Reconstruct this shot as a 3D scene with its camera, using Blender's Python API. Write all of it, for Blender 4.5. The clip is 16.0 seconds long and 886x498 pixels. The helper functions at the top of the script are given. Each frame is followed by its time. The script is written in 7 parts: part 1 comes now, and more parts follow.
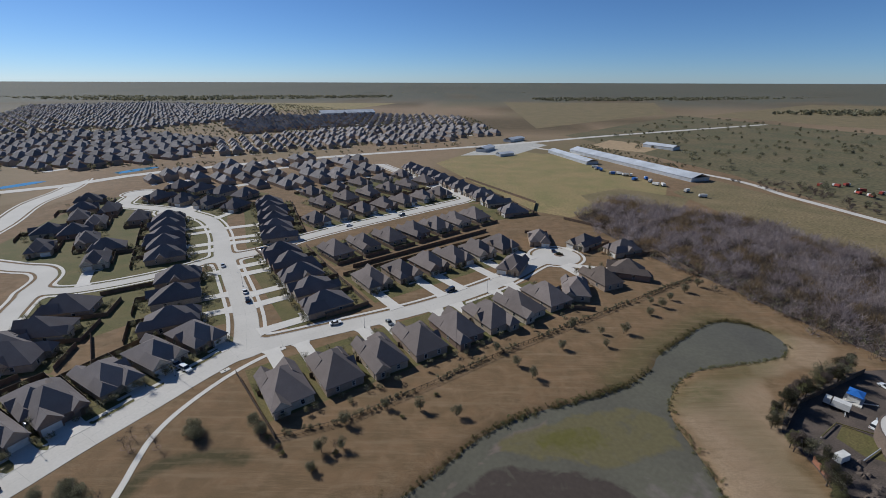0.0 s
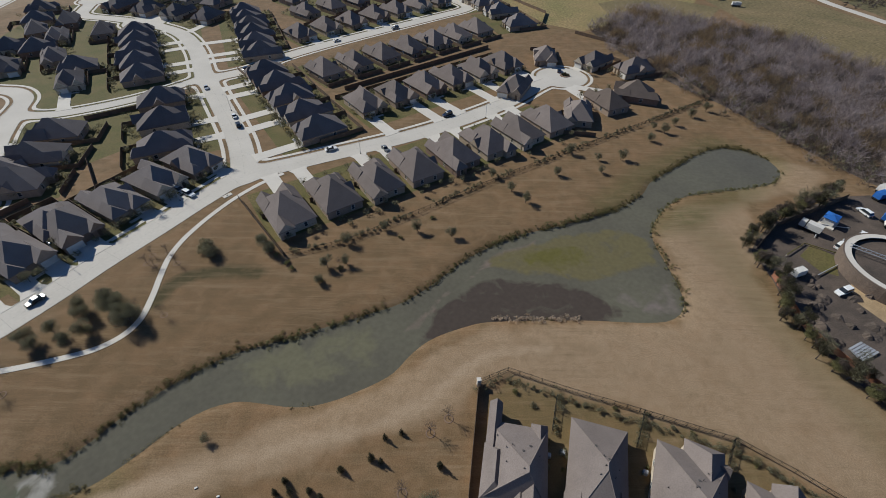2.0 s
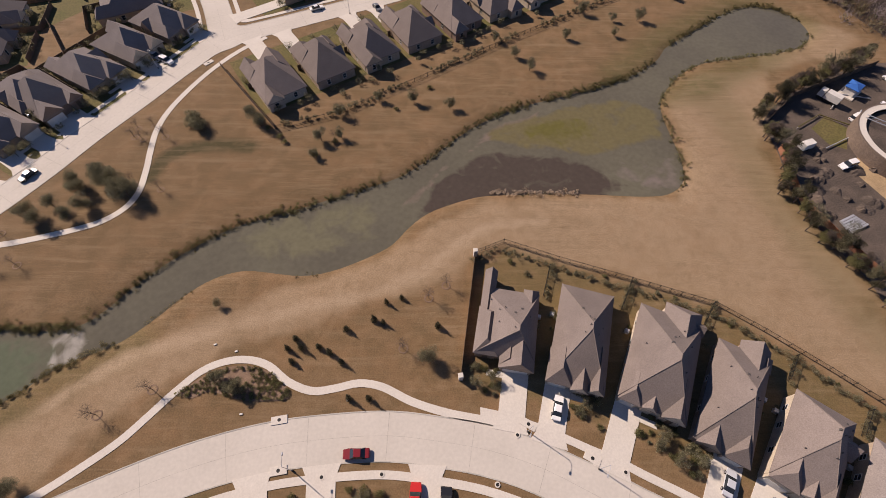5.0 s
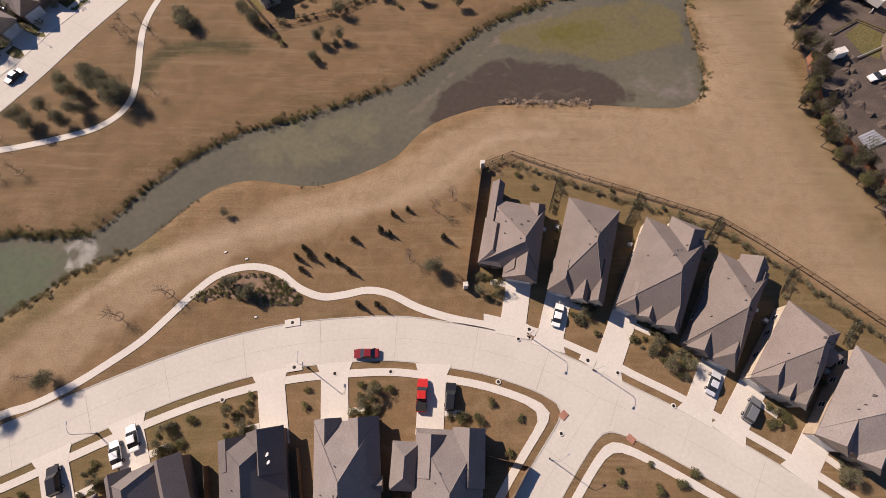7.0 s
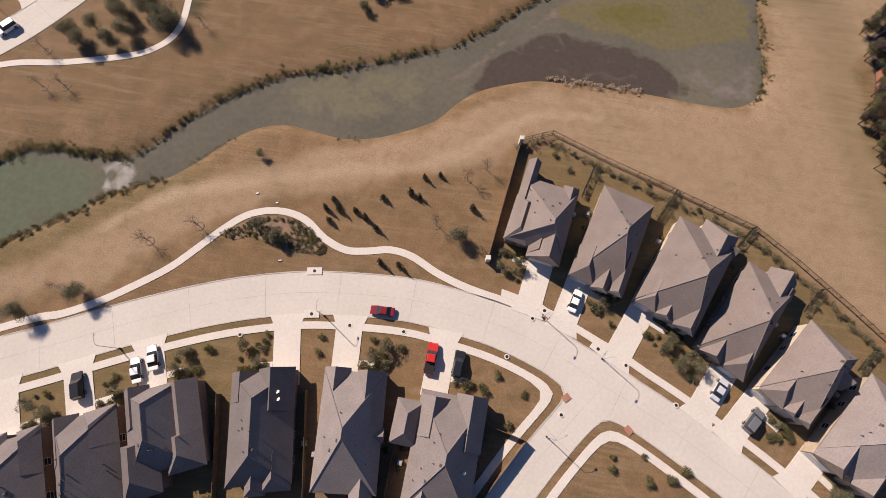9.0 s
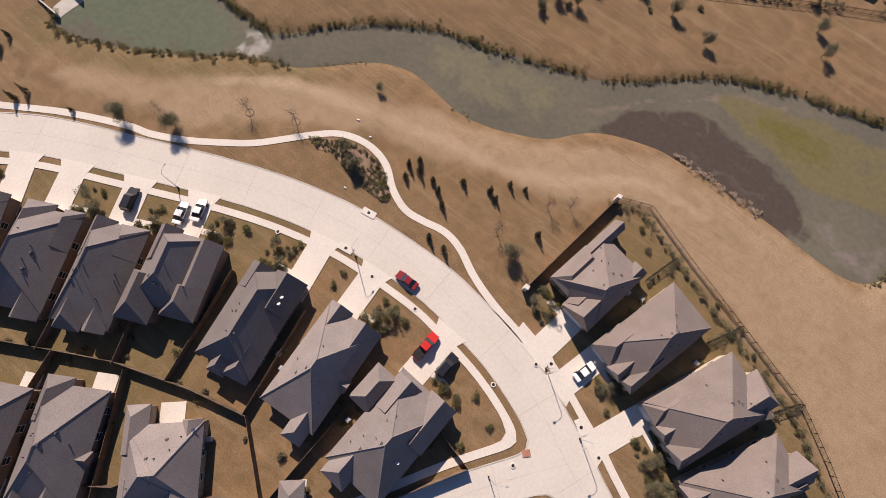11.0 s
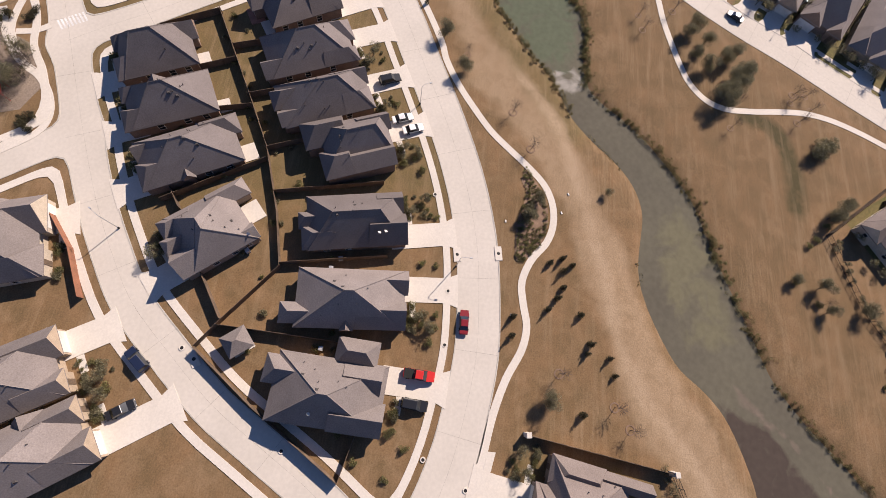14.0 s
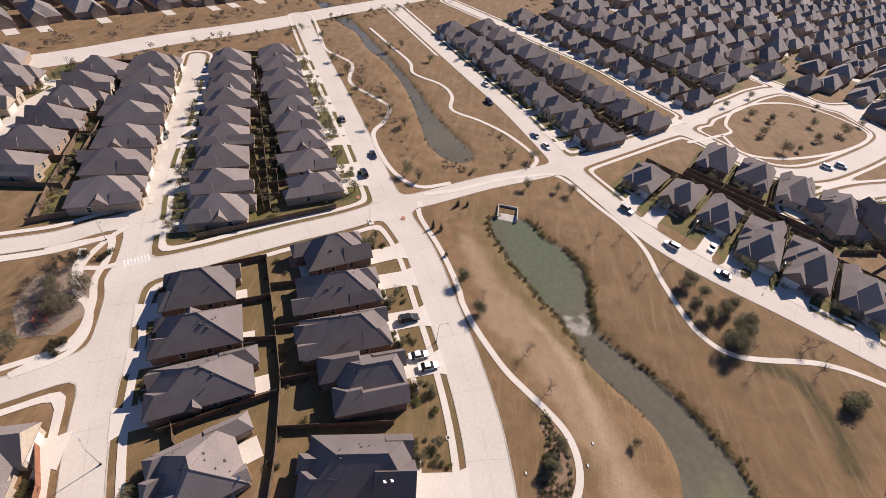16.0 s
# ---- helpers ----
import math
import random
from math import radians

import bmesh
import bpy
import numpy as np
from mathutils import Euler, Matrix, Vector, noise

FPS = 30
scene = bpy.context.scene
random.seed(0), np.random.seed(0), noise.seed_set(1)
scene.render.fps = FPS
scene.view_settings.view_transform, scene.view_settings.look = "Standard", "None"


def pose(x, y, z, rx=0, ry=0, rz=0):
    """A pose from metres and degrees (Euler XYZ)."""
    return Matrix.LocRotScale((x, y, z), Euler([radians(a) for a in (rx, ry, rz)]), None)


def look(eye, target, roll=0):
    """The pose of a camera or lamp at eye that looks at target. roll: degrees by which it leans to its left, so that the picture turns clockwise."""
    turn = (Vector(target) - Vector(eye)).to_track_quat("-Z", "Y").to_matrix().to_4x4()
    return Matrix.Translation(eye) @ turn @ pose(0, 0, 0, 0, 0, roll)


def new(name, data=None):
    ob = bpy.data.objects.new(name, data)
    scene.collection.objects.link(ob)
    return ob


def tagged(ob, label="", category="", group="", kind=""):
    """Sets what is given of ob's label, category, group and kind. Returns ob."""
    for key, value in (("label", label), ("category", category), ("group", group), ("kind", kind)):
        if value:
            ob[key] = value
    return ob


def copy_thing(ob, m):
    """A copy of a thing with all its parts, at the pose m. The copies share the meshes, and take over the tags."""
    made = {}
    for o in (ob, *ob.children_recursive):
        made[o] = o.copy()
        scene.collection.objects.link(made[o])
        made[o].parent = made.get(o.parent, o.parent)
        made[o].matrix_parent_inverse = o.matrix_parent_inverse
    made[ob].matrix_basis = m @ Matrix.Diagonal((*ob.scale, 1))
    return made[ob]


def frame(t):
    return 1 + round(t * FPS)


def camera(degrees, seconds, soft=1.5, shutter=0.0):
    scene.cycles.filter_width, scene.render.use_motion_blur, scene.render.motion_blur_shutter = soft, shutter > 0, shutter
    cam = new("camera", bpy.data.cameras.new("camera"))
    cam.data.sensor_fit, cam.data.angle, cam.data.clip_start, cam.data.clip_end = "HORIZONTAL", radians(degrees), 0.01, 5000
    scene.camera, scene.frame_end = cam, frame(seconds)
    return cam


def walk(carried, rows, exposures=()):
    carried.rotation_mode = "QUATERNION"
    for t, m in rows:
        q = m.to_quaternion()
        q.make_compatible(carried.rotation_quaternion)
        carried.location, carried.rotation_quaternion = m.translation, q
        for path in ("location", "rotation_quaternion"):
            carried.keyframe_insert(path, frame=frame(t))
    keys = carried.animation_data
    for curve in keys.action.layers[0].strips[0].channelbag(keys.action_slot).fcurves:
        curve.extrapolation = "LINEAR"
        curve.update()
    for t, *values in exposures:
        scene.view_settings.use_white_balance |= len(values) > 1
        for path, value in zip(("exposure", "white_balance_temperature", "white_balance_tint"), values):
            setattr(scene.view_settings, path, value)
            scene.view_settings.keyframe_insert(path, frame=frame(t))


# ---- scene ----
# ---- camera ----
cam = camera(90.18, 16.0, soft=0.72)
ROWS = [
    (0, 0.03, 0.04, 88.26, 69.088, -0.161, 0.291),
    (0.5, 0.74, 0.08, 88.21, 63.816, 0.086, 0.292),
    (1, 1.21, -0.04, 88.16, 57.201, 0.028, 0.341),
    (1.5, 1.33, -0.17, 88.04, 51.386, -0.076, 0.315),
    (2, 1.35, -0.22, 87.91, 46.989, -0.208, 0.321),
    (2.5, 1.35, -0.33, 87.70, 43.785, -0.241, 0.303),
    (3, 1.46, -0.52, 87.47, 41.466, -0.266, 0.311),
    (5.5, 1.82, -1.81, 85.86, 28.763, -0.189, 0.220),
    (6, 1.68, -2.18, 85.66, 25.538, -0.341, 0.287),
    (6.5, 1.25, -2.51, 85.55, 23.114, -0.473, 0.871),
    (7, 0.63, -2.79, 85.54, 21.301, -0.468, 0.917),
    (7.5, -0.03, -2.97, 85.57, 19.883, -0.551, 0.946),
    (8, -0.66, -3.13, 85.59, 18.827, -0.560, 0.940),
    (8.5, -1.25, -3.35, 85.60, 18.078, -0.804, 2.714),
    (9, -1.65, -3.60, 85.61, 17.469, -1.417, 9.041),
    (11.5, -1.48, -4.34, 84.33, 15.391, -4.805, 46.995),
    (12, -1.42, -4.51, 84.43, 14.710, -5.438, 55.279),
    (12.5, -1.32, -4.59, 84.51, 13.921, -6.115, 64.290),
    (13, -1.04, -4.56, 84.53, 13.021, -6.688, 75.235),
    (13.5, -0.64, -4.36, 84.55, 13.554, -7.069, 88.611),
    (14, -0.44, -4.16, 84.64, 16.926, -7.056, 96.694),
    (14.5, -0.67, -4.33, 84.71, 22.212, -7.070, 97.819),
    (15, -1.01, -4.78, 84.77, 28.735, -7.161, 98.161),
    (15.5, -1.15, -5.22, 84.85, 36.798, -7.216, 98.550),
    (16, -1.27, -5.40, 85.06, 46.130, -7.032, 99.056),
]
EXPOSURES = [(0.0, -0.24, 5850, 8), (1.0, -0.27, 5950, 8), (1.5, -0.25, 6100, 6), (2.0, -0.17, 6150, 6), (2.5, -0.02, 7250, 25), (3.0, 0.0, 7450, 26), (5.5, 0.24, 7450, 24), (9.0, 0.4, 7300, 23), (12.5, 0.5, 7300, 23), (16.0, 0.47, 7050, 22)]  # stops, kelvin, tint
walk(cam, [(t, pose(x, y, z, rx, ry, rz)) for t, x, y, z, rx, ry, rz in ROWS], EXPOSURES)

# ---- light ----
SUN_AZ, SUN_EL = 146.0, 36.5     # azimuth counter-clockwise from +x, height, degrees
world = bpy.data.worlds.new("sky")
scene.world = world
world.use_nodes = True
wn = world.node_tree.nodes
sky = wn.new("ShaderNodeTexSky")
sky.sky_type, sky.sun_disc = "NISHITA", False
sky.sun_elevation, sky.sun_rotation = radians(SUN_EL), radians(90 - SUN_AZ)
sky.air_density, sky.dust_density, sky.ozone_density = 0.85, 0.5, 8.0
sky.altitude = 2000
world.node_tree.links.new(sky.outputs[0], wn["Background"].inputs[0])
wn["Background"].inputs[1].default_value = 0.09
sun = new("sun", bpy.data.lights.new("sun", "SUN"))
sun.data.energy, sun.data.angle, sun.data.color = 5.0, radians(0.55), (1.0, 0.95, 0.87)
sd = Vector((math.cos(radians(SUN_AZ)) * math.cos(radians(SUN_EL)), math.sin(radians(SUN_AZ)) * math.cos(radians(SUN_EL)), math.sin(radians(SUN_EL))))
sun.matrix_world = look(sd * 400, (0, 0, 0))

# ---- materials ----
def material(name, base, rough=0.85, vary=0.15, scale=1.0, second=None, metal=0.0, bump=0.0, spread=0.0, island=False, spec=0.3, detail=6.0, amount=0.5):
    """Two scales of noise over a base colour; second: another colour in blotches; spread: change from piece to piece."""
    m = bpy.data.materials.new(name)
    m.use_nodes = True
    n, l = m.node_tree.nodes, m.node_tree.links
    b = n["Principled BSDF"]
    b.inputs["Roughness"].default_value, b.inputs["Metallic"].default_value = rough, metal
    b.inputs["Specular IOR Level"].default_value = spec
    geo = n.new("ShaderNodeNewGeometry")
    fine, coarse = n.new("ShaderNodeTexNoise"), n.new("ShaderNodeTexNoise")
    for tex, s in ((fine, scale * 6.0), (coarse, scale * 0.35)):
        tex.inputs["Scale"].default_value, tex.inputs["Detail"].default_value = s, detail
        l.new(geo.outputs["Position"], tex.inputs["Vector"])
    mixc = n.new("ShaderNodeMix")
    mixc.data_type = "RGBA"
    mixc.inputs["A"].default_value = (*base, 1)
    mixc.inputs["B"].default_value = (*(second or [c * 0.7 for c in base]), 1)
    ramp = n.new("ShaderNodeMapRange")
    ramp.inputs["From Min"].default_value, ramp.inputs["From Max"].default_value = 0.5 - amount * 0.4, 0.5 + (1 - amount) * 0.4
    l.new(coarse.outputs["Fac"], ramp.inputs["Value"])
    l.new(ramp.outputs[0], mixc.inputs["Factor"])
    hsv = n.new("ShaderNodeHueSaturation")
    l.new(mixc.outputs["Result"], hsv.inputs["Color"])
    val = n.new("ShaderNodeMapRange")
    val.inputs["To Min"].default_value, val.inputs["To Max"].default_value = 1 - vary * 1.6, 1 + vary * 1.6
    val.inputs["From Min"].default_value, val.inputs["From Max"].default_value = 0.25, 0.75
    l.new(fine.outputs["Fac"], val.inputs["Value"])
    out = val.outputs[0]
    if spread:
        src = geo.outputs["Random Per Island"] if island else n.new("ShaderNodeObjectInfo").outputs["Random"]
        rnd, mul = n.new("ShaderNodeMapRange"), n.new("ShaderNodeMath")
        rnd.inputs["To Min"].default_value, rnd.inputs["To Max"].default_value = 1 - spread, 1 + spread
        l.new(src, rnd.inputs["Value"])
        mul.operation = "MULTIPLY"
        l.new(out, mul.inputs[0])
        l.new(rnd.outputs[0], mul.inputs[1])
        out = mul.outputs[0]
    l.new(out, hsv.inputs["Value"])
    l.new(hsv.outputs[0], b.inputs["Base Color"])
    if bump:
        bm_ = n.new("ShaderNodeBump")
        bm_.inputs["Strength"].default_value, bm_.inputs["Distance"].default_value = bump, 0.05
        l.new(fine.outputs["Fac"], bm_.inputs["Height"])
        l.new(bm_.outputs[0], b.inputs["Normal"])
    return m


def ground_material():
    """Dry winter grass: browner or paler by zones, the north bank's partly painted lens falloff, mottled at several
    sizes, with mowing streaks and worn places.
    """
    m = material("dry_grass", (0.215, 0.128, 0.064), 0.95, 0.15, 0.6, (0.135, 0.088, 0.042), bump=0.2, detail=9.0)
    n, l = m.node_tree.nodes, m.node_tree.links
    hsv = [q for q in n if q.bl_idname == "ShaderNodeHueSaturation"][0]
    src = hsv.inputs["Color"].links[0].from_socket
    geo = [q for q in n if q.bl_idname == "ShaderNodeNewGeometry"][0]
    for sc, lo, hi, amount, colour, dist in ((0.055, 0.48, 0.66, 0.55, (0.135, 0.088, 0.042), 0.6), (0.20, 0.48, 0.72, 0.5, (0.255, 0.168, 0.094), 1.2), (0.9, 0.52, 0.76, 0.4, (0.115, 0.074, 0.036), 0.8), (5.0, 0.55, 0.75, 0.3, (0.28, 0.19, 0.11), 0.3)):
        no, mr, mx = n.new("ShaderNodeTexNoise"), n.new("ShaderNodeMapRange"), n.new("ShaderNodeMix")
        no.inputs["Scale"].default_value, no.inputs["Detail"].default_value, no.inputs["Distortion"].default_value = sc, 6.0, dist
        l.new(geo.outputs["Position"], no.inputs["Vector"])
        mr.inputs["From Min"].default_value, mr.inputs["From Max"].default_value, mr.inputs["To Max"].default_value = lo, hi, amount
        l.new(no.outputs["Fac"], mr.inputs["Value"])
        mx.data_type = "RGBA"
        mx.inputs["B"].default_value = (*colour, 1)
        l.new(mr.outputs[0], mx.inputs["Factor"])
        l.new(src, mx.inputs["A"])
        src = mx.outputs["Result"]

    def zone(name, colour, before, gain=1.0):
        at, mx, no, ad = n.new("ShaderNodeAttribute"), n.new("ShaderNodeMix"), n.new("ShaderNodeTexNoise"), n.new("ShaderNodeMath")
        at.attribute_name = name
        no.inputs["Scale"].default_value, no.inputs["Detail"].default_value, no.inputs["Distortion"].default_value = 0.5, 8.0, 0.8
        l.new(geo.outputs["Position"], no.inputs["Vector"])
        mr = n.new("ShaderNodeMapRange")
        mr.inputs["From Min"].default_value, mr.inputs["From Max"].default_value = 0.35, 0.6
        mr.inputs["To Min"].default_value, mr.inputs["To Max"].default_value = 0.55, 0.8
        l.new(no.outputs["Fac"], mr.inputs["Value"])
        ad.operation = "MULTIPLY"
        l.new(at.outputs["Fac"], ad.inputs[0])
        l.new(mr.outputs[0], ad.inputs[1])
        mx.data_type = "RGBA"
        mx.inputs["B"].default_value = (*colour, 1)
        l.new(ad.outputs[0], mx.inputs["Factor"])
        l.new(before, mx.inputs["A"])
        return mx.outputs["Result"]

    out = zone("olive", (0.125, 0.080, 0.038), src)
    out = zone("pale", (0.320, 0.228, 0.142), out)
    out = zone("green", (0.095, 0.088, 0.030), out)
    out = zone("dark", (0.066, 0.052, 0.021), out)
    out = zone("trail", (0.37, 0.272, 0.178), out)
    out = zone("wooded", (0.072, 0.080, 0.058), out)
    rot, wv, mx, mr = n.new("ShaderNodeMapping"), n.new("ShaderNodeTexNoise"), n.new("ShaderNodeMix"), n.new("ShaderNodeMapRange")
    rot.inputs["Rotation"].default_value, rot.inputs["Scale"].default_value = (0, 0, radians(-32)), (0.05, 0.55, 1.0)
    l.new(geo.outputs["Position"], rot.inputs["Vector"])
    l.new(rot.outputs[0], wv.inputs["Vector"])
    wv.inputs["Scale"].default_value, wv.inputs["Detail"].default_value = 1.0, 5.0
    mr.inputs["From Min"].default_value, mr.inputs["From Max"].default_value = 0.52, 0.72
    mr.inputs["To Max"].default_value = 0.30
    l.new(wv.outputs["Fac"], mr.inputs["Value"])
    mx.data_type = "RGBA"
    mx.inputs["B"].default_value = (0.30, 0.21, 0.125, 1)
    l.new(out, mx.inputs["A"])
    l.new(mr.outputs[0], mx.inputs["Factor"])
    last = mx.outputs["Result"]
    for turn, long_, wide, amount, colour in ((-32, 0.04, 0.7, 0.32, (0.115, 0.074, 0.034)), (12, 0.05, 0.7, 0.3, (0.32, 0.23, 0.14)), (-34, 0.10, 1.6, 0.32, (0.31, 0.215, 0.125)), (-50, 0.07, 1.2, 0.3, (0.105, 0.07, 0.034)), (62, 0.06, 0.8, 0.25, (0.12, 0.082, 0.04))):
        rot, wv, mx, mr = n.new("ShaderNodeMapping"), n.new("ShaderNodeTexNoise"), n.new("ShaderNodeMix"), n.new("ShaderNodeMapRange")
        rot.inputs["Rotation"].default_value, rot.inputs["Scale"].default_value = (0, 0, radians(turn)), (long_, wide, 1.0)
        l.new(geo.outputs["Position"], rot.inputs["Vector"])
        l.new(rot.outputs[0], wv.inputs["Vector"])
        wv.inputs["Scale"].default_value, wv.inputs["Detail"].default_value, wv.inputs["Distortion"].default_value = 1.0, 6.0, 1.6
        mr.inputs["From Min"].default_value, mr.inputs["From Max"].default_value, mr.inputs["To Max"].default_value = 0.5, 0.7, amount
        l.new(wv.outputs["Fac"], mr.inputs["Value"])
        mx.data_type = "RGBA"
        mx.inputs["B"].default_value = (*colour, 1)
        l.new(last, mx.inputs["A"])
        where, wm, both = n.new("ShaderNodeTexNoise"), n.new("ShaderNodeMapRange"), n.new("ShaderNodeMath")
        where.inputs["Scale"].default_value, where.inputs["Detail"].default_value = 0.035 + 0.01 * wide, 4.0
        l.new(geo.outputs["Position"], where.inputs["Vector"])
        wm.inputs["From Min"].default_value, wm.inputs["From Max"].default_value = 0.48, 0.66
        l.new(where.outputs["Fac"], wm.inputs["Value"])
        both.operation = "MULTIPLY"
        l.new(mr.outputs[0], both.inputs[0])
        l.new(wm.outputs[0], both.inputs[1])
        l.new(both.outputs[0], mx.inputs["Factor"])
        last = mx.outputs["Result"]
    l.new(last, hsv.inputs["Color"])
    return m


M_GRASS = ground_material()
M_LAWN = material("lawn", (0.092, 0.090, 0.028), 0.95, 0.25, 0.3, (0.145, 0.112, 0.046), bump=0.3)
M_ROAD = material("road_concrete", (0.56, 0.515, 0.45), 0.9, 0.04, 0.25, (0.50, 0.46, 0.40))
M_WALK = material("walk_concrete", (0.61, 0.565, 0.495), 0.9, 0.05, 0.5, (0.56, 0.515, 0.45))
M_KERB = material("kerb_concrete", (0.50, 0.47, 0.41), 0.9, 0.1, 0.8)
M_DIRT = material("dirt", (0.125, 0.095, 0.075), 0.95, 0.3, 0.5, (0.065, 0.052, 0.043), bump=0.6)
def water_material():
    m = material("pond_water", (0.132, 0.122, 0.086), 0.07, 0.06, 0.14, (0.104, 0.094, 0.070), spec=0.2, detail=4.0)
    n, l = m.node_tree.nodes, m.node_tree.links
    hsv = [q for q in n if q.bl_idname == "ShaderNodeHueSaturation"][0]
    geo = [q for q in n if q.bl_idname == "ShaderNodeNewGeometry"][0]
    out = hsv.inputs["Color"].links[0].from_socket
    for name, colour in (("mud", (0.185, 0.142, 0.112)), ("silty", (0.148, 0.136, 0.086)), ("murk", (0.108, 0.122, 0.078)), ("weed", (0.142, 0.120, 0.060)), ("algae", (0.122, 0.108, 0.034)), ("deep", (0.074, 0.058, 0.046)), ("plume", (0.185, 0.152, 0.132)), ("foam", (0.33, 0.31, 0.27))):
        at, mx, no, ad, mr = n.new("ShaderNodeAttribute"), n.new("ShaderNodeMix"), n.new("ShaderNodeTexNoise"), n.new("ShaderNodeMath"), n.new("ShaderNodeMapRange")
        at.attribute_name = name
        no.inputs["Scale"].default_value, no.inputs["Detail"].default_value, no.inputs["Distortion"].default_value = 0.16, 7.0, 1.2
        l.new(geo.outputs["Position"], no.inputs["Vector"])
        ad.operation = "ADD"
        l.new(at.outputs["Fac"], ad.inputs[0])
        l.new(no.outputs["Fac"], ad.inputs[1])
        mr.inputs["From Min"].default_value, mr.inputs["From Max"].default_value = 0.88, 1.15
        l.new(ad.outputs[0], mr.inputs["Value"])
        mx.data_type = "RGBA"
        mx.inputs["B"].default_value = (*colour, 1)
        l.new(mr.outputs[0], mx.inputs["Factor"])
        l.new(out, mx.inputs["A"])
        out = mx.outputs["Result"]
    l.new(out, hsv.inputs["Color"])
    return m


M_WATER = water_material()
M_ROOFS = [material("roof_shingle_%s" % k, c, 0.9, 0.13, 0.8, [v * 0.84 for v in c], bump=0.2, spread=0.12, spec=0.08) for k, c in
           (("warm", (0.20, 0.166, 0.148)), ("grey", (0.226, 0.196, 0.181)), ("dark", (0.178, 0.155, 0.146)), ("brown", (0.165, 0.130, 0.108)))]
M_BRICKS = [material("brick_%s" % k, c, 0.9, 0.2, 2.5, [v * 0.8 for v in c]) for k, c in
            (("tan", (0.42, 0.33, 0.24)), ("buff", (0.36, 0.27, 0.2)), ("brown", (0.25, 0.17, 0.125)), ("cream", (0.52, 0.44, 0.34)))]
M_FENCE = material("fence_wood", (0.17, 0.115, 0.075), 0.9, 0.25, 1.5, (0.10, 0.075, 0.055), spread=0.15)
M_TRIM = material("white_trim", (0.72, 0.69, 0.63), 0.6, 0.04)
M_GLASS = material("window_glass", (0.03, 0.035, 0.04), 0.08, 0.02, spec=0.6)
M_VENT = material("dark_vent_pipe", (0.10, 0.09, 0.085), 0.7, 0.1)
M_METAL = material("galvanised_metal", (0.55, 0.56, 0.57), 0.45, 0.08, 0.4, metal=0.4)


# ---- mesh helpers ----
def mesh_of(name, verts, faces, mats, index=None, smooth=False):
    me = bpy.data.meshes.new(name)
    me.from_pydata([tuple(map(float, v)) for v in verts], [], faces)
    for m in mats if isinstance(mats, (list, tuple)) else [mats]:
        me.materials.append(m)
    if index is not None:
        me.polygons.foreach_set("material_index", index)
    if smooth:
        me.polygons.foreach_set("use_smooth", [True] * len(me.polygons))
    me.update()
    return me


class Shape:
    """Collects boxes, prisms and faces of one part."""

    def __init__(self):
        self.v, self.f, self.i = [], [], []

    def face(self, pts, mi=0):
        k = len(self.v)
        self.v += [tuple(p) for p in pts]
        self.f.append(tuple(range(k, k + len(pts))))
        self.i.append(mi)

    def solid(self, bottom, top, mi=0):
        k, n = len(self.v), len(bottom)
        self.v += [tuple(p) for p in bottom] + [tuple(p) for p in top]
        self.f.append(tuple(range(k + n - 1, k - 1, -1)))
        self.f.append(tuple(range(k + n, k + 2 * n)))
        self.f += [(k + a, k + (a + 1) % n, k + n + (a + 1) % n, k + n + a) for a in range(n)]
        self.i += [mi] * (n + 2)

    def box(self, x0, y0, z0, x1, y1, z1, mi=0, taper=0.0):
        t = taper
        self.solid([(x0, y0, z0), (x1, y0, z0), (x1, y1, z0), (x0, y1, z0)],
                   [(x0 + t, y0 + t, z1), (x1 - t, y0 + t, z1), (x1 - t, y1 - t, z1), (x0 + t, y1 - t, z1)], mi)

    def tube(self, pts, r0, r1, n=6, mi=0):
        """A tapered tube through points."""
        rings = []
        for j, p in enumerate(pts):
            a = Vector(pts[max(j - 1, 0)])
            b = Vector(pts[min(j + 1, len(pts) - 1)])
            q = (b - a).normalized().to_track_quat("Z", "Y")
            r = r0 + (r1 - r0) * j / max(len(pts) - 1, 1)
            k = len(self.v)
            for s in range(n):
                self.v.append(tuple(Vector(p) + q @ Vector((r * math.cos(s * math.tau / n), r * math.sin(s * math.tau / n), 0))))
            rings.append(k)
        for a, b in zip(rings, rings[1:]):
            for s in range(n):
                self.f.append((a + s, a + (s + 1) % n, b + (s + 1) % n, b + s))
                self.i.append(mi)
        self.f.append(tuple(rings[0] + s for s in range(n - 1, -1, -1)))
        self.f.append(tuple(rings[-1] + s for s in range(n)))
        self.i += [mi, mi]

    def mesh(self, name, mats, smooth=False):
        return mesh_of(name, self.v, self.f, mats, self.i, smooth)


def part(name, shape, mats, parent, label=""):
    ob = new(name, shape if isinstance(shape, bpy.types.Mesh) else shape.mesh(name, mats))
    ob.parent = parent
    return tagged(ob, label)


def curve_points(pts, step=2.0):
    """A smooth line through points, as an array of places about step apart."""
    p = np.array(pts, float)
    p = np.vstack([2 * p[0] - p[1], p, 2 * p[-1] - p[-2]])
    out = []
    for a, b, c, d in zip(p, p[1:], p[2:], p[3:]):
        n = max(int(np.hypot(*(c - b)) / step), 1)
        for t in np.arange(n) / n:
            out.append(0.5 * (2 * b + (c - a) * t + (2 * a - 5 * b + 4 * c - d) * t * t + (3 * b - a - 3 * c + d) * t ** 3))
    return np.array(out + [p[-2]])


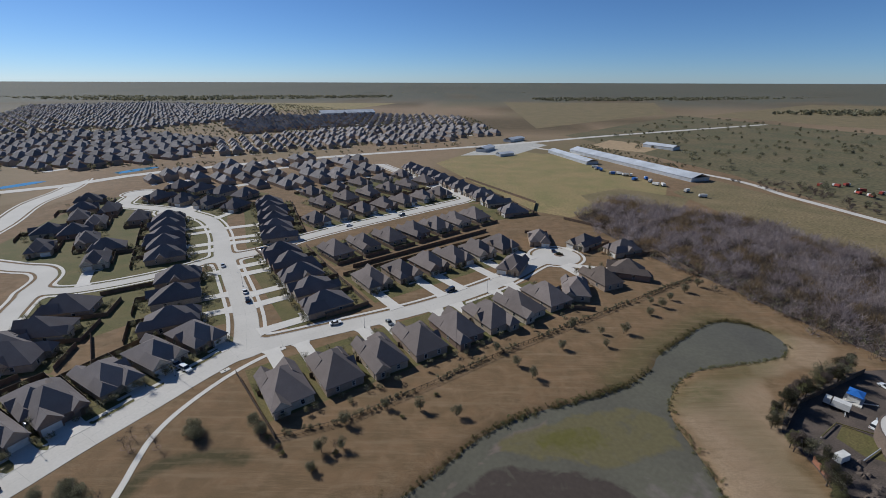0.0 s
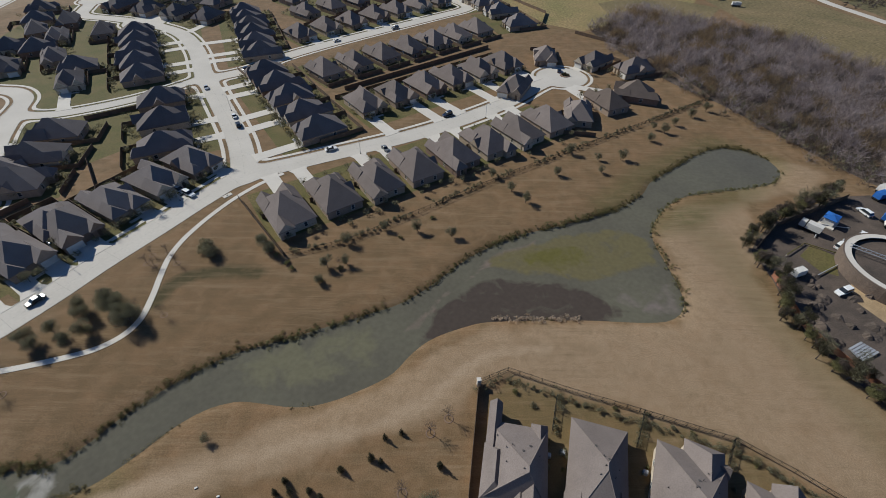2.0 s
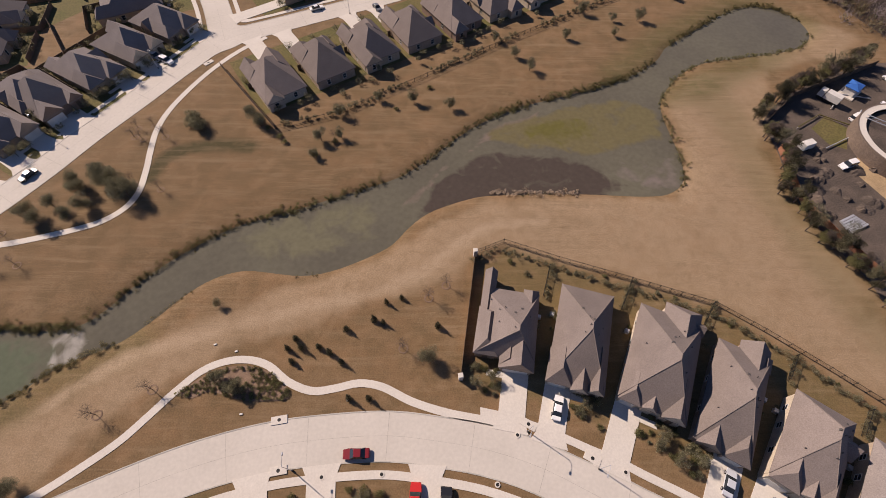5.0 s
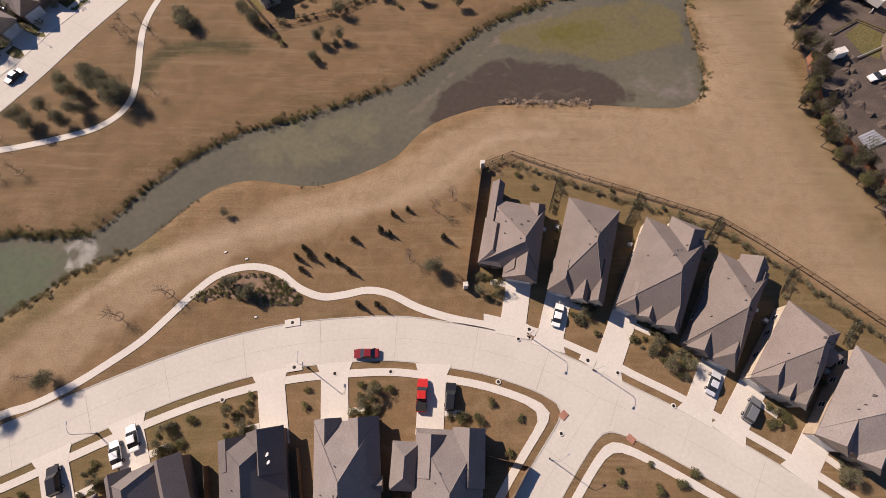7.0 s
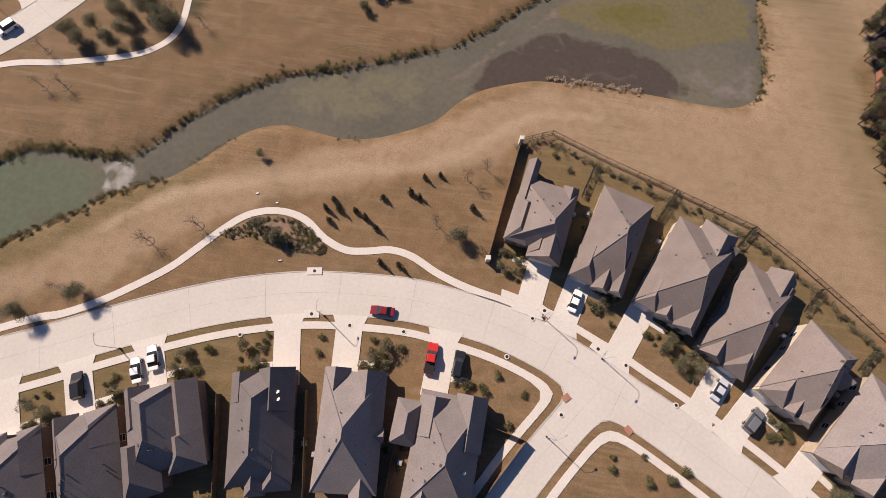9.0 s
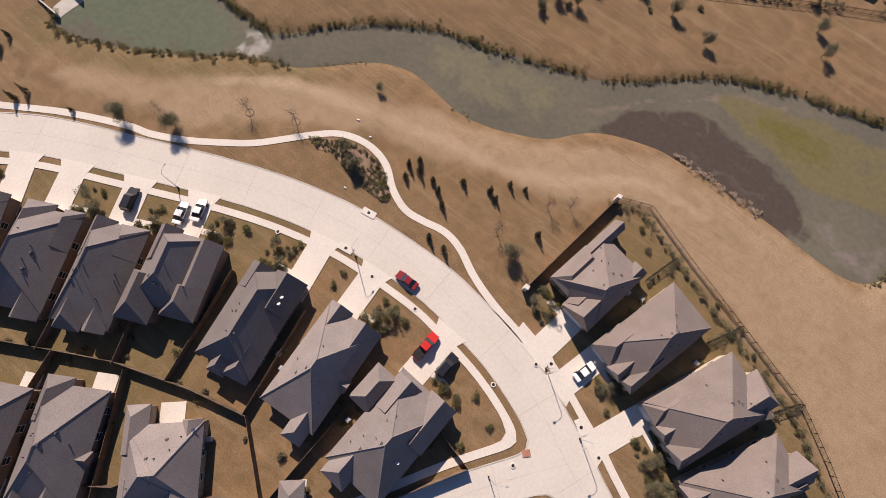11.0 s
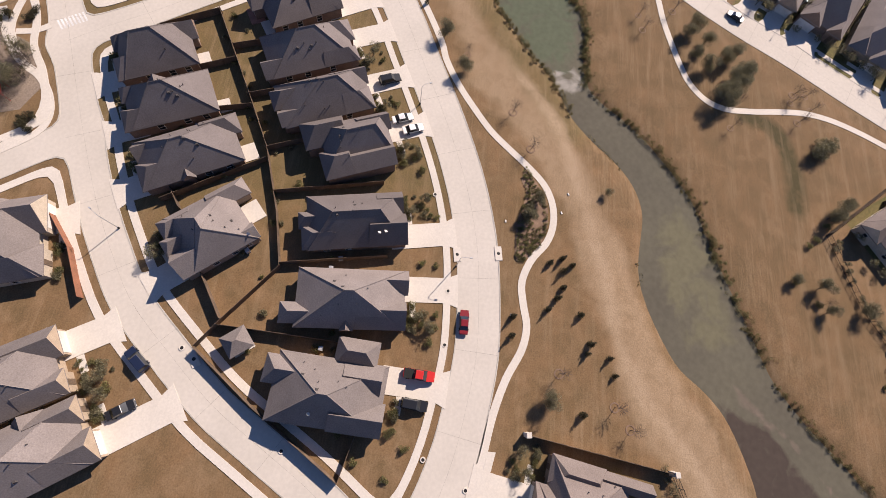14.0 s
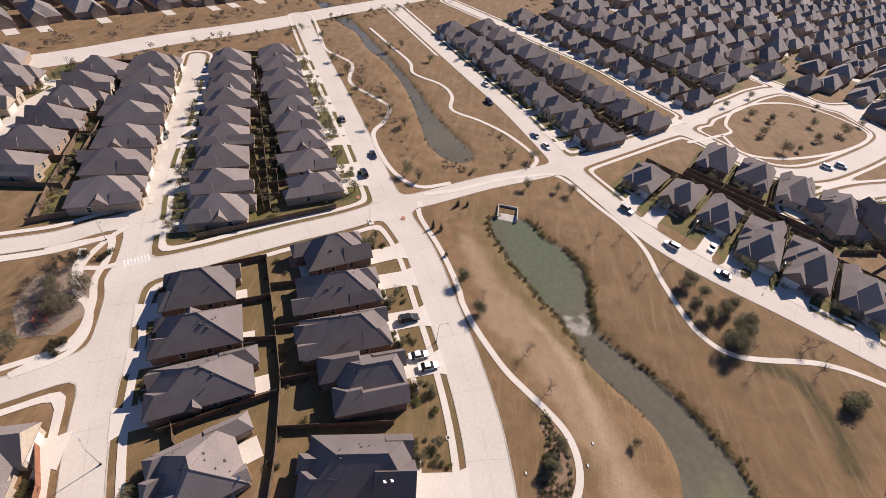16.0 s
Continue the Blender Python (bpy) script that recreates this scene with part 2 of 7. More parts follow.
def line_distance(px, py, line):
    """Distance of many places to a polyline."""
    best = np.full(px.shape, 1e9)
    for a, b in zip(line, line[1:]):
        d = b - a
        t = np.clip(((px - a[0]) * d[0] + (py - a[1]) * d[1]) / max(d @ d, 1e-9), 0, 1)
        best = np.minimum(best, (px - a[0] - t * d[0]) ** 2 + (py - a[1] - t * d[1]) ** 2)
    return np.sqrt(best)


def inside(px, py, poly):
    c = np.zeros(px.shape, bool)
    for a, b in zip(poly, np.roll(poly, -1, axis=0)):
        if a[1] != b[1]:
            c ^= ((a[1] > py) != (b[1] > py)) & (px < (b[0] - a[0]) * (py - a[1]) / (b[1] - a[1]) + a[0])
    return c


# ---- water and ground ----
BANK_N = [(-112, 15), (-106, 19.5), (-101.5, 26), (-96, 31), (-90, 32.3), (-81, 32), (-74, 33.2), (-69.5, 37.2), (-66, 42.4), (-61, 48), (-54, 54.2), (-47, 58.8),
          (-37, 62.5), (-29, 65.8), (-18.5, 70.3), (-10, 74), (-2, 80.5), (4.3, 87.2), (12.1, 94), (23.6, 100.9), (37, 105.8), (50, 111), (60, 116), (69, 123), (74, 130),
          (84, 138), (99, 149.5), (109, 154), (118, 152), (123.3, 145.7)]
BANK_S = [(123.6, 137), (117.7, 130.3), (106.8, 126.7), (93.8, 124.2), (83, 121.5), (76, 117), (71, 112), (66, 104.8), (64.5, 97.8), (65, 87), (65, 79), (63.5, 73), (59, 69.2),
          (51.9, 68.3), (35, 68.9), (15.4, 68.4), (8.4, 67.2), (-1.3, 63), (-6.6, 58), (-10.3, 53.2), (-17.7, 48.8), (-24, 46.2), (-30, 45.2), (-37, 46), (-43, 46.4),
          (-48.7, 44.6), (-54, 40.4), (-58.3, 35.2), (-64, 29.6), (-70.3, 26.4), (-75, 23.8), (-78.5, 20.3), (-83, 16.6), (-89.6, 11.7), (-97, 7.3), (-102.5, 4.2), (-109, 3), (-112, 6)]
POND = curve_points(BANK_N + BANK_S + BANK_N[:1], 2.0)[:-1]
POND2 = curve_points([(-285, -121), (-256.5, -96), (-244, -81), (-226, -70), (-212, -56.5), (-190, -42.5), (-165.6, -31.5), (-147, -24), (-138, -16), (-137.5, -9), (-141, -6), (-148, -7.7),
                      (-157, -16), (-168, -24.5), (-187, -35), (-213.6, -53), (-238, -71), (-261, -88.5), (-282, -108), (-285, -121)], 3.0)[:-1]
WATER_Z = -0.9


def axis(lo, hi, step, far):
    a = list(np.arange(lo, hi + step / 2, step))
    s, up, down = step, [a[-1]], [a[0]]
    while up[-1] < far:
        s *= 1.22
        up.append(up[-1] + s)
        down.append(down[-1] - s)
    return np.array(down[:0:-1] + a + up[1:])


def shore_distance(px, py):
    """Metres from the water's edge, minus inside."""
    d = np.full(px.shape, 60.0)
    for poly in (POND, POND2):
        lo, hi = poly.min(0) - 30, poly.max(0) + 30
        m = (px > lo[0]) & (px < hi[0]) & (py > lo[1]) & (py < hi[1])
        q = line_distance(px[m], py[m], np.vstack([poly, poly[:1]]))
        d[m] = np.minimum(d[m], np.where(inside(px[m], py[m], poly), -q, q))
    return d


def ground_height(px, py):
    d = shore_distance(px, py)
    bank = WATER_Z * np.clip(1 - d / 9.0, 0, 1) ** 2 * 0.6 + WATER_Z * 0.4 * np.clip(1 - d / 1.2, 0, 1)
    z = np.where(d < 0, WATER_Z + d * 0.35, bank)
    z = np.maximum(z, -2.6)
    r = np.hypot(px, py)
    return z + 62.0 * np.clip((r - 2600) / 2100, 0, 1) ** 1.5


hx, hy = np.arange(-300, 140, 1.0), np.arange(-140, 170, 1.0)
HGRID = shore_distance(*np.meshgrid(hx, hy))


def land(x, y):
    """The ground's height at one place."""
    i, j = int(x - hx[0] + 0.5), int(y - hy[0] + 0.5)
    d = HGRID[j, i] if 0 <= i < len(hx) and 0 <= j < len(hy) else 60.0
    if d < 0:
        return float(max(WATER_Z + d * 0.35, -2.6))
    return float(WATER_Z * max(1 - d / 9.0, 0) ** 2 * 0.6 + WATER_Z * 0.4 * max(1 - d / 1.2, 0))


gx, gy = axis(-290, 130, 1.4, 4700), axis(-125, 160, 1.4, 4700)
GX, GY = np.meshgrid(gx, gy)
GZ = ground_height(GX, GY)
nx, ny = len(gx), len(gy)
idx = np.arange(nx * ny).reshape(ny, nx)
quads = np.stack([idx[:-1, :-1], idx[:-1, 1:], idx[1:, 1:], idx[1:, :-1]], -1).reshape(-1, 4)
ground = new("ground", mesh_of("ground", np.stack([GX, GY, GZ], -1).reshape(-1, 3), quads.tolist(), M_GRASS, smooth=True))


def attribute(me, name, values):
    me.attributes.new(name, "FLOAT", "POINT").data.foreach_set("value", np.ascontiguousarray(values.ravel(), np.float32))


def smooth(a, lo, hi):
    t = np.clip((a - lo) / (hi - lo), 0, 1)
    return t * t * (3 - 2 * t)


PALE = np.array([(-98, -4), (-60, 27), (-30, 42), (-12, 49), (2, 60), (14, 66), (60, 67), (67, 80), (68, 104), (78, 114), (125, 124), (140, 135), (110, 150), (96, 104), (86, 82), (86, 60), (96, 40), (92, 14), (60, 39), (16, 54), (8, 52), (4, 44), (-20, 36), (-50, 24), (-70, 5)])
GREEN_POND = line_distance(GX, GY, np.array([(55, 116), (75, 135), (108, 157), (124, 142), (104, 124), (70, 106)]))
def depth_in(px, py, poly):
    """Metres inside a polygon's edge, minus outside."""
    q = line_distance(px, py, np.vstack([poly, poly[:1]]))
    return np.where(inside(px, py, poly), q, -q)


GPALE = smooth(depth_in(GX, GY, PALE), -4, 2.5)
LOTS = np.array([(-72, -8), (-43, 2), (-19, 7), (14, 5), (24, -6), (12, -30), (-4, -44), (-20, -60), (-76, -86), (-100, -40)])
YARDS = np.array([(10, 46), (17, 52), (42, 43), (60, 37), (88, 14), (76, -8), (52, 6), (34, 14), (8, 21)])
GGREEN = 0.5 * np.where(inside(GX, GY, YARDS), 1.0, 0.0) + 0.55 * smooth(-line_distance(GX, GY, np.array([(-112, 0), (-92, 7), (-74, 20), (-60, 30)])), -7, -1) + 0.75 * smooth(-GREEN_POND, -9, -1) + 0.4 * smooth(-line_distance(GX, GY, np.array([(80, 108), (83, 90), (84, 70), (88, 50), (93, 30)])), -9, -2) + 0.55 * np.where(inside(GX, GY, LOTS), 1.0, 0.0) * smooth(-GX - GY * 0.2, 25, 45)
far_mix = np.array([noise.noise((x * 0.0035, y * 0.0035, 3.0)) for x, y in zip(GX.ravel(), GY.ravel())]).reshape(GX.shape)
GR = np.hypot(GX, GY)
GGREEN = np.where(GR > 300, smooth(far_mix, -0.1, 0.35) * 0.8, GGREEN)
GDARK = np.where(GR > 900, smooth(-far_mix, 0.0, 0.3), 0.0)
GDARK = np.clip(GDARK + 1.5 * smooth(-line_distance(GX, GY, curve_points([(-73, 73), (-71, 80), (-65, 83.5), (-57, 84.5), (-50, 84)], 2.0)), -3.2, -1.2) * (GR < 300), 0, 1.4)
ragged = np.array([noise.noise((x * 0.09, y * 0.09, 6.0)) + 0.5 * noise.noise((x * 0.3, y * 0.3, 2.0)) for x, y in zip(GX.ravel(), GY.ravel())]).reshape(GX.shape)
GPALE = np.clip(smooth(GPALE + ragged * 0.55, 0.2, 0.95) * (GPALE > 0.01) + np.where(GR > 450, smooth(far_mix, -0.35, 0.1) * 0.8, 0.0), 0, 1)
TRAIL = [(-72, 17), (-66, 22.3), (-58.6, 27.1), (-45.4, 31.5), (-33, 35.2), (-23.8, 38.2), (-16.7, 39.4), (-7.4, 43.1), (-0.6, 47.5), (6.2, 54), (14, 58.5), (26, 60)]
NORTH = np.array([(-110, 40), (-96, 32), (-72, 36), (-50, 57), (-18, 71), (4, 88), (24, 101), (60, 117), (108, 156), (126, 150), (130, 190), (63, 156), (-5, 111), (-45, 89), (-60, 118), (-75, 100), (-95, 70), (-118, 50)])
# browner north bank; the stronger west end paints in the lens's corner falloff
GOLIVE = 0.35 * smooth(depth_in(GX, GY, NORTH), -3, 6) * smooth(-GX, -20, 50) + 0.15 * smooth(depth_in(GX, GY, NORTH), -3, 6)
GTRAIL = 0.95 * smooth(-line_distance(GX, GY, curve_points(TRAIL, 2.0)) + 0.9 * ragged, -2.2, -0.3) * (GR < 300)
GWOOD = np.clip(smooth(GR, 1500, 2300) * smooth(far_mix, -0.45, 0.0) * 1.2 + smooth(GR, 2300, 3000), 0, 1.25)
for nm, vals in (("wooded", GWOOD), ("trail", GTRAIL), ("olive", GOLIVE), ("pale", GPALE), ("green", np.clip(GGREEN, 0, 1)), ("dark", GDARK)):
    attribute(ground.data, nm, vals)
tagged(ground, "dry brown winter grass on flat ground", "ground", kind="structure")
for poly in (POND, POND2):
    lo, hi = poly.min(0) - 3, poly.max(0) + 3
    WX, WY = np.meshgrid(np.arange(lo[0], hi[0] + 1.5, 1.5), np.arange(lo[1], hi[1] + 1.5, 1.5))
    near = (shore_distance(WX, WY) < 2.0)
    keep = near[:-1, :-1] & near[:-1, 1:] & near[1:, 1:] & near[1:, :-1]
    wi = np.arange(WX.size).reshape(WX.shape)
    wq = np.stack([wi[:-1, :-1], wi[:-1, 1:], wi[1:, 1:], wi[1:, :-1]], -1)[keep]
    used = np.unique(wq)
    remap = np.full(WX.size, -1)
    remap[used] = np.arange(len(used))
    wx, wy = WX.ravel()[used], WY.ravel()[used]
    w = new("water", mesh_of("water", np.stack([wx, wy, np.full(len(wx), WATER_Z)], -1), remap[wq].tolist(), M_WATER))
    for nm, k, lo, hi, zone_ in (
            ("mud", 0.62, -2.5, 2.5, [(-11, 63), (0, 76), (11, 87), (16, 93), (30, 100), (30, 97), (13, 86), (4, 78), (-4, 66)]),
            ("silty", 0.66, -5, 5, [(-49, 56), (-35, 64), (-17, 68), (-12, 61), (-14, 55), (-29, 48), (-40, 50)]),
            ("murk", 0.7, -7, 5, [(-114, 2), (-114, 20), (-100, 29), (-94, 31), (-84, 31), (-76, 26), (-81, 18), (-92, 11)]),
            ("weed", 0.72, -2, 3, [(14, 92), (34, 101), (56, 106), (64, 99), (63, 88), (52, 85), (42, 81), (35, 83), (22, 84), (14, 87)]),
            ("algae", 0.6, -4, 5, [(20, 88), (24, 95), (40, 99), (48, 94), (44, 88), (34, 85)]),
            ("deep", 0.72, -1.5, 2.5, [(-1, 73), (13, 84.5), (25, 83), (35, 82), (44, 77), (51, 71), (42, 67), (30, 66), (10, 65), (-6, 60)]),
            ("plume", 0.5, -5, 4, [(44, 77), (51, 80), (63, 83), (64, 71), (52, 70)]),
            ("foam", 0.57, -3, 1.5, [(-84, 31), (-73, 32), (-70, 30), (-72, 25), (-77, 25), (-74, 29)])):
        attribute(w.data, nm, k * smooth(depth_in(wx, wy, np.array(zone_, float)), lo, hi))
    tagged(w, "murky still greenish grey pond water with algae", "water", kind="structure")

# ---- roads ----
HW_NEAR = 4.25
ROADS = {
    "r1": [(-250, -114), (-215, -93.6), (-177.5, -70.5), (-138, -46.7), (-106, -28), (-89, -15.5), (-72, -6.8), (-57, 0.5), (-43.2, 6.2), (-30, 9.9), (-18.8, 11.4), (-8, 12), (1.1, 11.1), (10.4, 9.6), (20, 6.6), (30, 1.8), (38.8, -2), (48.1, -6.8), (60, -13.7), (80, -27), (110, -46)],
    "r2": [(30, 1.8), (27, -2), (21.9, -8.7), (17.2, -15.5), (11.5, -25), (6.4, -33.3), (-0.9, -42.2), (-9, -51.2), (-17.5, -57.4), (-27, -63.3), (-40, -70), (-53, -76.2), (-66, -82.2), (-78, -88), (-94.4, -95.7), (-107.6, -101.8), (-133.5, -111.5), (-169, -127), (-180, -132)],
    "r3": [(-60.5, -80.2), (-65.8, -74), (-71, -67.2), (-79.5, -57.1), (-85.9, -49.3), (-94.6, -38), (-105.7, -26), (-114.5, -15), (-127, 0), (-139, 17), (-147.5, 28), (-160.6, 42), (-183.6, 66.3), (-198.4, 81.8), (-215, 95), (-239, 118), (-263, 141), (-274, 160), (-262, 182), (-285, 223)],
    "west": [(-58, -118), (-62, -111.5), (-67.6, -102.8), (-74.5, -96.5), (-80, -89.5)],
    "ring": [(-197, 84), (-189.5, 94.6), (-178, 108), (-175, 123), (-188, 147), (-229, 192), (-255, 190)],
    "r4": [(-300, -75), (-260, -47), (-216.4, -16.2), (-187.7, 4.6), (-167, 17.2), (-147.5, 28.6), (-140, 34.5), (-130, 42.5), (-118.5, 51.5), (-110, 61), (-101.5, 75), (-95, 88), (-86, 104), (-77.5, 119.5), (-69, 131.5), (-48, 142.6), (-8.5, 163), (24.8, 187.5), (46, 210), (58, 220)],
    "r5": [(-69, 131), (-80.4, 157), (-103, 194.6), (-120, 222), (-138, 256), (-160, 285), (-190, 305)],
    "r6": [(-116, 216), (-99.4, 228), (-85, 248), (-63, 270), (-31.5, 298), (-4, 322), (14, 338), (16, 350), (-2, 376), (-30, 425), (-75, 500)],
    "r14": [(-190, 305), (-215, 313), (-240, 320), (-248, 336), (-254, 358)],
    "r7": [(-122, 213), (-140, 193), (-165, 178), (-184, 176)],
    "r8": [(-260, 190), (-284, 264), (-312, 322), (-333, 393), (-420, 540)],
    "r13": [(-240, 208), (-214, 202), (-200, 200), (-190, 192), (-185, 180), (-179, 166), (-172.5, 152), (-164, 138), (-146, 112)],
    "r9": [(-5, -115), (-18, -99), (-29, -84.6), (-37, -75), (-40.5, -70.5)],
    "r10": [(-213, 94), (-233, 74.2), (-256, 55.5), (-275, 31), (-301, -4), (-330, -42)],
    "r11": [(-276, 166), (-288, 150.7), (-306, 124.5), (-330, 95)],
    "r12": [(-80, -141), (-100.6, -148.5), (-117, -153.6), (-136.4, -159.5), (-150, -165)],
}
ROADS = {k: curve_points(v, 3.0) for k, v in ROADS.items()}
WIDTHS = {"r8": 6.0, "r7": 3.1, "r13": 3.7, "r1": 4.15, "r2": 3.25, "r3": 3.35, "west": 2.7, "r9": 2.9}


def road_field(px, py, blend=5.0):
    """Metres outside the kerb line of the street network, with rounded corners."""
    acc = np.zeros(px.shape)
    for k, line in ROADS.items():
        d = line_distance(px, py, line) - WIDTHS.get(k, HW_NEAR)
        acc += np.exp(-np.clip(d, -30, 200) / 1.3)
    net = -1.3 * np.log(np.maximum(acc, 1e-60))
    for cx, cy, r in ((60, 221, 12.5), (-192, 306, 13), (-253, 357, 11)):
        net = np.minimum(net, np.hypot(px - cx, py - cy) - r)
    return net


fx, fy = np.arange(-336, 130, 1.5), np.arange(-160, 500, 1.5)
FX, FY = np.meshgrid(fx, fy)
NET = road_field(FX, FY)


def net_at(x, y):
    """The street field at one place, from the grid."""
    u, v = (x - fx[0]) / 1.5, (y - fy[0]) / 1.5
    if not (0 <= u < len(fx) - 1 and 0 <= v < len(fy) - 1):
        return 99.0
    i, j = int(u), int(v)
    u, v = u - i, v - j
    return float((NET[j, i] * (1 - u) + NET[j, i + 1] * u) * (1 - v) + (NET[j + 1, i] * (1 - u) + NET[j + 1, i + 1] * u) * v)


def band(field, lo, hi, z, base=0.0):
    """The strip of the plan where lo < field < hi, as a slab with its top at z."""
    f = field
    c = np.stack([f[:-1, :-1], f[:-1, 1:], f[1:, 1:], f[1:, :-1]], -1)
    full = ((c > lo) & (c < hi)).all(-1)
    some = ((c.max(-1) > lo) & (c.min(-1) < hi)) & ~full
    verts, faces = [], []

    def add(pts):
        k = len(verts)
        verts.extend(pts)
        faces.append(tuple(range(k, k + len(pts))))

    for r, q in zip(*np.nonzero(full)):
        add([(fx[q], fy[r], z), (fx[q + 1], fy[r], z), (fx[q + 1], fy[r + 1], z), (fx[q], fy[r + 1], z)])
    for r, q in zip(*np.nonzero(some)):
        poly = [(fx[q], fy[r], c[r, q, 0]), (fx[q + 1], fy[r], c[r, q, 1]), (fx[q + 1], fy[r + 1], c[r, q, 2]), (fx[q], fy[r + 1], c[r, q, 3])]
        for lim, sg in ((lo, 1), (hi, -1)):
            out = []
            for a, b in zip(poly, poly[1:] + poly[:1]):
                ia, ib = (a[2] - lim) * sg >= 0, (b[2] - lim) * sg >= 0
                if ia:
                    out.append(a)
                if ia != ib:
                    t = (lim - a[2]) / (b[2] - a[2])
                    out.append((a[0] + t * (b[0] - a[0]), a[1] + t * (b[1] - a[1]), lim))
            poly = out
            if len(poly) < 3:
                break
        if len(poly) < 3:
            continue
        add([(p[0], p[1], z) for p in poly])
        for a, b in zip(poly, poly[1:] + poly[:1]):
            if a[2] == b[2] and a[2] in (lo, hi) and (a[0] != b[0] or a[1] != b[1]):
                add([(a[0], a[1], z), (a[0], a[1], base), (b[0], b[1], base), (b[0], b[1], z)])
    return verts, faces


v, f = band(NET, -99, 0.0, 0.03)
tagged(new("road", mesh_of("road", v, f, M_ROAD)), "pale sunlit concrete residential street", "road", kind="structure")
v, f = band(NET, 0.0, 0.22, 0.08)
tagged(new("kerb", mesh_of("kerb", v, f, M_KERB)), "low pale concrete kerb along the street", "kerb", kind="structure")
side = NET.copy()
off = (FX > -230) & (FX < 8) & (FY > -100) & (FY < 300) & (np.hypot(FX + 60, FY - 60) < 400) & inside(FX, FY, np.array([(-300, -140), (-189, -76.4), (-110, -29), (-72, -6.6), (-43, 6.2), (-19, 11.2), (9, 9.5), (9, 60), (60, 100), (60, 200), (24, 186), (-8.5, 162), (-48, 142), (-69, 129), (-96, 95), (-113, 70), (-136, 42), (-230, -19), (-300, -66)]))
side[off] = np.nan
v, f = band(side, 1.5, 2.9, 0.11)
tagged(new("pavement", mesh_of("pavement", v, f, M_WALK)), "narrow pale concrete sidewalk beside the street", "sidewalk", kind="structure")


def ribbon(pts, width, z, mat, name, label, category, step=2.0, base=0.0, follow=False):
    """A slab that follows a smooth line."""
    p = curve_points(pts, step)
    t = np.gradient(p, axis=0)
    t /= np.hypot(t[:, 0], t[:, 1])[:, None]
    nrm = np.stack([-t[:, 1], t[:, 0]], 1) * width / 2
    s = Shape()
    a, b = p + nrm, p - nrm
    za = ground_height(a[:, 0], a[:, 1]) if follow else np.zeros(len(a))
    zb = ground_height(b[:, 0], b[:, 1]) if follow else np.zeros(len(a))
    vs, fs = [], []
    for j in range(len(p)):
        vs += [(*a[j], za[j] + z), (*b[j], zb[j] + z), (*a[j], za[j] + base - 0.1), (*b[j], zb[j] + base - 0.1)]
    for j in range(len(p) - 1):
        k = 4 * j
        fs += [(k, k + 1, k + 5, k + 4), (k + 2, k, k + 4, k + 6), (k + 1, k + 3, k + 7, k + 5)]
    return tagged(new(name, mesh_of(name, vs, fs, mat)), label, category, kind="structure")


PATH_S = [(-110, -19.5), (-103, -18), (-90, -9.4), (-78.4, -3.2), (-73.2, -1.3), (-67.1, 2.2), (-61.1, 6.7), (-56.3, 10.8), (-52.6, 15.2), (-49.1, 19.6), (-45.3, 23.5), (-41.1, 25.5), (-36.6, 25.9), (-32.3, 24.7), (-27.9, 21.6), (-23.1, 19.9), (-18.7, 20.4), (-14.2, 21.4), (-9.6, 20.7), (-3.8, 18), (2.9, 16), (10.7, 14.6), (15, 13.5)]
ribbon(PATH_S, 1.5, 0.08, M_WALK, "pavement", "winding pale concrete footpath through dry grass", "footpath", 1.0)
PATH_N = [(-114, -19), (-119, -10), (-130, 4), (-137, 16), (-140, 23), (-137, 29), (-126.7, 37.3), (-117.5, 45.6), (-108, 50.8), (-97.4, 53), (-90, 55.1), (-84, 57.1), (-79.3, 59.3), (-75.4, 63.2), (-73.9, 68.3), (-74.6, 75.5), (-76, 83), (-76.9, 90.3), (-76, 98.2), (-73, 107.5), (-68.6, 117), (-63, 125.5), (-56, 133)]
ribbon(PATH_N, 1.6, 0.08, M_WALK, "pavement", "winding pale concrete footpath through dry grass", "footpath", 1.0)
ribbon([(-560, 230), (-364, 362), (-332, 392), (-287, 450), (-132, 552), (76, 657), (300, 790), (700, 1000)], 13, 0.1, M_ROAD, "road", "straight pale highway across flat land", "road", 20)
ribbon([(120, 640), (264, 443), (283, 352), (296, 283), (310, 190)], 7, 0.06, M_ROAD, "road", "narrow pale farm road beside scrub", "road", 12)
ribbon([(-40, -280), (-140.2, -187), (-191, -152.5), (-230, -124), (-271, -100), (-317, -70), (-480, 30)], 14, 0.06, M_ROAD, "road", "straight pale highway behind the houses", "road", 12)


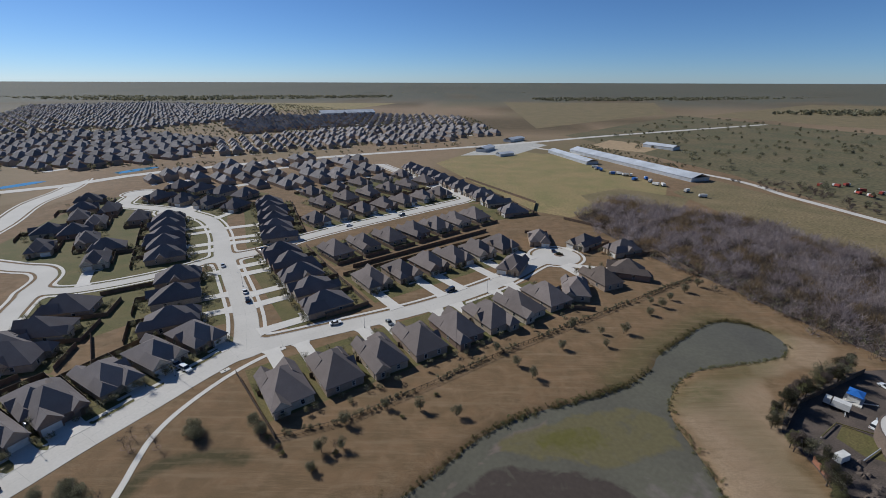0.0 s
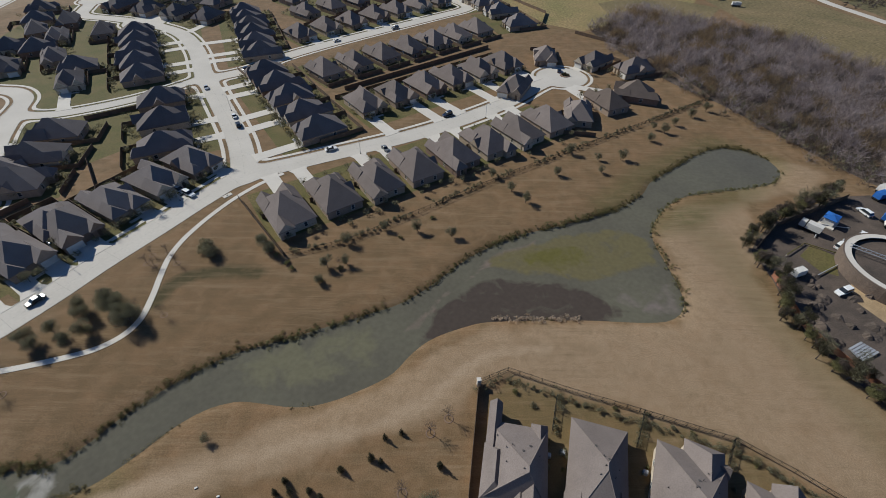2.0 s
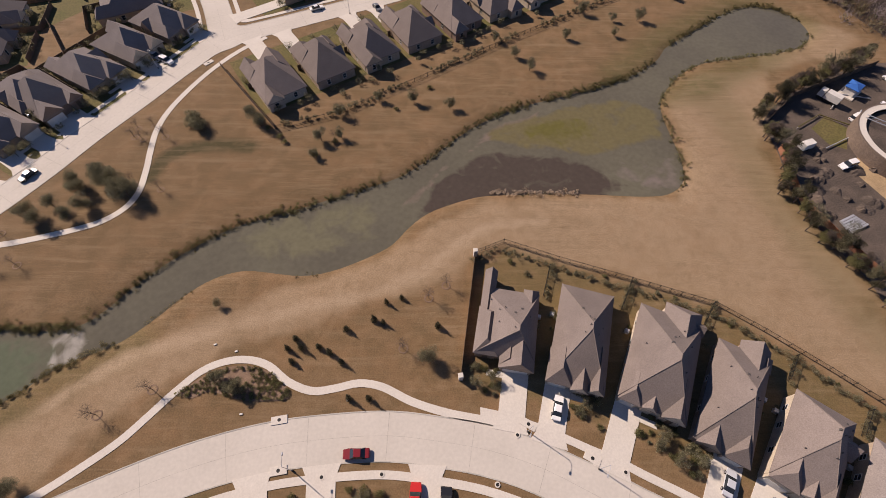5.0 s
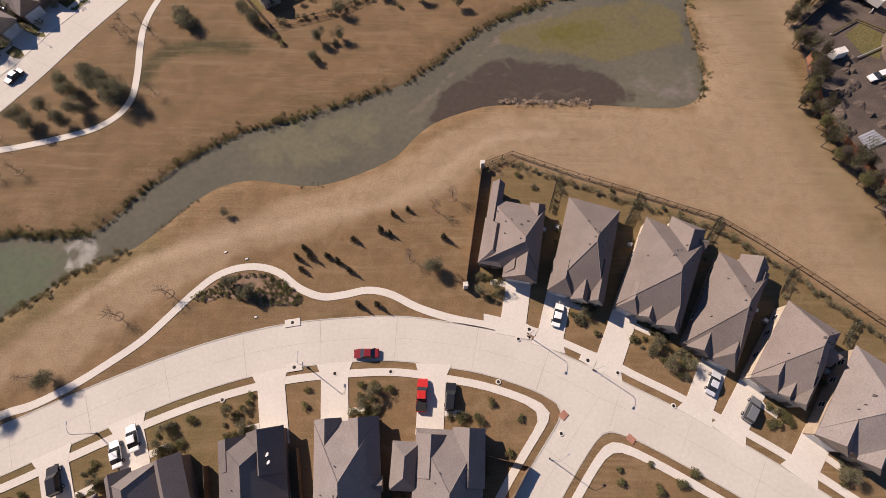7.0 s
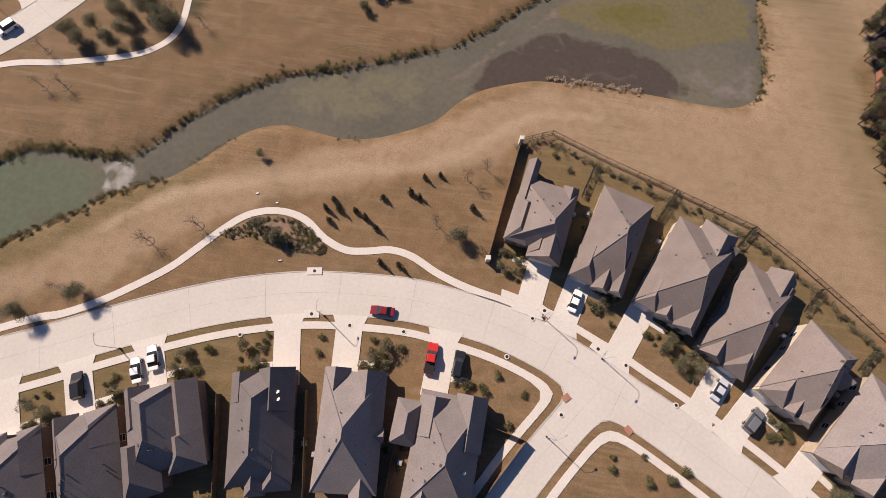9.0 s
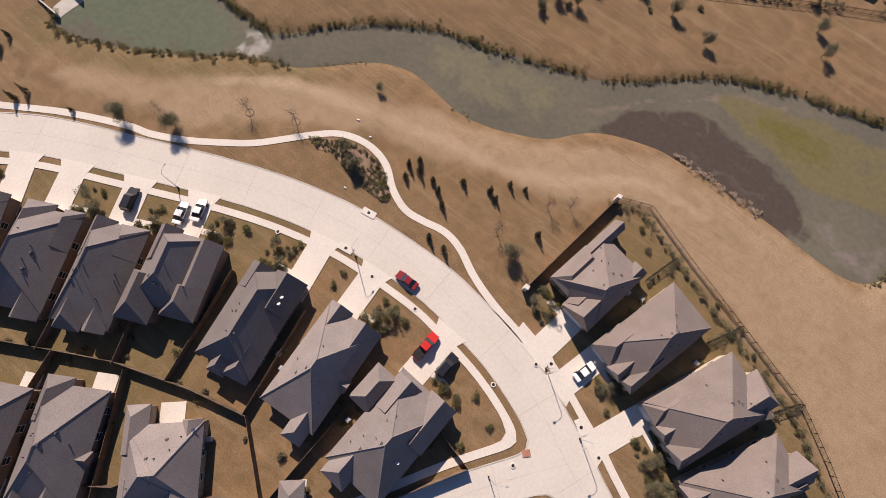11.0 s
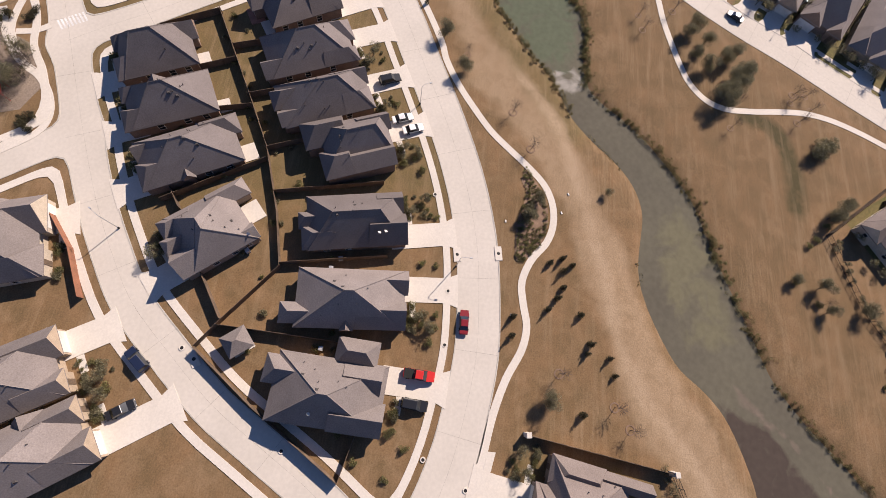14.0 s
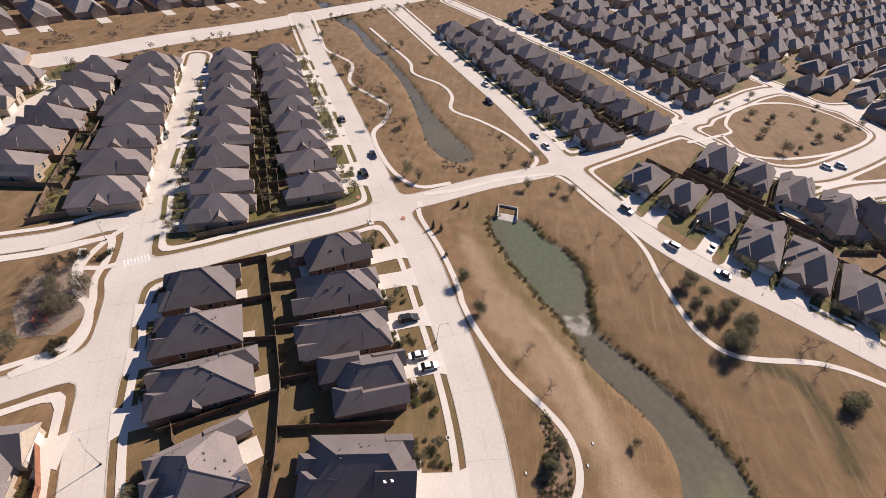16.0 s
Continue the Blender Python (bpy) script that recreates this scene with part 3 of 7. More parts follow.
# ---- houses ----
def hip(s, cx, cy, w, l, z, slope, front=1.0, back=1.0, over=0.45, thick=0.18, walls=None):
    """A hipped roof over w by l at eaves height z, its ridge along y; front, back: 1 hipped, 0 a gable."""
    w2, l2 = w / 2 + over, l / 2 + over
    h = w2 * slope
    y0, y1 = -l2 + w2 * front * 0.95, l2 - w2 * back * 0.95
    if y0 > y1:
        y0 = y1 = (y0 + y1) / 2
    e = [(-w2, -l2, z), (w2, -l2, z), (w2, l2, z), (-w2, l2, z)]
    rg = [(0, y0, z + h), (0, y1, z + h)]
    up = lambda p, dz=0.0: (cx + p[0], cy + p[1], p[2] + dz)
    s.face([up(e[0], -thick), up(e[3], -thick), up(e[2], -thick), up(e[1], -thick)])
    for a, b in ((0, 1), (1, 2), (2, 3), (3, 0)):
        s.face([up(e[a], -thick), up(e[b], -thick), up(e[b]), up(e[a])])
    s.face([up(e[1]), up(e[2]), up(rg[1]), up(rg[0])])
    s.face([up(e[3]), up(e[0]), up(rg[0]), up(rg[1])])
    for gable, a, b, top in ((front < 0.05, 0, 1, rg[0]), (back < 0.05, 2, 3, rg[1])):
        (walls if gable and walls is not None else s).face([up(e[a]), up(e[b]), up(top)])
    return h


def window_part(home, x, y, z0, z1, half, along):
    """A framed window flush on a wall; along: 'x' or 'y', the way it runs; its outer face looks away from the house."""
    fr, pane = Shape(), Shape()
    sg = (1 if x > 0 else -1) if along == "y" else (1 if y > 0 else -1)
    def slab(s, lo, hi, za, zb, d0, d1):
        if along == "y":
            s.box(min(x + sg * d0, x + sg * d1), y + lo, za, max(x + sg * d0, x + sg * d1), y + hi, zb)
        else:
            s.box(x + lo, min(y + sg * d0, y + sg * d1), za, x + hi, max(y + sg * d0, y + sg * d1), zb)
    slab(pane, -half, half, z0, z1, 0.003, 0.03)
    for lo, hi, za, zb in ((-half - 0.09, -half, z0 - 0.09, z1 + 0.09), (half, half + 0.09, z0 - 0.09, z1 + 0.09), (-half, half, z0 - 0.09, z0), (-half, half, z1, z1 + 0.09), (-half, half, (z0 + z1) / 2 - 0.03, (z0 + z1) / 2 + 0.03)):
        slab(fr, lo, hi, za, zb, 0.003, 0.07)
    win = part("window", fr, M_TRIM, home, "white framed window")
    part("pane", pane, M_GLASS, win)


def roof_block(s, box, ridge, z, rise, walls, thick=0.18):
    """A roof over the eaves box (x0, y0, x1, y1) that climbs to the ridge (xa, ya, xb, yb); a ridge end on the eaves line makes a gable there."""
    x0, y0, x1, y1 = box
    xa, ya, xb, yb = ridge
    e = [(x0, y0, z), (x1, y0, z), (x1, y1, z), (x0, y1, z)]
    low = [(p[0], p[1], z - thick) for p in e]
    A, B = (xa, ya, z + rise), (xb, yb, z + rise)
    s.face(low[::-1])
    for i in range(4):
        s.face([low[i], low[(i + 1) % 4], e[(i + 1) % 4], e[i]])
    if abs(yb - ya) >= abs(xb - xa):
        ends = (([e[0], e[1], A], abs(ya - y0)), ([e[2], e[3], B], abs(yb - y1)))
        sides = ([e[1], e[2], B, A], [e[3], e[0], A, B])
    else:
        ends = (([e[3], e[0], A], abs(xa - x0)), ([e[1], e[2], B], abs(xb - x1)))
        sides = ([e[0], e[1], B, A], [e[2], e[3], A, B])
    for f_ in sides:
        s.face(f_)
    for f_, run in ends:
        (walls if run < 0.05 else s).face(f_)


def roof_height(blocks, z, x, y):
    """The height of the joined roofs over a place of the house's plan."""
    best = z
    for (x0, y0, x1, y1, xa, ya, xb, yb, rise) in blocks:
        if x0 < x < x1 and y0 < y < y1:
            t = 1.0
            for d, run in ((x - x0, min(xa, xb) - x0), (x1 - x, x1 - max(xa, xb)), (y - y0, min(ya, yb) - y0), (y1 - y, y1 - max(ya, yb))):
                if run > 0.05:
                    t = min(t, d / run)
            best = max(best, z + rise * t)
    return best


def usual_blocks(w, l, flip, rng, steep=1.0):
    """The common plan: a broad hipped roof that climbs to a short ridge, two front wings of unequal width, a back wing."""
    X, Y, f = w / 2 + 0.45, l / 2 + 0.3, flip
    px, py = rng.uniform(-0.06, 0.06) * w, rng.uniform(-0.05, 0.08) * l
    rise = X * rng.uniform(0.98, 1.12) * steep
    run = rng.choice((0.4, 1.5, 2.6))

    def side(x0, y0, x1, y1, xr, ya, yb, r):
        return (min(f * x0, f * x1), y0, max(f * x0, f * x1), y1, f * xr, ya, f * xr, yb, r)

    out = [(-X, -Y + 0.9, X, Y, px, py - run, px, py + run * 0.4, rise)]
    gw = w * rng.uniform(0.5, 0.58)
    hipped = rng.choice((0.0, 0.0, gw * 0.45))
    out.append(side(X - gw, -Y - 0.35, X, -1.0, X - gw / 2, -Y - 0.35 + hipped, -1.5, gw * 0.54 * steep))
    ew = w * rng.uniform(0.38, 0.46)
    out.append(side(-X, -Y + 0.2, -X + ew, -1.5, -X + ew / 2, -Y + 0.2 + rng.choice((0.0, ew * 0.5)), -2.0, ew * 0.58 * steep))
    bw = w * rng.uniform(0.4, 0.5)
    k = rng.random()
    if k < 0.7:
        out.append(side(-X + 0.1, 1.0, -X + bw, Y + rng.uniform(1.4, 2.6), -X + bw / 2, 1.5, Y + rng.choice((1.39, 0.3)), bw * 0.52 * steep))
        q = out[-1]
        out[-1] = (*q[:3], q[7] if abs(q[7] - q[3]) < 1.0 else q[3], *q[4:])
    if k > 0.4:
        c, h = rng.uniform(-0.1, 0.15) * l, l * rng.uniform(0.09, 0.14)
        d = rng.choice((-1, 1))
        xo = d * (X + 0.12)
        out.append((min(0, xo), c - h, max(0, xo), c + h, min(0, xo), c, max(0, xo), c, h * 1.02))
    return out


def make_house(w, l, variant, roof, brick, fine=2, flip=1, z=3.0, blocks=None, patio=None, dishes=()):
    """A brick house under joined hipped roofs; its front looks to -y, the garage stands on the side flip. Blocks: main roof, garage wing, entry wing, the rest."""
    rng = random.Random(variant)
    home = new("house")
    home.empty_display_size = 1
    blocks = blocks or usual_blocks(w, l, flip, rng, 1.0 if fine > 1 else 0.88)
    wall, roofs = Shape(), []
    for q, (x0, y0, x1, y1, xa, ya, xb, yb, rise) in enumerate(blocks):
        i = 0.45 + 0.007 * q
        wall.box(x0 + i, y0 + i, 0, x1 - i, y1 - i, z - 0.05 - 0.006 * q)
        roofs.append(Shape())
        roof_block(roofs[-1], (x0, y0, x1, y1), (xa, ya, xb, yb), z + 0.004 * q, rise, wall)
    part("wall", wall, brick, home)
    for q, shape in enumerate(roofs):
        part("wing_roof" if q else "roof", shape, roof, home, "" if q else "weathered asphalt shingle hipped roof")
    if fine > 1:
        x0, y0, x1, y1, xa, ya, xb, yb, rise = blocks[0]
        top, ridge = z + rise + 0.02, Shape()
        for p, q in (((xa, ya, top), (xb, yb, top)), ((x0, y0, z), (xa, ya, top)), ((x1, y0, z), (xa, ya, top)), ((x1, y1, z), (xb, yb, top)), ((x0, y1, z), (xb, yb, top))):
            ridge.tube([p, q], 0.09, 0.09, 4)
        part("ridge_cap", ridge, roof, home)
    g, e = blocks[1], blocks[2]
    gx0, gy = (g[0] + g[2]) / 2, g[1] + 0.457
    gh = min(2.4, (g[2] - g[0]) / 2 - 0.8)
    s = Shape()
    s.box(gx0 - gh, gy - 0.06, 0.02, gx0 + gh, gy - 0.003, 2.2)
    for q in range(1, 4):
        s.box(gx0 - gh, gy - 0.075, 0.02 + q * 0.55 - 0.02, gx0 + gh, gy - 0.06, 0.02 + q * 0.55 + 0.02)
    part("garage_door", s, M_TRIM, home, "pale panelled garage door")
    ex0, ey = (e[0] + e[2]) / 2, e[1] + 0.464
    s = Shape()
    s.box(ex0 - 0.5, ey - 0.09, 0.1, ex0 + 0.5, ey - 0.003, 2.2)
    part("front_door", s, M_FENCE, home, "dark wooden front door")
    x0, y0, x1, y1 = blocks[0][:4]
    for x in (x0 + 0.45, x1 - 0.45):
        for t in ((0.3, 0.6, 0.82) if fine > 1 else (0.68,)):
            window_part(home, x, y0 + t * (y1 - y0), 0.9, 2.3, 0.55, "y")
    deep = max((b_ for b_ in blocks), key=lambda b_: b_[3])
    for x in [x0 + (x1 - x0) * t for t in ((0.2, 0.36, 0.52, 0.78) if fine > 1 else (0.3, 0.7))]:
        if deep is blocks[0] or not deep[0] - 0.6 < x < deep[2] + 0.6:
            window_part(home, x, y1 - 0.45, 0.8, 2.3, 0.5, "x")
    if deep is not blocks[0] and deep[2] - deep[0] > 3:
        q = 0.45 + 0.007 * blocks.index(deep)
        for d in (-0.75, 0.75) if fine > 1 else (0.0,):
            window_part(home, (deep[0] + deep[2]) / 2 + d, deep[3] - q, 0.8, 2.3, 0.5, "x")
    if fine > 1:
        for q in range(6):
            s = Shape()
            vx, vy = rng.uniform(-w * 0.36, w * 0.36), rng.uniform(-l * 0.2, l * 0.3)
            zt = roof_height(blocks, z, vx, vy)
            s.tube([(vx, vy, zt - 0.3), (vx, vy, zt + 0.45)], 0.08, 0.08, 6)
            part("vent_pipe", s, M_VENT, home)
        for q in range(2):
            s = Shape()
            vx, vy = rng.uniform(-w * 0.3, w * 0.3), rng.uniform(0, l * 0.25)
            zt = roof_height(blocks, z, vx, vy)
            s.box(vx - 0.28, vy - 0.28, zt - 0.3, vx + 0.28, vy + 0.28, zt + 0.16, taper=0.1)
            part("roof_vent", s, M_VENT, home)
        for x, y in dishes:
            s, zt = Shape(), roof_height(blocks, z, x, y)
            s.tube([(x, y, zt - 0.2), (x, y, zt + 0.5)], 0.04, 0.04, 5)
            s.tube([(x, y, zt + 0.5), (x + 0.1, y - 0.1, zt + 0.58), (x + 0.16, y - 0.16, zt + 0.68)], 0.1, 0.34, 12)
            part("satellite_dish", s, M_TRIM, home, "small white satellite dish")
        s = Shape()
        if patio:
            s.box(patio[0], patio[1], 0.0, patio[2], patio[3], 0.13)
            part("patio_slab", s, M_WALK, home, "pale concrete patio slab")
        s = Shape()
        ax, ay = flip * (w / 2 + 0.85), l * 0.2
        s.box(ax - 0.42, ay - 0.42, 0, ax + 0.42, ay + 0.42, 0.85, taper=0.03)
        s.tube([(ax, ay, 0.85), (ax, ay, 0.9)], 0.33, 0.3, 10)
        part("air_conditioner", s, M_METAL, home, "grey metal air conditioning unit")
    return home


DRIVE = []


def driveway(m, w, l, flip, width=5.0):
    """A concrete drive from the garage to the kerb, with a flared apron and a walk to the door."""
    gx0 = flip * w * 0.25
    way = m.to_3x3() @ Vector((0, -1, 0))
    p0 = m @ Vector((gx0, -l / 2 + 2.6, 0))
    d = 0.0
    while d < 24.3 and net_at(p0.x + way.x * d, p0.y + way.y * d) > 0.05:
        d += 0.4
    if d >= 24.3:
        return
    right = m.to_3x3() @ Vector((1, 0, 0))
    def at(a, b, z):
        q = p0 + right * a + way * b
        return (q.x, q.y, z)
    s = Shape()
    DRIVE.append(d)
    t0, t1 = 0.118 + 0.0003 * (len(DRIVE) % 40), 0.086 + 0.0003 * (len(DRIVE) % 40)
    h = width / 2
    e = max(d - 2.2, 0.6)
    s.solid([at(-h, 0, 0), at(-h, e, 0), at(h, e, 0), at(h, 0, 0)], [at(-h, 0, t0), at(-h, e, t0), at(h, e, t0), at(h, 0, t0)])
    s.solid([at(-h, e, 0), at(-h - 0.9, d, 0), at(h + 0.9, d, 0), at(h, e, 0)], [at(-h, e, t0), at(-h - 0.9, d, t1), at(h + 0.9, d, t1), at(h, e, t0)])
    a0, a1 = -flip * (h + 0.05), -flip * (h + 3.2)
    s.solid([at(a0, 3.3, 0), at(a0, 4.5, 0), at(a1, 4.5, 0), at(a1, 3.3, 0)][::-flip], [at(a0, 3.3, 0.1), at(a0, 4.5, 0.1), at(a1, 4.5, 0.1), at(a1, 3.3, 0.1)][::-flip])
    tagged(new("driveway", s.mesh("driveway", M_WALK)), "pale concrete driveway up to the garage", "driveway", kind="structure")


HOUSES = [  # x, y, turn, width, length, roof, brick, garage side, variant
    (15.0, 32.9, 350, 11.2, 17.1, 0, 1, 1, 3), (29.5, 30.2, 344, 10.4, 20.4, 0, 3, -1, 0), (43.8, 25.6, 335, 11.3, 20.8, 0, 3, -1, 5),
    (55.3, 18.0, 330, 10.4, 21.0, 0, 1, 1, 1), (66.4, 9.9, 323, 10.0, 19.6, 0, 3, -1, 2), (75.6, 0.6, 322, 10.0, 18.5, 1, 0, -1, 7),
    (1.4, -12.9, 178, 11.0, 20.5, 1, 1, 1, 2), (-14.5, -13.0, 186, 10.5, 20.7, 1, 1, 1, 3), (-29.5, -14.3, 193, 11.4, 18.0, 2, 2, -1, 1),
    (-45.8, -17.4, 205, 11.2, 16.1, 2, 2, 1, 6), (-55.7, -25.5, 207, 10.6, 19.6, 2, 2, 1, 9), (-67.1, -30.8, 208, 10.2, 18.6, 2, 2, 1, 5),
    (-79.3, -35.9, 214, 9.7, 15.4, 2, 2, -1, 0), (-59.7, -61.1, 29, 10.2, 14.6, 2, 2, 1, 5), (-48.9, -55.1, 28, 9.4, 16.7, 2, 2, 1, 11),
    (-38.8, -48.2, 31, 9.8, 19.6, 2, 2, 1, 3), (-23.6, -40.2, 42, 10.5, 16.0, 1, 1, 1, 2), (-15.5, -75.0, 200, 14.5, 16.0, 1, 3, 1, 4),
    (6.6, -64.5, 213, 11.0, 17.0, 1, 0, 1, 8), (16.6, -57.0, 215, 10.4, 17.0, 1, 0, -1, 10),
]
# roof plans of the nearest houses: eaves box, ridge from end to end, rise; main roof, garage wing, entry wing, the rest
PLANS = {
    15.0: [(-5.9, -7.3, 5.9, 7.2, 1.9, -3.6, 1.9, -2.6, 5.6), (-0.9, -9.5, 5.9, -2.0, 2.9, -9.5, 2.9, -3.0, 3.9), (-6.1, -7.5, -1.2, 2.6, -3.7, -5.0, -3.7, 0.5, 2.6),
           (-5.9, 1.0, -3.2, 11.3, -4.5, 1.2, -4.5, 11.3, 1.6), (-0.9, -8.9, 2.6, -3.0, 0.9, -8.0, 0.9, -3.2, 2.3), (2.6, 3.0, 5.8, 8.0, 4.2, 3.5, 4.2, 7.0, 1.8)],
    29.5: [(-5.4, -10.6, 5.4, 10.4, 0.5, -0.9, 0.5, 0.4, 6.1), (-5.6, -10.9, -0.6, -4.0, -3.1, -8.4, -3.1, -4.2, 2.6), (1.9, -10.9, 5.3, -2.0, 3.5, -10.9, 3.5, -2.5, 2.7), (-0.9, -11.3, 2.5, -3.0, 0.8, -11.3, 0.8, -3.4, 2.2)],
    43.8: [(-5.9, -10.5, 6.4, 10.0, 1.2, -2.2, 1.2, -1.0, 6.6), (-5.7, -10.9, -1.6, -5.0, -3.6, -8.8, -3.6, -5.2, 2.2), (1.9, -11.0, 6.3, -3.0, 4.1, -11.0, 4.1, -3.4, 3.0), (-1.2, 3.0, 5.9, 12.5, 2.4, 4.0, 2.4, 9.2, 3.6), (-1.5, -10.8, 1.3, -6.0, -0.1, -10.8, -0.1, -6.2, 1.7),
           (3.0, 7.6, 6.6, 10.4, 3.4, 9.0, 6.6, 9.0, 1.5)],
    55.3: [(-4.9, -10.3, 4.9, 10.9, 0.6, -0.8, 0.6, 0.8, 5.9), (0.2, -10.7, 4.9, -2.0, 2.6, -8.4, 2.6, -2.4, 2.7), (-4.2, -10.6, 0.0, -5.0, -2.1, -10.6, -2.1, -5.2, 2.2), (-1.0, 4.0, 4.6, 12.7, 1.8, 5.0, 1.8, 12.7, 2.7), (2.2, 8.0, 5.1, 11.4, 3.6, 8.2, 3.6, 10.4, 1.5)],
    66.4: [(-5.6, -9.2, 4.4, 8.0, -0.3, 0.2, -0.3, 2.4, 5.3), (-5.5, -9.8, -0.6, -3.0, -3.0, -7.6, -3.0, -3.2, 2.5), (1.4, -9.2, 4.4, -3.0, 2.9, -9.2, 2.9, -3.3, 2.0), (0.0, 0.6, 5.0, 4.4, 0.2, 2.5, 5.0, 2.5, 2.2), (-0.9, -9.5, 1.6, -4.0, 0.4, -9.5, 0.4, -4.2, 1.6)],
    1.4: [(-6.7, -8.8, 5.0, 10.4, -1.0, 0.2, -1.0, 1.8, 6.1), (-0.9, -8.0, 5.0, -1.0, 2.3, -8.0, 2.3, -1.4, 3.2), (-7.0, -9.3, -1.3, 0.0, -4.0, -9.3, -4.0, -0.4, 3.5), (4.0, -6.6, 8.9, 1.0, 6.5, -4.4, 6.5, -1.2, 2.7), (-0.8, 6.0, 4.2, 12.4, 1.7, 6.4, 1.7, 10.0, 2.7)],
    -14.5: [(-5.6, -10.1, 5.5, 9.6, 0.1, -1.2, 0.1, 0.4, 6.6), (0.8, -10.7, 5.5, -1.0, 3.1, -10.7, 3.1, -1.5, 2.7), (-5.7, -10.4, -0.4, -1.0, -2.6, -10.4, -2.6, -1.6, 3.4), (-4.9, 5.0, -1.0, 12.3, -3.0, 5.4, -3.0, 10.4, 2.1), (-6.0, -0.9, -2.0, 1.5, -6.0, 0.3, -2.2, 0.3, 1.5)],
    -29.5: [(-5.4, -9.0, 5.6, 9.3, 0.0, -4.6, 0.0, 4.0, 5.3), (-5.5, -9.5, 0.9, -2.0, -2.3, -9.5, -2.3, -2.5, 3.7), (1.0, -9.2, 5.6, -4.0, 3.4, -9.2, 3.4, -4.2, 2.3), (-5.2, 4.0, -0.4, 10.4, -2.8, 4.4, -2.8, 8.0, 2.6), (-1.0, 5.0, 2.4, 10.9, 0.7, 5.2, 0.7, 9.4, 1.9)],
    -45.8: [(-4.2, -7.3, 5.6, 6.4, 0.2, -4.4, 0.2, 1.2, 5.0), (1.4, -8.0, 5.6, -1.0, 3.5, -8.0, 3.5, -1.4, 2.4), (-6.7, -7.0, -1.6, 3.0, -4.1, -7.0, -4.1, 2.0, 2.4), (0.6, 1.0, 6.8, 9.8, 3.7, 1.6, 3.7, 6.8, 3.3), (-6.7, 1.5, -0.5, 7.6, -3.6, 2.0, -3.6, 4.8, 3.0)],
    -55.7: [(-5.2, -9.3, 5.3, 9.4, 0.2, -3.2, 0.2, 0.2, 5.7), (1.0, -9.8, 5.4, -2.0, 3.2, -9.8, 3.2, -2.4, 2.5), (-5.2, -9.5, 0.3, -3.0, -2.4, -6.8, -2.4, -3.2, 3.0), (-0.6, 3.0, 4.2, 10.7, 1.8, 3.4, 1.8, 8.2, 2.6), (-4.8, 3.0, -0.8, 10.2, -2.8, 3.4, -2.8, 10.2, 2.1)],
    -38.8: [(-5.0, -9.4, 5.6, 9.0, 0.5, -1.6, 0.5, 0.4, 5.7), (-0.2, -10.0, 5.7, -2.0, 2.8, -7.2, 2.8, -2.4, 3.1), (-4.6, -9.4, -0.4, -3.0, -2.5, -9.4, -2.5, -3.2, 2.2), (-5.3, 3.0, -0.6, 10.3, -2.9, 3.4, -2.9, 8.2, 2.5), (3.2, -2.8, 6.0, -0.4, 3.4, -1.6, 6.0, -1.6, 1.4)],
    -23.6: [(-6.3, -6.2, 6.1, 6.4, -0.4, -0.5, 1.9, -0.5, 5.8), (0.6, -8.2, 6.1, -0.5, 3.3, -8.2, 3.3, -1.0, 3.1), (-2.6, -8.6, 1.0, -2.0, -0.8, -7.0, -0.8, -2.4, 2.0), (-6.6, 2.0, -2.7, 9.6, -4.6, 2.2, -4.6, 7.8, 2.1), (-6.2, -7.6, -2.2, -1.0, -4.2, -5.6, -4.2, -1.4, 2.2), (2.6, 2.0, 6.0, 6.8, 4.3, 2.4, 4.3, 6.8, 1.8)],
}
PATIOS = {29.5: (-3.4, 10.2, -0.4, 11.6), -48.9: (0.5, 8.0, 3.6, 10.6), -59.7: (0.5, 7.2, 3.2, 9.6), -38.8: (0.6, 8.4, 4.4, 11.4), -23.6: (-2.6, 6.2, 1.6, 9.6), -79.3: (-4.0, 6.6, 0.0, 9.6)}
DISHES = {-29.5: ((-3.6, -5.2), (-3.7, -4.0)), -23.6: ((5.0, 5.4),), 1.4: ((-4.6, 3.0),)}
ROOF_WORDS = ("brownish grey", "mid grey", "dark grey", "brown")
BRICK_WORDS = ("tan", "buff", "brown", "cream")
for x, y, a, w, l, r, b, fl, var in HOUSES:
    h = make_house(w, l, var, M_ROOFS[r], M_BRICKS[b], 2, fl, {66.4: 4.3, 75.6: 4.0, 43.8: 3.4, -29.5: 3.2, -45.8: 3.8}.get(x, 3.0), PLANS.get(x), PATIOS.get(x), DISHES.get(x, ()))
    h.matrix_world = pose(x, y, 0, 0, 0, a)
    tagged(h, "single-storey %s brick house with a %s hipped shingle roof" % (BRICK_WORDS[b], ROOF_WORDS[r]), "house", "houses of the estate")
    driveway(pose(x, y, 0, 0, 0, a), w, l, fl)

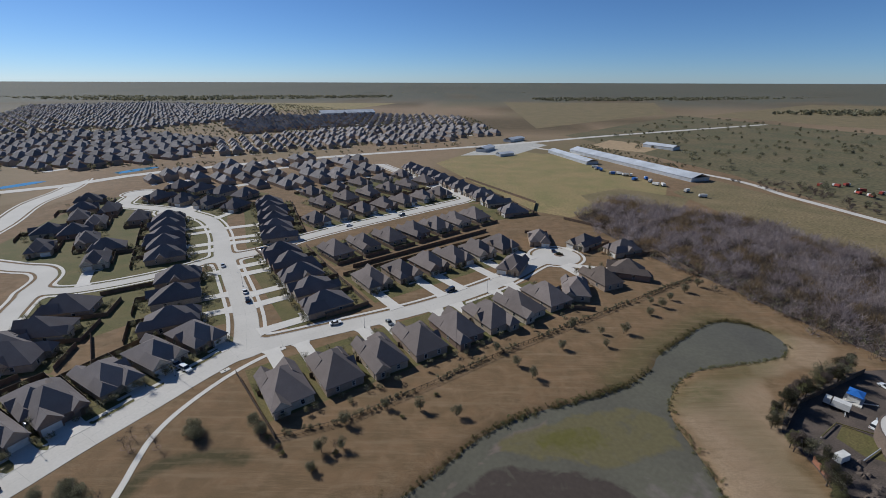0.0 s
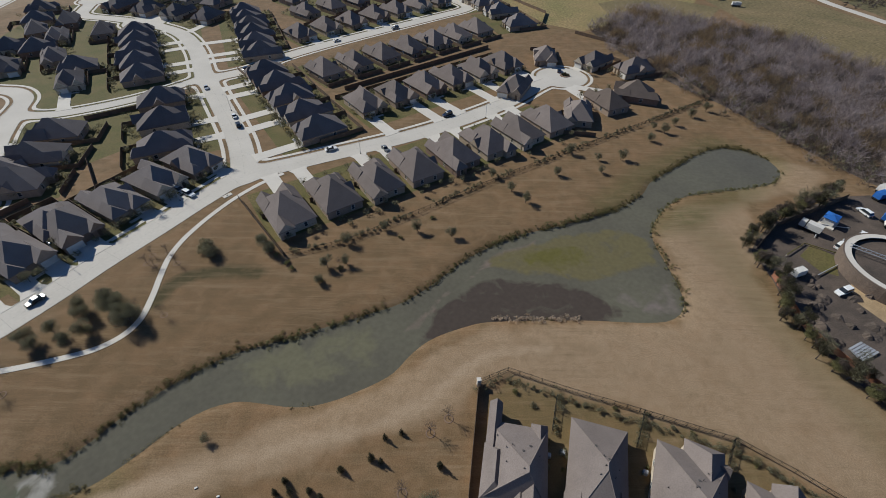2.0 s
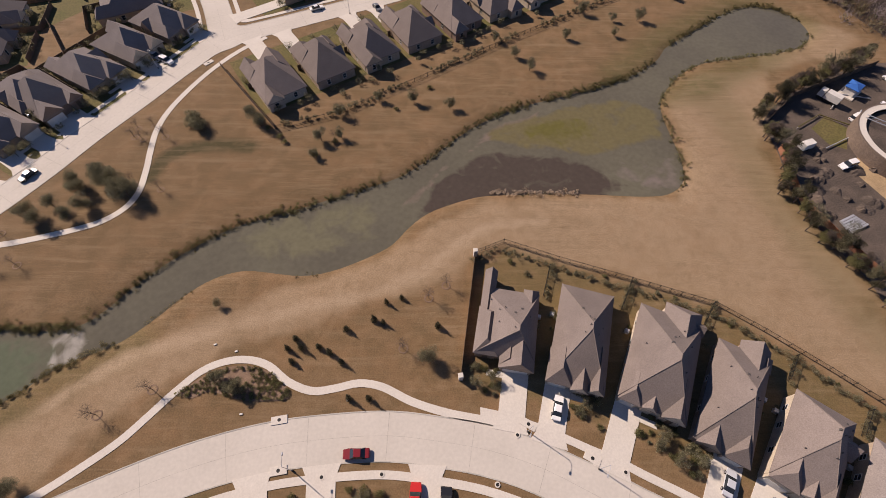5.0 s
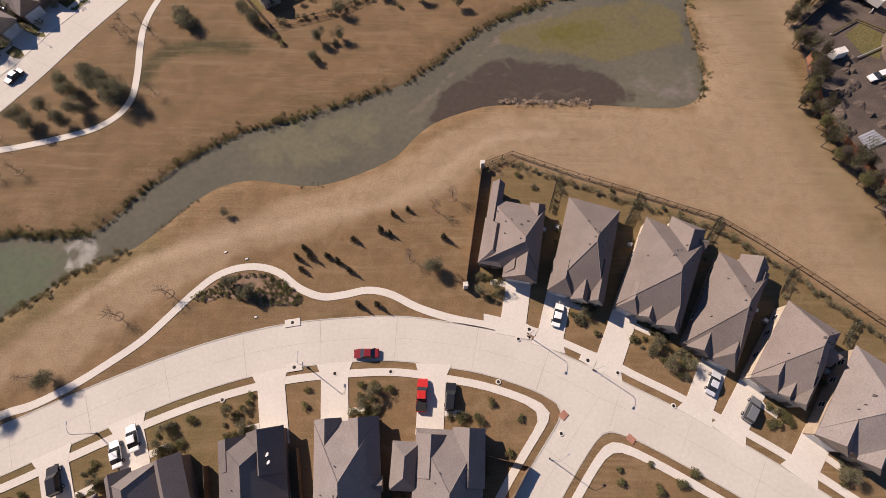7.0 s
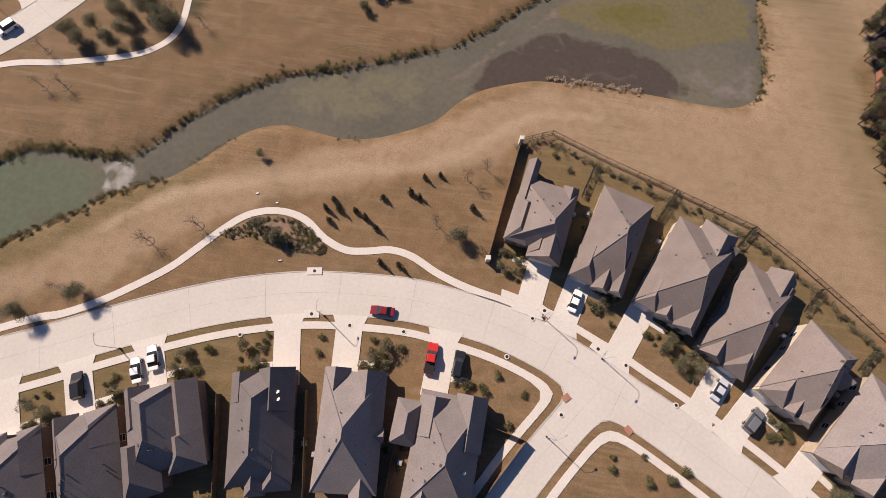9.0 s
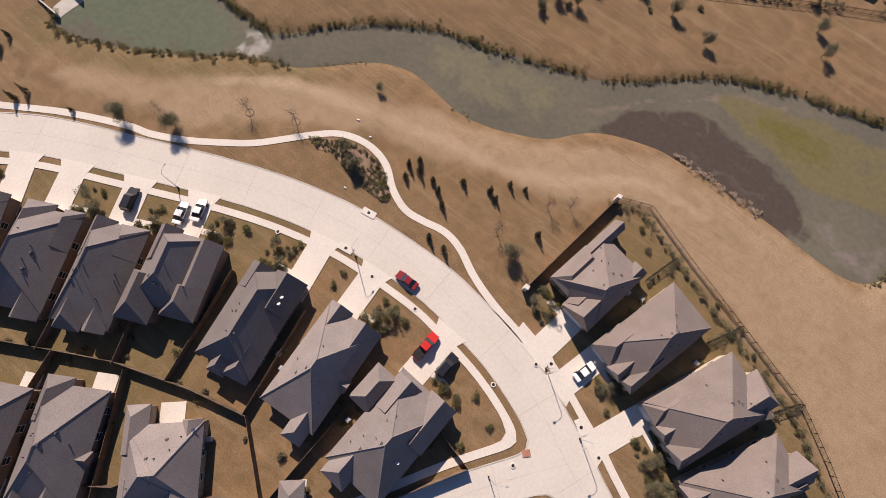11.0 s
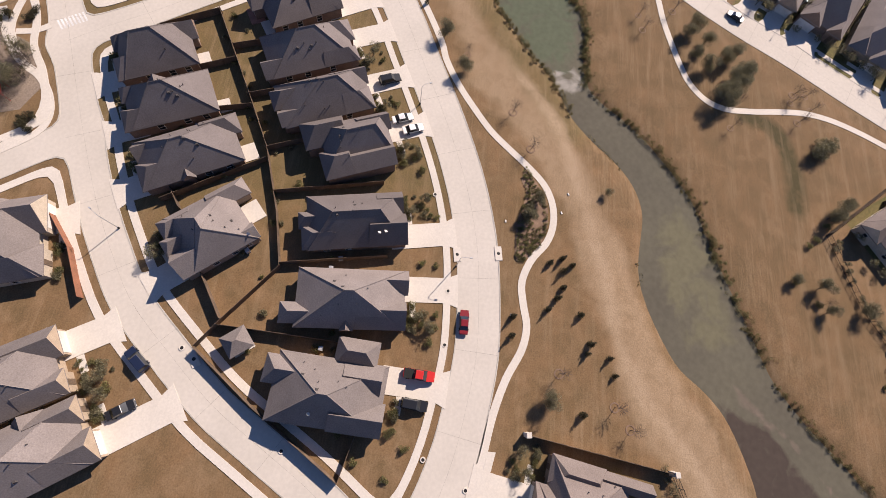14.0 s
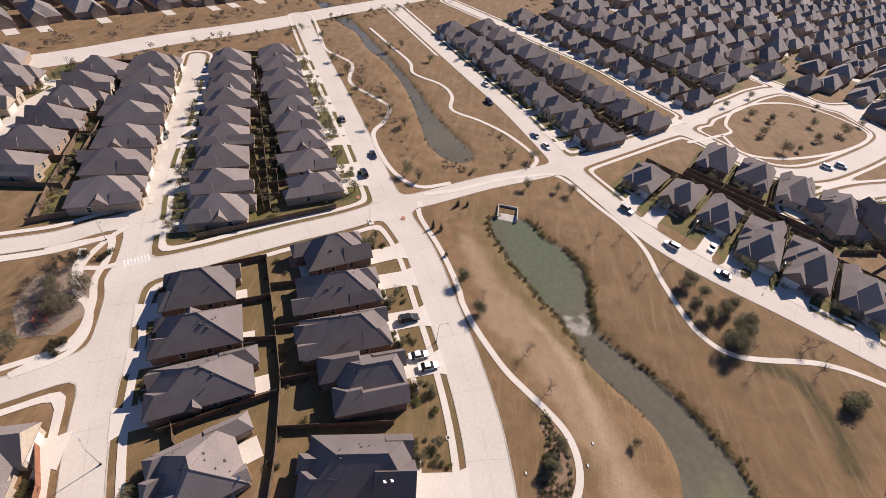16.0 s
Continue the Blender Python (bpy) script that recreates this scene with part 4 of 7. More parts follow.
ROWS_OF_HOUSES = [  # first x, y, last x, y, number, side of the line that the fronts look to (1 left), roof
    (-48.1, 109.1, 43.5, 169.8, 8, 1, 0), (-33.6, 185.8, 30.6, 233.5, 6, -1, 0), (-87, 219, -48.6, 161.6, 5, -1, 2),
    (-59, 223, 20, 289, 7, 1, 0), (-84.8, 278.6, -5, 352, 7, -1, 0), (-92, 322, -19, 398, 6, 1, 0), (-108, 352, -42, 424, 5, -1, 0),
    (30, 345, -35, 465, 9, 1, 1), (38, 325, 48, 300, 2, -1, 1),
    (-118, 88, -89.6, 137.3, 5, -1, 1), (-143, 122, -151, 157, 3, 1, 2), (-104, 148, -124, 187, 3, -1, 2),
    (-146, 214, -181.6, 277.7, 5, -1, 2), (-98, 246, -131, 320, 6, 1, 2),
    (-222, 334, -152, 311, 4, -1, 2), (-226, 372, -160, 345, 4, 1, 2),
    (-86.0, -70.9, -176.8, -114.4, 9, 1, 1), (-104.6, -50.8, -190.8, -100.9, 9, -1, 1), (-84, -101, -159.6, -137, 7, -1, 1), (-87, -132, -148.7, -151, 6, 1, 1),
    (-84, -156, -130, -172, 4, -1, 1),
    (-171, 42, -265, -31, 10, 1, 1), (-193.5, 66.8, -280, -14, 10, -1, 1), (-229.8, 96, -315, 7, 10, 1, 1), (-262, 118, -340, 34, 9, -1, 1),
    (-146, 57, -117, 102, 5, -1, 1), (-171, 90, -150, 128, 4, 1, 1), (-285, 134, -355, 60, 8, 1, 1),
    (-285, 175, -330, 130, 4, -1, 1), (-255, 205, -300, 245, 4, 1, 1),
]
ROWS_OF_HOUSES = [(x0, y0, x1, y1, n, math.degrees(math.atan2(-(y1 - y0) * sd_, -(x1 - x0) * sd_)), r) for x0, y0, x1, y1, n, sd_, r in ROWS_OF_HOUSES]
protos = {}


LOTS_AT = []


def row_house(x, y, a, r, q, w=11.0):
    deep = 18.6 if w > 11.2 else 17.0 if w > 10.3 else 14.8
    key = (q % 6, r, w)
    m = pose(x, y, 0, 0, 0, a)
    if key not in protos:
        protos[key] = make_house(w, deep, key[0] + 40, M_ROOFS[r], M_BRICKS[(0, 1, 3, 0, 2, 1)[key[0]]], 1, 1 if q % 2 else -1)
        protos[key].matrix_world = m
        tagged(protos[key], "%s brick house with a steep %s hipped roof" % (BRICK_WORDS[(0, 1, 3, 0, 2, 1)[key[0]]], ROOF_WORDS[r]), "house", "houses of the estate")
    else:
        copy_thing(protos[key], m)
    if -200 < x < 90 and y < 330:
        driveway(m, w, deep, 1 if q % 2 else -1)
    LOTS_AT.append((x, y, a, w))


for x0, y0, x1, y1, n, a, r in ROWS_OF_HOUSES:
    for q in range(n):
        t = q / max(n - 1, 1)
        row_house(x0 + (x1 - x0) * t, y0 + (y1 - y0) * t, a + random.uniform(-3, 3), r, (q * 5 + n) % 12, min(12.0, round(2 * math.hypot(x1 - x0, y1 - y0) / max(n - 1, 1) - 5.6) / 2))
for q, (x, y, a) in enumerate([(34, 203, 335), (54.8, 243, 355), (79, 236, 310), (97, 226, 290), (88, 197, 250), (73, 188, 205), (58, 177, 170)]):
    row_house(x, y, a, 3 if q in (4, 5) else 0, q)
for q, (x, y, a) in enumerate([(-204, 237, 215), (-184, 225, 300), (-177, 207, 30), (-219, 223, 30), (-221, 250, 120), (-203, 281, 205), (-223, 269, 30), (-243, 281, 215), (-238, 251, 120), (-270, 325, 300), (-236, 300, 205), (-256, 301, 120)]):
    row_house(x, y, a, 2, q)


# worn green lawns of the lots
for q, (x0, y0, x1, y1, n, a, r) in enumerate(ROWS_OF_HOUSES):
    d = Vector((x1 - x0, y1 - y0, 0)).normalized()
    out = Vector((math.sin(radians(a)), -math.cos(radians(a)), 0))
    p0, p1 = Vector((x0, y0, 0)) - d * 8, Vector((x1, y1, 0)) + d * 8
    c = [p0 + out * 18.0, p1 + out * 18.0, p1 - out * (10.4 if q == 0 else 15.2), p0 - out * (10.4 if q == 0 else 15.2)]
    if (c[1] - c[0]).cross(c[2] - c[1]).z < 0:
        c.reverse()
    z = 0.006 + 0.0005 * q
    s = Shape()
    s.solid([(v.x, v.y, -0.02) for v in c], [(v.x, v.y, z) for v in c])
    tagged(new("lawn", s.mesh("lawn", M_LAWN)), "patchy olive lawn round a row of houses", "lawn", kind="structure")


def court_lawn():
    s_ = Shape()
    p = [(-120, 150), (-128, 196), (-118, 222), (-150, 292), (-195, 322), (-262, 345), (-268, 300), (-250, 215), (-196, 206), (-178, 182), (-166, 152), (-150, 112)]
    s_.solid([(x, y, -0.02) for x, y in p[::-1]], [(x, y, 0.004) for x, y in p[::-1]])
    tagged(new("lawn", s_.mesh("lawn", M_LAWN)), "patchy olive lawns round the courts", "lawn", kind="structure")


court_lawn()


# ---- fences ----
def wood_fence(pts, label="weathered brown wooden privacy fence", height=1.85, mat=None, tall_post=False):
    """Panels of upright boards between posts, along a line of corners."""
    mat = mat or M_FENCE
    fence = tagged(new("fence"), label, "fence", "garden fences")
    p = [Vector((*q, 0)) for q in pts]
    fence.matrix_world = Matrix.Translation(p[0])
    for a, b in zip(p, p[1:]):
        d = b - a
        n = max(round(d.length / 2.4), 1)
        ux = d.normalized()
        nrm = Vector((-ux.y, ux.x, 0))
        ang = math.atan2(ux.y, ux.x)
        step = d.length / n
        s, post = Shape(), Shape()
        m = max(int(step / 0.3), 1)
        line = []
        for q in range(m):
            o = 0.012 * (q % 2)
            line += [(q * step / m, -0.02 - o), ((q + 1) * step / m, -0.02 - o)]
        line += [(step, 0.03), (0, 0.03)]
        s.solid([(x, y, 0.03) for x, y in line], [(x, y, height) for x, y in line])
        post.box(-0.06, -0.06, 0, 0.06, 0.06, height + 0.05, taper=0.005)
        me, mp = s.mesh("panel", mat), post.mesh("post", mat)
        for q in range(n):
            for nm, data in (("panel", me), ("post", mp)):
                ob = new(nm, data)
                ob.parent = fence
                ob.matrix_basis = Matrix.Translation(a - p[0] + ux * step * q) @ Matrix.Rotation(ang, 4, "Z")
    return fence


def iron_fence(pts, label="thin black wrought-iron fence along the grass", height=1.5):
    fence = tagged(new("fence"), label, "fence", "garden fences")
    p = [Vector((*q, 0)) for q in pts]
    fence.matrix_world = Matrix.Translation(p[0])
    for a, b in zip(p, p[1:]):
        d = b - a
        n = max(round(d.length / 2.4), 1)
        ux, step = d.normalized(), d.length / n
        s, post = Shape(), Shape()
        rail = Shape()
        rail.box(0, -0.03, 0, step, 0.03, 0.06)
        for q in range(1, 12):
            x0 = step * q / 12
            s.box(x0 - 0.013, -0.013, 0.1, x0 + 0.013, 0.013, height)
        post.box(-0.05, -0.05, 0, 0.05, 0.05, height + 0.1)
        me, mp, mr_ = s.mesh("fence_infill", M_IRON), post.mesh("post", M_IRON), rail.mesh("rail", M_IRON)
        for q in range(n):
            for nm, data, z in (("fence_infill", me, 0), ("post", mp, 0), ("rail", mr_, 0.2), ("rail", mr_, height - 0.12)):
                ob = new(nm, data)
                ob.parent = fence
                ob.matrix_basis = Matrix.Translation(a - p[0] + ux * step * q + Vector((0, 0, z))) @ Matrix.Rotation(math.atan2(ux.y, ux.x), 4, "Z")
                if nm == "fence_infill":
                    tagged(ob, kind="stuff")
    return fence


M_IRON = material("black_iron", (0.02, 0.02, 0.02), 0.6, 0.1)
M_BRICKWALL = material("red_brick", (0.30, 0.13, 0.075), 0.9, 0.2, 2.0, (0.22, 0.10, 0.06))
wood_fence([(9.2, 50.4), (5.4, 22.4)], "tall sunlit tan wooden fence beside the park", 2.0)
for x, y in ((9.2, 50.4), (5.4, 22.4)):
    s = Shape()
    s.box(-0.4, -0.4, 0, 0.4, 0.4, 2.2)
    s.box(-0.5, -0.5, 2.2, 0.5, 0.5, 2.35, taper=0.06)
    ob = new("gate_pillar", s.mesh("gate_pillar", M_WALK))
    ob.matrix_world = pose(x, y, 0, 0, 0, 8)
    tagged(ob, "pale stone pillar at the fence end", "pillar")
iron_fence([(9.4, 50.9), (16.0, 53.9), (28, 49.3), (42.5, 44.4), (59.7, 38.4), (68, 32.4), (77.7, 24.5), (88, 15.6), (100, 5)])
wood_fence([(-74.8, -52.6), (-66.4, -47.9), (-54.5, -41.2), (-42.9, -34.9), (-29.6, -30.0), (-19.0, -27.1), (-7.8, -34.9), (-2.7, -38.2)])
wood_fence([(-2.5, -38.2), (6.0, -26.3), (16.3, -9.8), (8, -8.0)])
SIDES = [(-19.6, -27.3, -24, -7.5), (-6.9, -35.5, -6.5, -7.4), (-33.8, -31.5, -39.4, -10.6), (-42.8, -35.2, -46.5, -27.5), (-54.4, -41.6, -58.5, -32), (-65.8, -47.4, -70, -38), (-52.1, -40.2, -50, -46.6),
         (-62.6, -46.2, -58.6, -53.5), (-40.5, -34.6, -28.6, -51.6), (-31.8, -50.8, -27.5, -47.8), (-15.9, -40.6, -8.0, -35.2), (-74.5, -52.3, -67.5, -63)]
for x0, y0, x1, y1 in SIDES:
    wood_fence([(x0, y0), (x1, y1)], "dark stained wooden fence between gardens")
for x0, y0, x1, y1 in [(25.7, 47.3, 23.3, 39.6), (43.4, 44.2, 39.3, 36.6), (59.3, 38.3, 55.5, 33), (72.3, 27.1, 68.7, 22.2), (81.8, 16.7, 78.1, 12.3)]:
    iron_fence([(x0, y0), (x1, y1)], "thin black iron fence between back gardens")
wood_fence([(-24.5, -70.5), (-17, -63.8), (-8.5, -59.2)], "orange brick garden wall beside the sidewalk", 1.9, M_BRICKWALL)
wood_fence([(-99, -42.5), (-87.4, -57.6), (-76.4, -72.2)], "long brown wooden fence behind the houses")
NFENCE = [(-44.2, 90.4), (-27.2, 96.6), (-16, 104.6), (-5.0, 112), (24.2, 132.6), (63.3, 157.6), (122.6, 195.7)]
iron_fence(NFENCE, "thin black iron fence behind the pond bank gardens")
wood_fence([(-66.5, 117.5), (-44.4, 90.6)], "sunlit tan wooden fence at the estate corner")
FAR = Shape()


def far_run(ax, ay, bx, by, h=1.85):
    d = Vector((bx - ax, by - ay, 0)).normalized() * 0.04
    lo = [(ax - d.y, ay + d.x), (ax + d.y, ay - d.x), (bx + d.y, by - d.x), (bx - d.y, by + d.x)]
    FAR.solid([(x, y, 0.0) for x, y in lo], [(x, y, h) for x, y in lo])


# back fences of the rows further off
for pts in ([(-92.5, -59.5), (-184, -107.7)], [(-88, -116.5), (-154, -144)], [(-182, 54.4), (-272, -22)], [(-246, 107), (-328, 20)], [(-46, 204), (26, 262)], [(-88, 300), (-12, 375)],
            [(-164, 36), (-187, 61)], [(-158, 74), (-134, 115)], [(122.6, 195.7), (116, 227), (103, 267), (80.8, 288.5)],
            [(-81, -99), (-70, -113)], [(-130, 140), (-104, 106)], [(-150, 172), (-132, 184)], [(-105, 228), (-62, 174)], [(62, 300), (70, 330), (20, 420)]):
    for (ax, ay), (bx, by) in zip(pts, pts[1:]):
        far_run(ax, ay, bx, by)
for x, y, a, w in LOTS_AT:
    m = pose(x, y, 0, 0, 0, a)
    for p0, p1 in (((w / 2 + 1.3, -3, 0), (w / 2 + 1.3, 15.5, 0)), ((-w / 2 - 1.3, 15.5, 0), (w / 2 + 1.3, 15.5, 0)), ((w / 2 + 0.1, -2.8, 0), (w / 2 + 1.2, -2.8, 0))):
        p0, p1 = m @ Vector(p0), m @ Vector(p1)
        if line_distance(np.array([p1.x]), np.array([p1.y]), np.array(NFENCE))[0] < 9:
            continue
        if net_at(p0.x, p0.y) > 3.4 and net_at(p1.x, p1.y) > 3.4 and net_at((p0.x + p1.x) / 2, (p0.y + p1.y) / 2) > 3.4:
            far_run(p0.x, p0.y, p1.x, p1.y)
tagged(new("distant_fences", FAR.mesh("distant_fences", M_FENCE)), "brown wooden fences between distant gardens", "fences", kind="stuff")


# ---- trees and shrubs ----
M_OAK = material("oak_leaves", (0.235, 0.215, 0.13), 0.9, 0.25, 1.0, (0.16, 0.148, 0.09), spread=0.45, island=True)
M_CONIFER = material("conifer_needles", (0.085, 0.076, 0.040), 0.9, 0.3, 1.0, (0.055, 0.050, 0.030), spread=0.4, island=True)
M_SHRUB = material("shrub_leaves", (0.215, 0.20, 0.085), 0.9, 0.3, 1.0, (0.14, 0.132, 0.06), spread=0.45, island=True)
M_TWIG = material("bare_twigs", (0.15, 0.115, 0.09), 0.95, 0.2, 1.0, (0.10, 0.08, 0.065), spread=0.3, island=True)
M_BARK = material("bark", (0.13, 0.10, 0.08), 0.95, 0.25, 2.0)
M_BRUSH = material("winter_brush", (0.19, 0.15, 0.12), 0.95, 0.25, 0.1, (0.10, 0.078, 0.062), spread=0.4, island=True)
M_REED = material("dry_reeds", (0.62, 0.50, 0.37), 0.95, 0.2, 1.0, (0.45, 0.35, 0.25), spread=0.3, island=True)
M_SEDGE = material("bank_sedge", (0.215, 0.178, 0.078), 0.95, 0.3, 0.6, (0.12, 0.105, 0.048), spread=0.45, island=True)
M_MULCH = material("mulch", (0.24, 0.16, 0.11), 0.95, 0.3, 2.0)


def leafy(m, share=0.42):
    """Thin leaves: part of the light passes through them."""
    n, l = m.node_tree.nodes, m.node_tree.links
    b, out = n["Principled BSDF"], n["Material Output"]
    tr, mx = n.new("ShaderNodeBsdfTranslucent"), n.new("ShaderNodeMixShader")
    l.new(b.inputs["Base Color"].links[0].from_socket, tr.inputs["Color"])
    mx.inputs[0].default_value = share
    l.new(b.outputs[0], mx.inputs[1])
    l.new(tr.outputs[0], mx.inputs[2])
    l.new(mx.outputs[0], out.inputs["Surface"])


for m in (M_OAK, M_CONIFER, M_SHRUB, M_TWIG, M_BRUSH, M_REED, M_SEDGE):
    leafy(m)


def leaf_cloud(rng, blobs, n, size):
    """n small leaf clumps spread over soft balls (x, y, z, r)."""
    w = np.array([b[3] ** 2 for b in blobs])
    pick = rng.choice(len(blobs), n, p=w / w.sum())
    b = np.array(blobs)[pick]
    d = rng.normal(size=(n, 3))
    d /= np.linalg.norm(d, axis=1)[:, None]
    c = b[:, :3] + d * (b[:, 3] * rng.uniform(0.45, 1.08, n))[:, None] * np.array([1, 1, 0.85])
    u = rng.normal(size=(n, 3))
    u /= np.linalg.norm(u, axis=1)[:, None]
    v = np.cross(u, rng.normal(size=(n, 3)))
    v /= np.linalg.norm(v, axis=1)[:, None]
    s = size * rng.uniform(0.6, 1.4, n)[:, None]
    q = np.stack([c - u * s, c - v * s * 0.6, c + u * s, c + v * s * 0.6], 1).reshape(-1, 3)
    f = np.arange(4 * n).reshape(n, 4)
    return q, f


def cloud_mesh(name, rng, blobs, n, size, mat):
    q, f = leaf_cloud(rng, blobs, n, size)
    return mesh_of(name, q, f.tolist(), mat)


def limbs(s, rng, h, spread, n, r=0.12, start=0.35):
    s.tube([(0, 0, -0.05), (0.03, 0.02, h * 0.4), (0, 0.05, h * 0.75)], r, r * 0.4, 6)
    for q in range(n):
        a = q * 2.4 + rng.uniform(-0.4, 0.4)
        z0 = h * (start + 0.4 * q / n)
        s.tube([(0, 0, z0), (math.cos(a) * spread * 0.5, math.sin(a) * spread * 0.5, z0 + h * 0.16), (math.cos(a) * spread, math.sin(a) * spread, z0 + h * 0.26)], r * 0.45, r * 0.12, 4)


def make_oak(seed, h, r, n=420, mat=None):
    rng = np.random.default_rng(seed)
    tree = new("tree")
    s = Shape()
    limbs(s, rng, h, r * 0.6, 6, 0.024 * h)
    part("trunk", s, M_BARK, tree)
    blobs = [(rng.uniform(-0.55, 0.55) * r, rng.uniform(-0.55, 0.55) * r, h * rng.uniform(0.3, 0.8), r * rng.uniform(0.34, 0.58)) for _ in range(12)]
    part("crown", cloud_mesh("crown", rng, blobs, int(n * 8), 0.022 * r + 0.045, mat or M_OAK), None, tree)
    return tree


def make_conifer(seed, h, r):
    rng = np.random.default_rng(seed)
    tree = new("tree")
    s = Shape()
    s.tube([(0, 0, -0.05), (0, 0, h * 0.8)], 0.07, 0.03, 5)
    part("trunk", s, M_BARK, tree)
    blobs = [(rng.uniform(-0.1, 0.1), rng.uniform(-0.1, 0.1), h * (0.12 + 0.8 * q / 7), r * (1 - 0.82 * q / 7) * rng.uniform(0.75, 1.0)) for q in range(8)]
    part("crown", cloud_mesh("crown", rng, blobs, 1000, 0.075, M_CONIFER), None, tree)
    return tree


def make_bare(seed, h, r):
    """A leafless young tree with fine twigs, in a ring of mulch."""
    rng = np.random.default_rng(seed)
    tree = new("tree")
    s = Shape()
    limbs(s, rng, h, r * 0.7, 9, 0.07)
    part("trunk", s, M_BARK, tree)
    n = 150
    a, z0 = rng.uniform(0, math.tau, n), rng.uniform(0.45, 0.95, n) * h
    c0 = np.stack([np.cos(a), np.sin(a), np.zeros(n)], 1) * (rng.uniform(0.05, 0.75, n) * r)[:, None] + np.stack([0 * z0, 0 * z0, z0], 1)
    d = np.stack([np.cos(a + rng.normal(0, 0.6, n)), np.sin(a + rng.normal(0, 0.6, n)), rng.uniform(0.2, 1.2, n)], 1) * (0.28 * r)
    side = np.cross(d, rng.normal(size=(n, 3)))
    side *= 0.028 / np.linalg.norm(side, axis=1)[:, None]
    q = np.stack([c0 - side, c0 + side, c0 + d], 1).reshape(-1, 3)
    part("twig_crown", mesh_of("twig_crown", q, np.arange(3 * n).reshape(n, 3).tolist(), M_TWIG), None, tree)
    ring = Shape()
    k = 14
    for j in range(k):
        t0, t1 = math.tau * j / k, math.tau * (j + 1) / k
        lo = [(rr * math.cos(t), rr * math.sin(t)) for rr, t in ((0.75, t0), (1.0, t0), (1.0, t1), (0.75, t1))]
        ring.solid([(x, y, 0.0) for x, y in lo], [(x, y, 0.07) for x, y in lo])
    part("mulch_ring", ring, M_MULCH, tree)
    return tree


def make_shrub(seed, r, mat=None, n=170):
    rng = np.random.default_rng(seed)
    bush = new("shrub")
    s = Shape()
    for q in range(4):
        s.tube([(0, 0, -0.03), (rng.uniform(-0.4, 0.4) * r, rng.uniform(-0.4, 0.4) * r, r * 0.7)], 0.04, 0.02, 4)
    part("stem", s, M_BARK, bush)
    blobs = [(rng.uniform(-0.5, 0.5) * r, rng.uniform(-0.5, 0.5) * r, r * rng.uniform(0.35, 0.7), r * rng.uniform(0.35, 0.55)) for _ in range(6)]
    part("leaves", cloud_mesh("leaves", rng, blobs, int(n * 4.5), 0.035 * r + 0.04, mat or M_SHRUB), None, bush)
    return bush


def plant(protos_, places, rng, label, category, group, lo=0.85, hi=1.2):
    """Stands copies of the first makes at the places."""
    for j, (x, y) in enumerate(places):
        z = land(x, y)
        m = pose(x, y, z, 0, 0, rng.uniform(0, 360))
        ob = protos_[j % len(protos_)]
        if "label" not in ob.keys():
            tagged(ob, label, category, group)
            ob.matrix_world = m
        else:
            c = copy_thing(ob, m)
            k = rng.uniform(lo, hi)
            c.scale = (k, k, k * rng.uniform(0.9, 1.1))


rg = random.Random(11)
CONIFERS = [(-27.8, 30.1), (-29, 28), (-26.4, 28.3), (-27.8, 25.4), (-22.9, 28.4), (-20.5, 27.2), (-18, 25.4), (-17.8, 32.2), (-12.3, 34.3), (-10.4, 33.7), (-10.1, 38.3), (-6.9, 39.4), (0.9, 33), (-15.7, 18.4), (-12, 18.4), (-111.4, -7.7), (-112.3, -4.8), (-98.8, -13.4), (-98.4, -11), (-88.3, -7.9)]
plant([make_conifer(q, 2.6 + 0.4 * (q % 3), 0.75) for q in range(4)], CONIFERS, rg, "small dark evergreen conifer on dry grass", "tree", "park conifers")
BARE = [(2.6, 42.6), (-6, 28.3), (-53.5, 20), (-62.2, 15.3), (-1.1, 39.5), (-75.6, 3.4), (-107.5, 35.4), (-109.5, 42.8), (-97.8, 46.1), (-75.9, 71), (-81.8, 87.1), (-82, 90.6), (-101.3, 55.5), (-79.3, 86.2), (-73.6, 87.3), (-78, 91.5), (-68.6, 69), (-27.5, 86.6), (-93.3, 47.1)]
plant([make_bare(q, 4.2, 1.7) for q in range(4)], BARE, rg, "slim leafless young tree in a mulch ring", "tree", "leafless park trees", 0.8, 1.1)
OAKS = [(-71.1, 3.3), (-1.0, 26.3), (-79.7, -2.5), (-92.4, 63.4), (-87.2, 67.6), (-85.4, 73.6), (-84.4, 63), (-87.2, 60), (-93.6, 58.4), (-96.4, 60.6), (-90, 70), (-48.5, 91.5), (-51.3, 94.6)]
BIG_OAKS = [(-79.6, 69.8), (-75.2, 66.4), (-82.5, 71.5)]
plant([make_shrub(q + 90, 3.0 + 0.5 * q, M_OAK, 520) for q in range(2)], [(-68.0, 93.0), (-65.2, 91.2)], rg, "broad low evergreen thicket on dry grass", "shrub", "park thickets")
plant([make_oak(q + 80, 6.8, 3.4, 800) for q in range(3)], BIG_OAKS, rg, "broad grey green evergreen oak by the path", "tree", "park oaks", 0.9, 1.1)
SMALL_OAKS = [(-45.6, 37.6), (-52.6, 97.4)]
plant([make_oak(q + 85, 2.6, 1.1, 160) for q in range(2)], SMALL_OAKS, rg, "small thin evergreen tree on dry grass", "tree", "park oaks", 0.9, 1.1)
plant([make_oak(q, 5.0, 2.2, 480) for q in range(5)], OAKS, rg, "dark evergreen oak with a dense rounded crown", "tree", "park oaks", 0.8, 1.25)
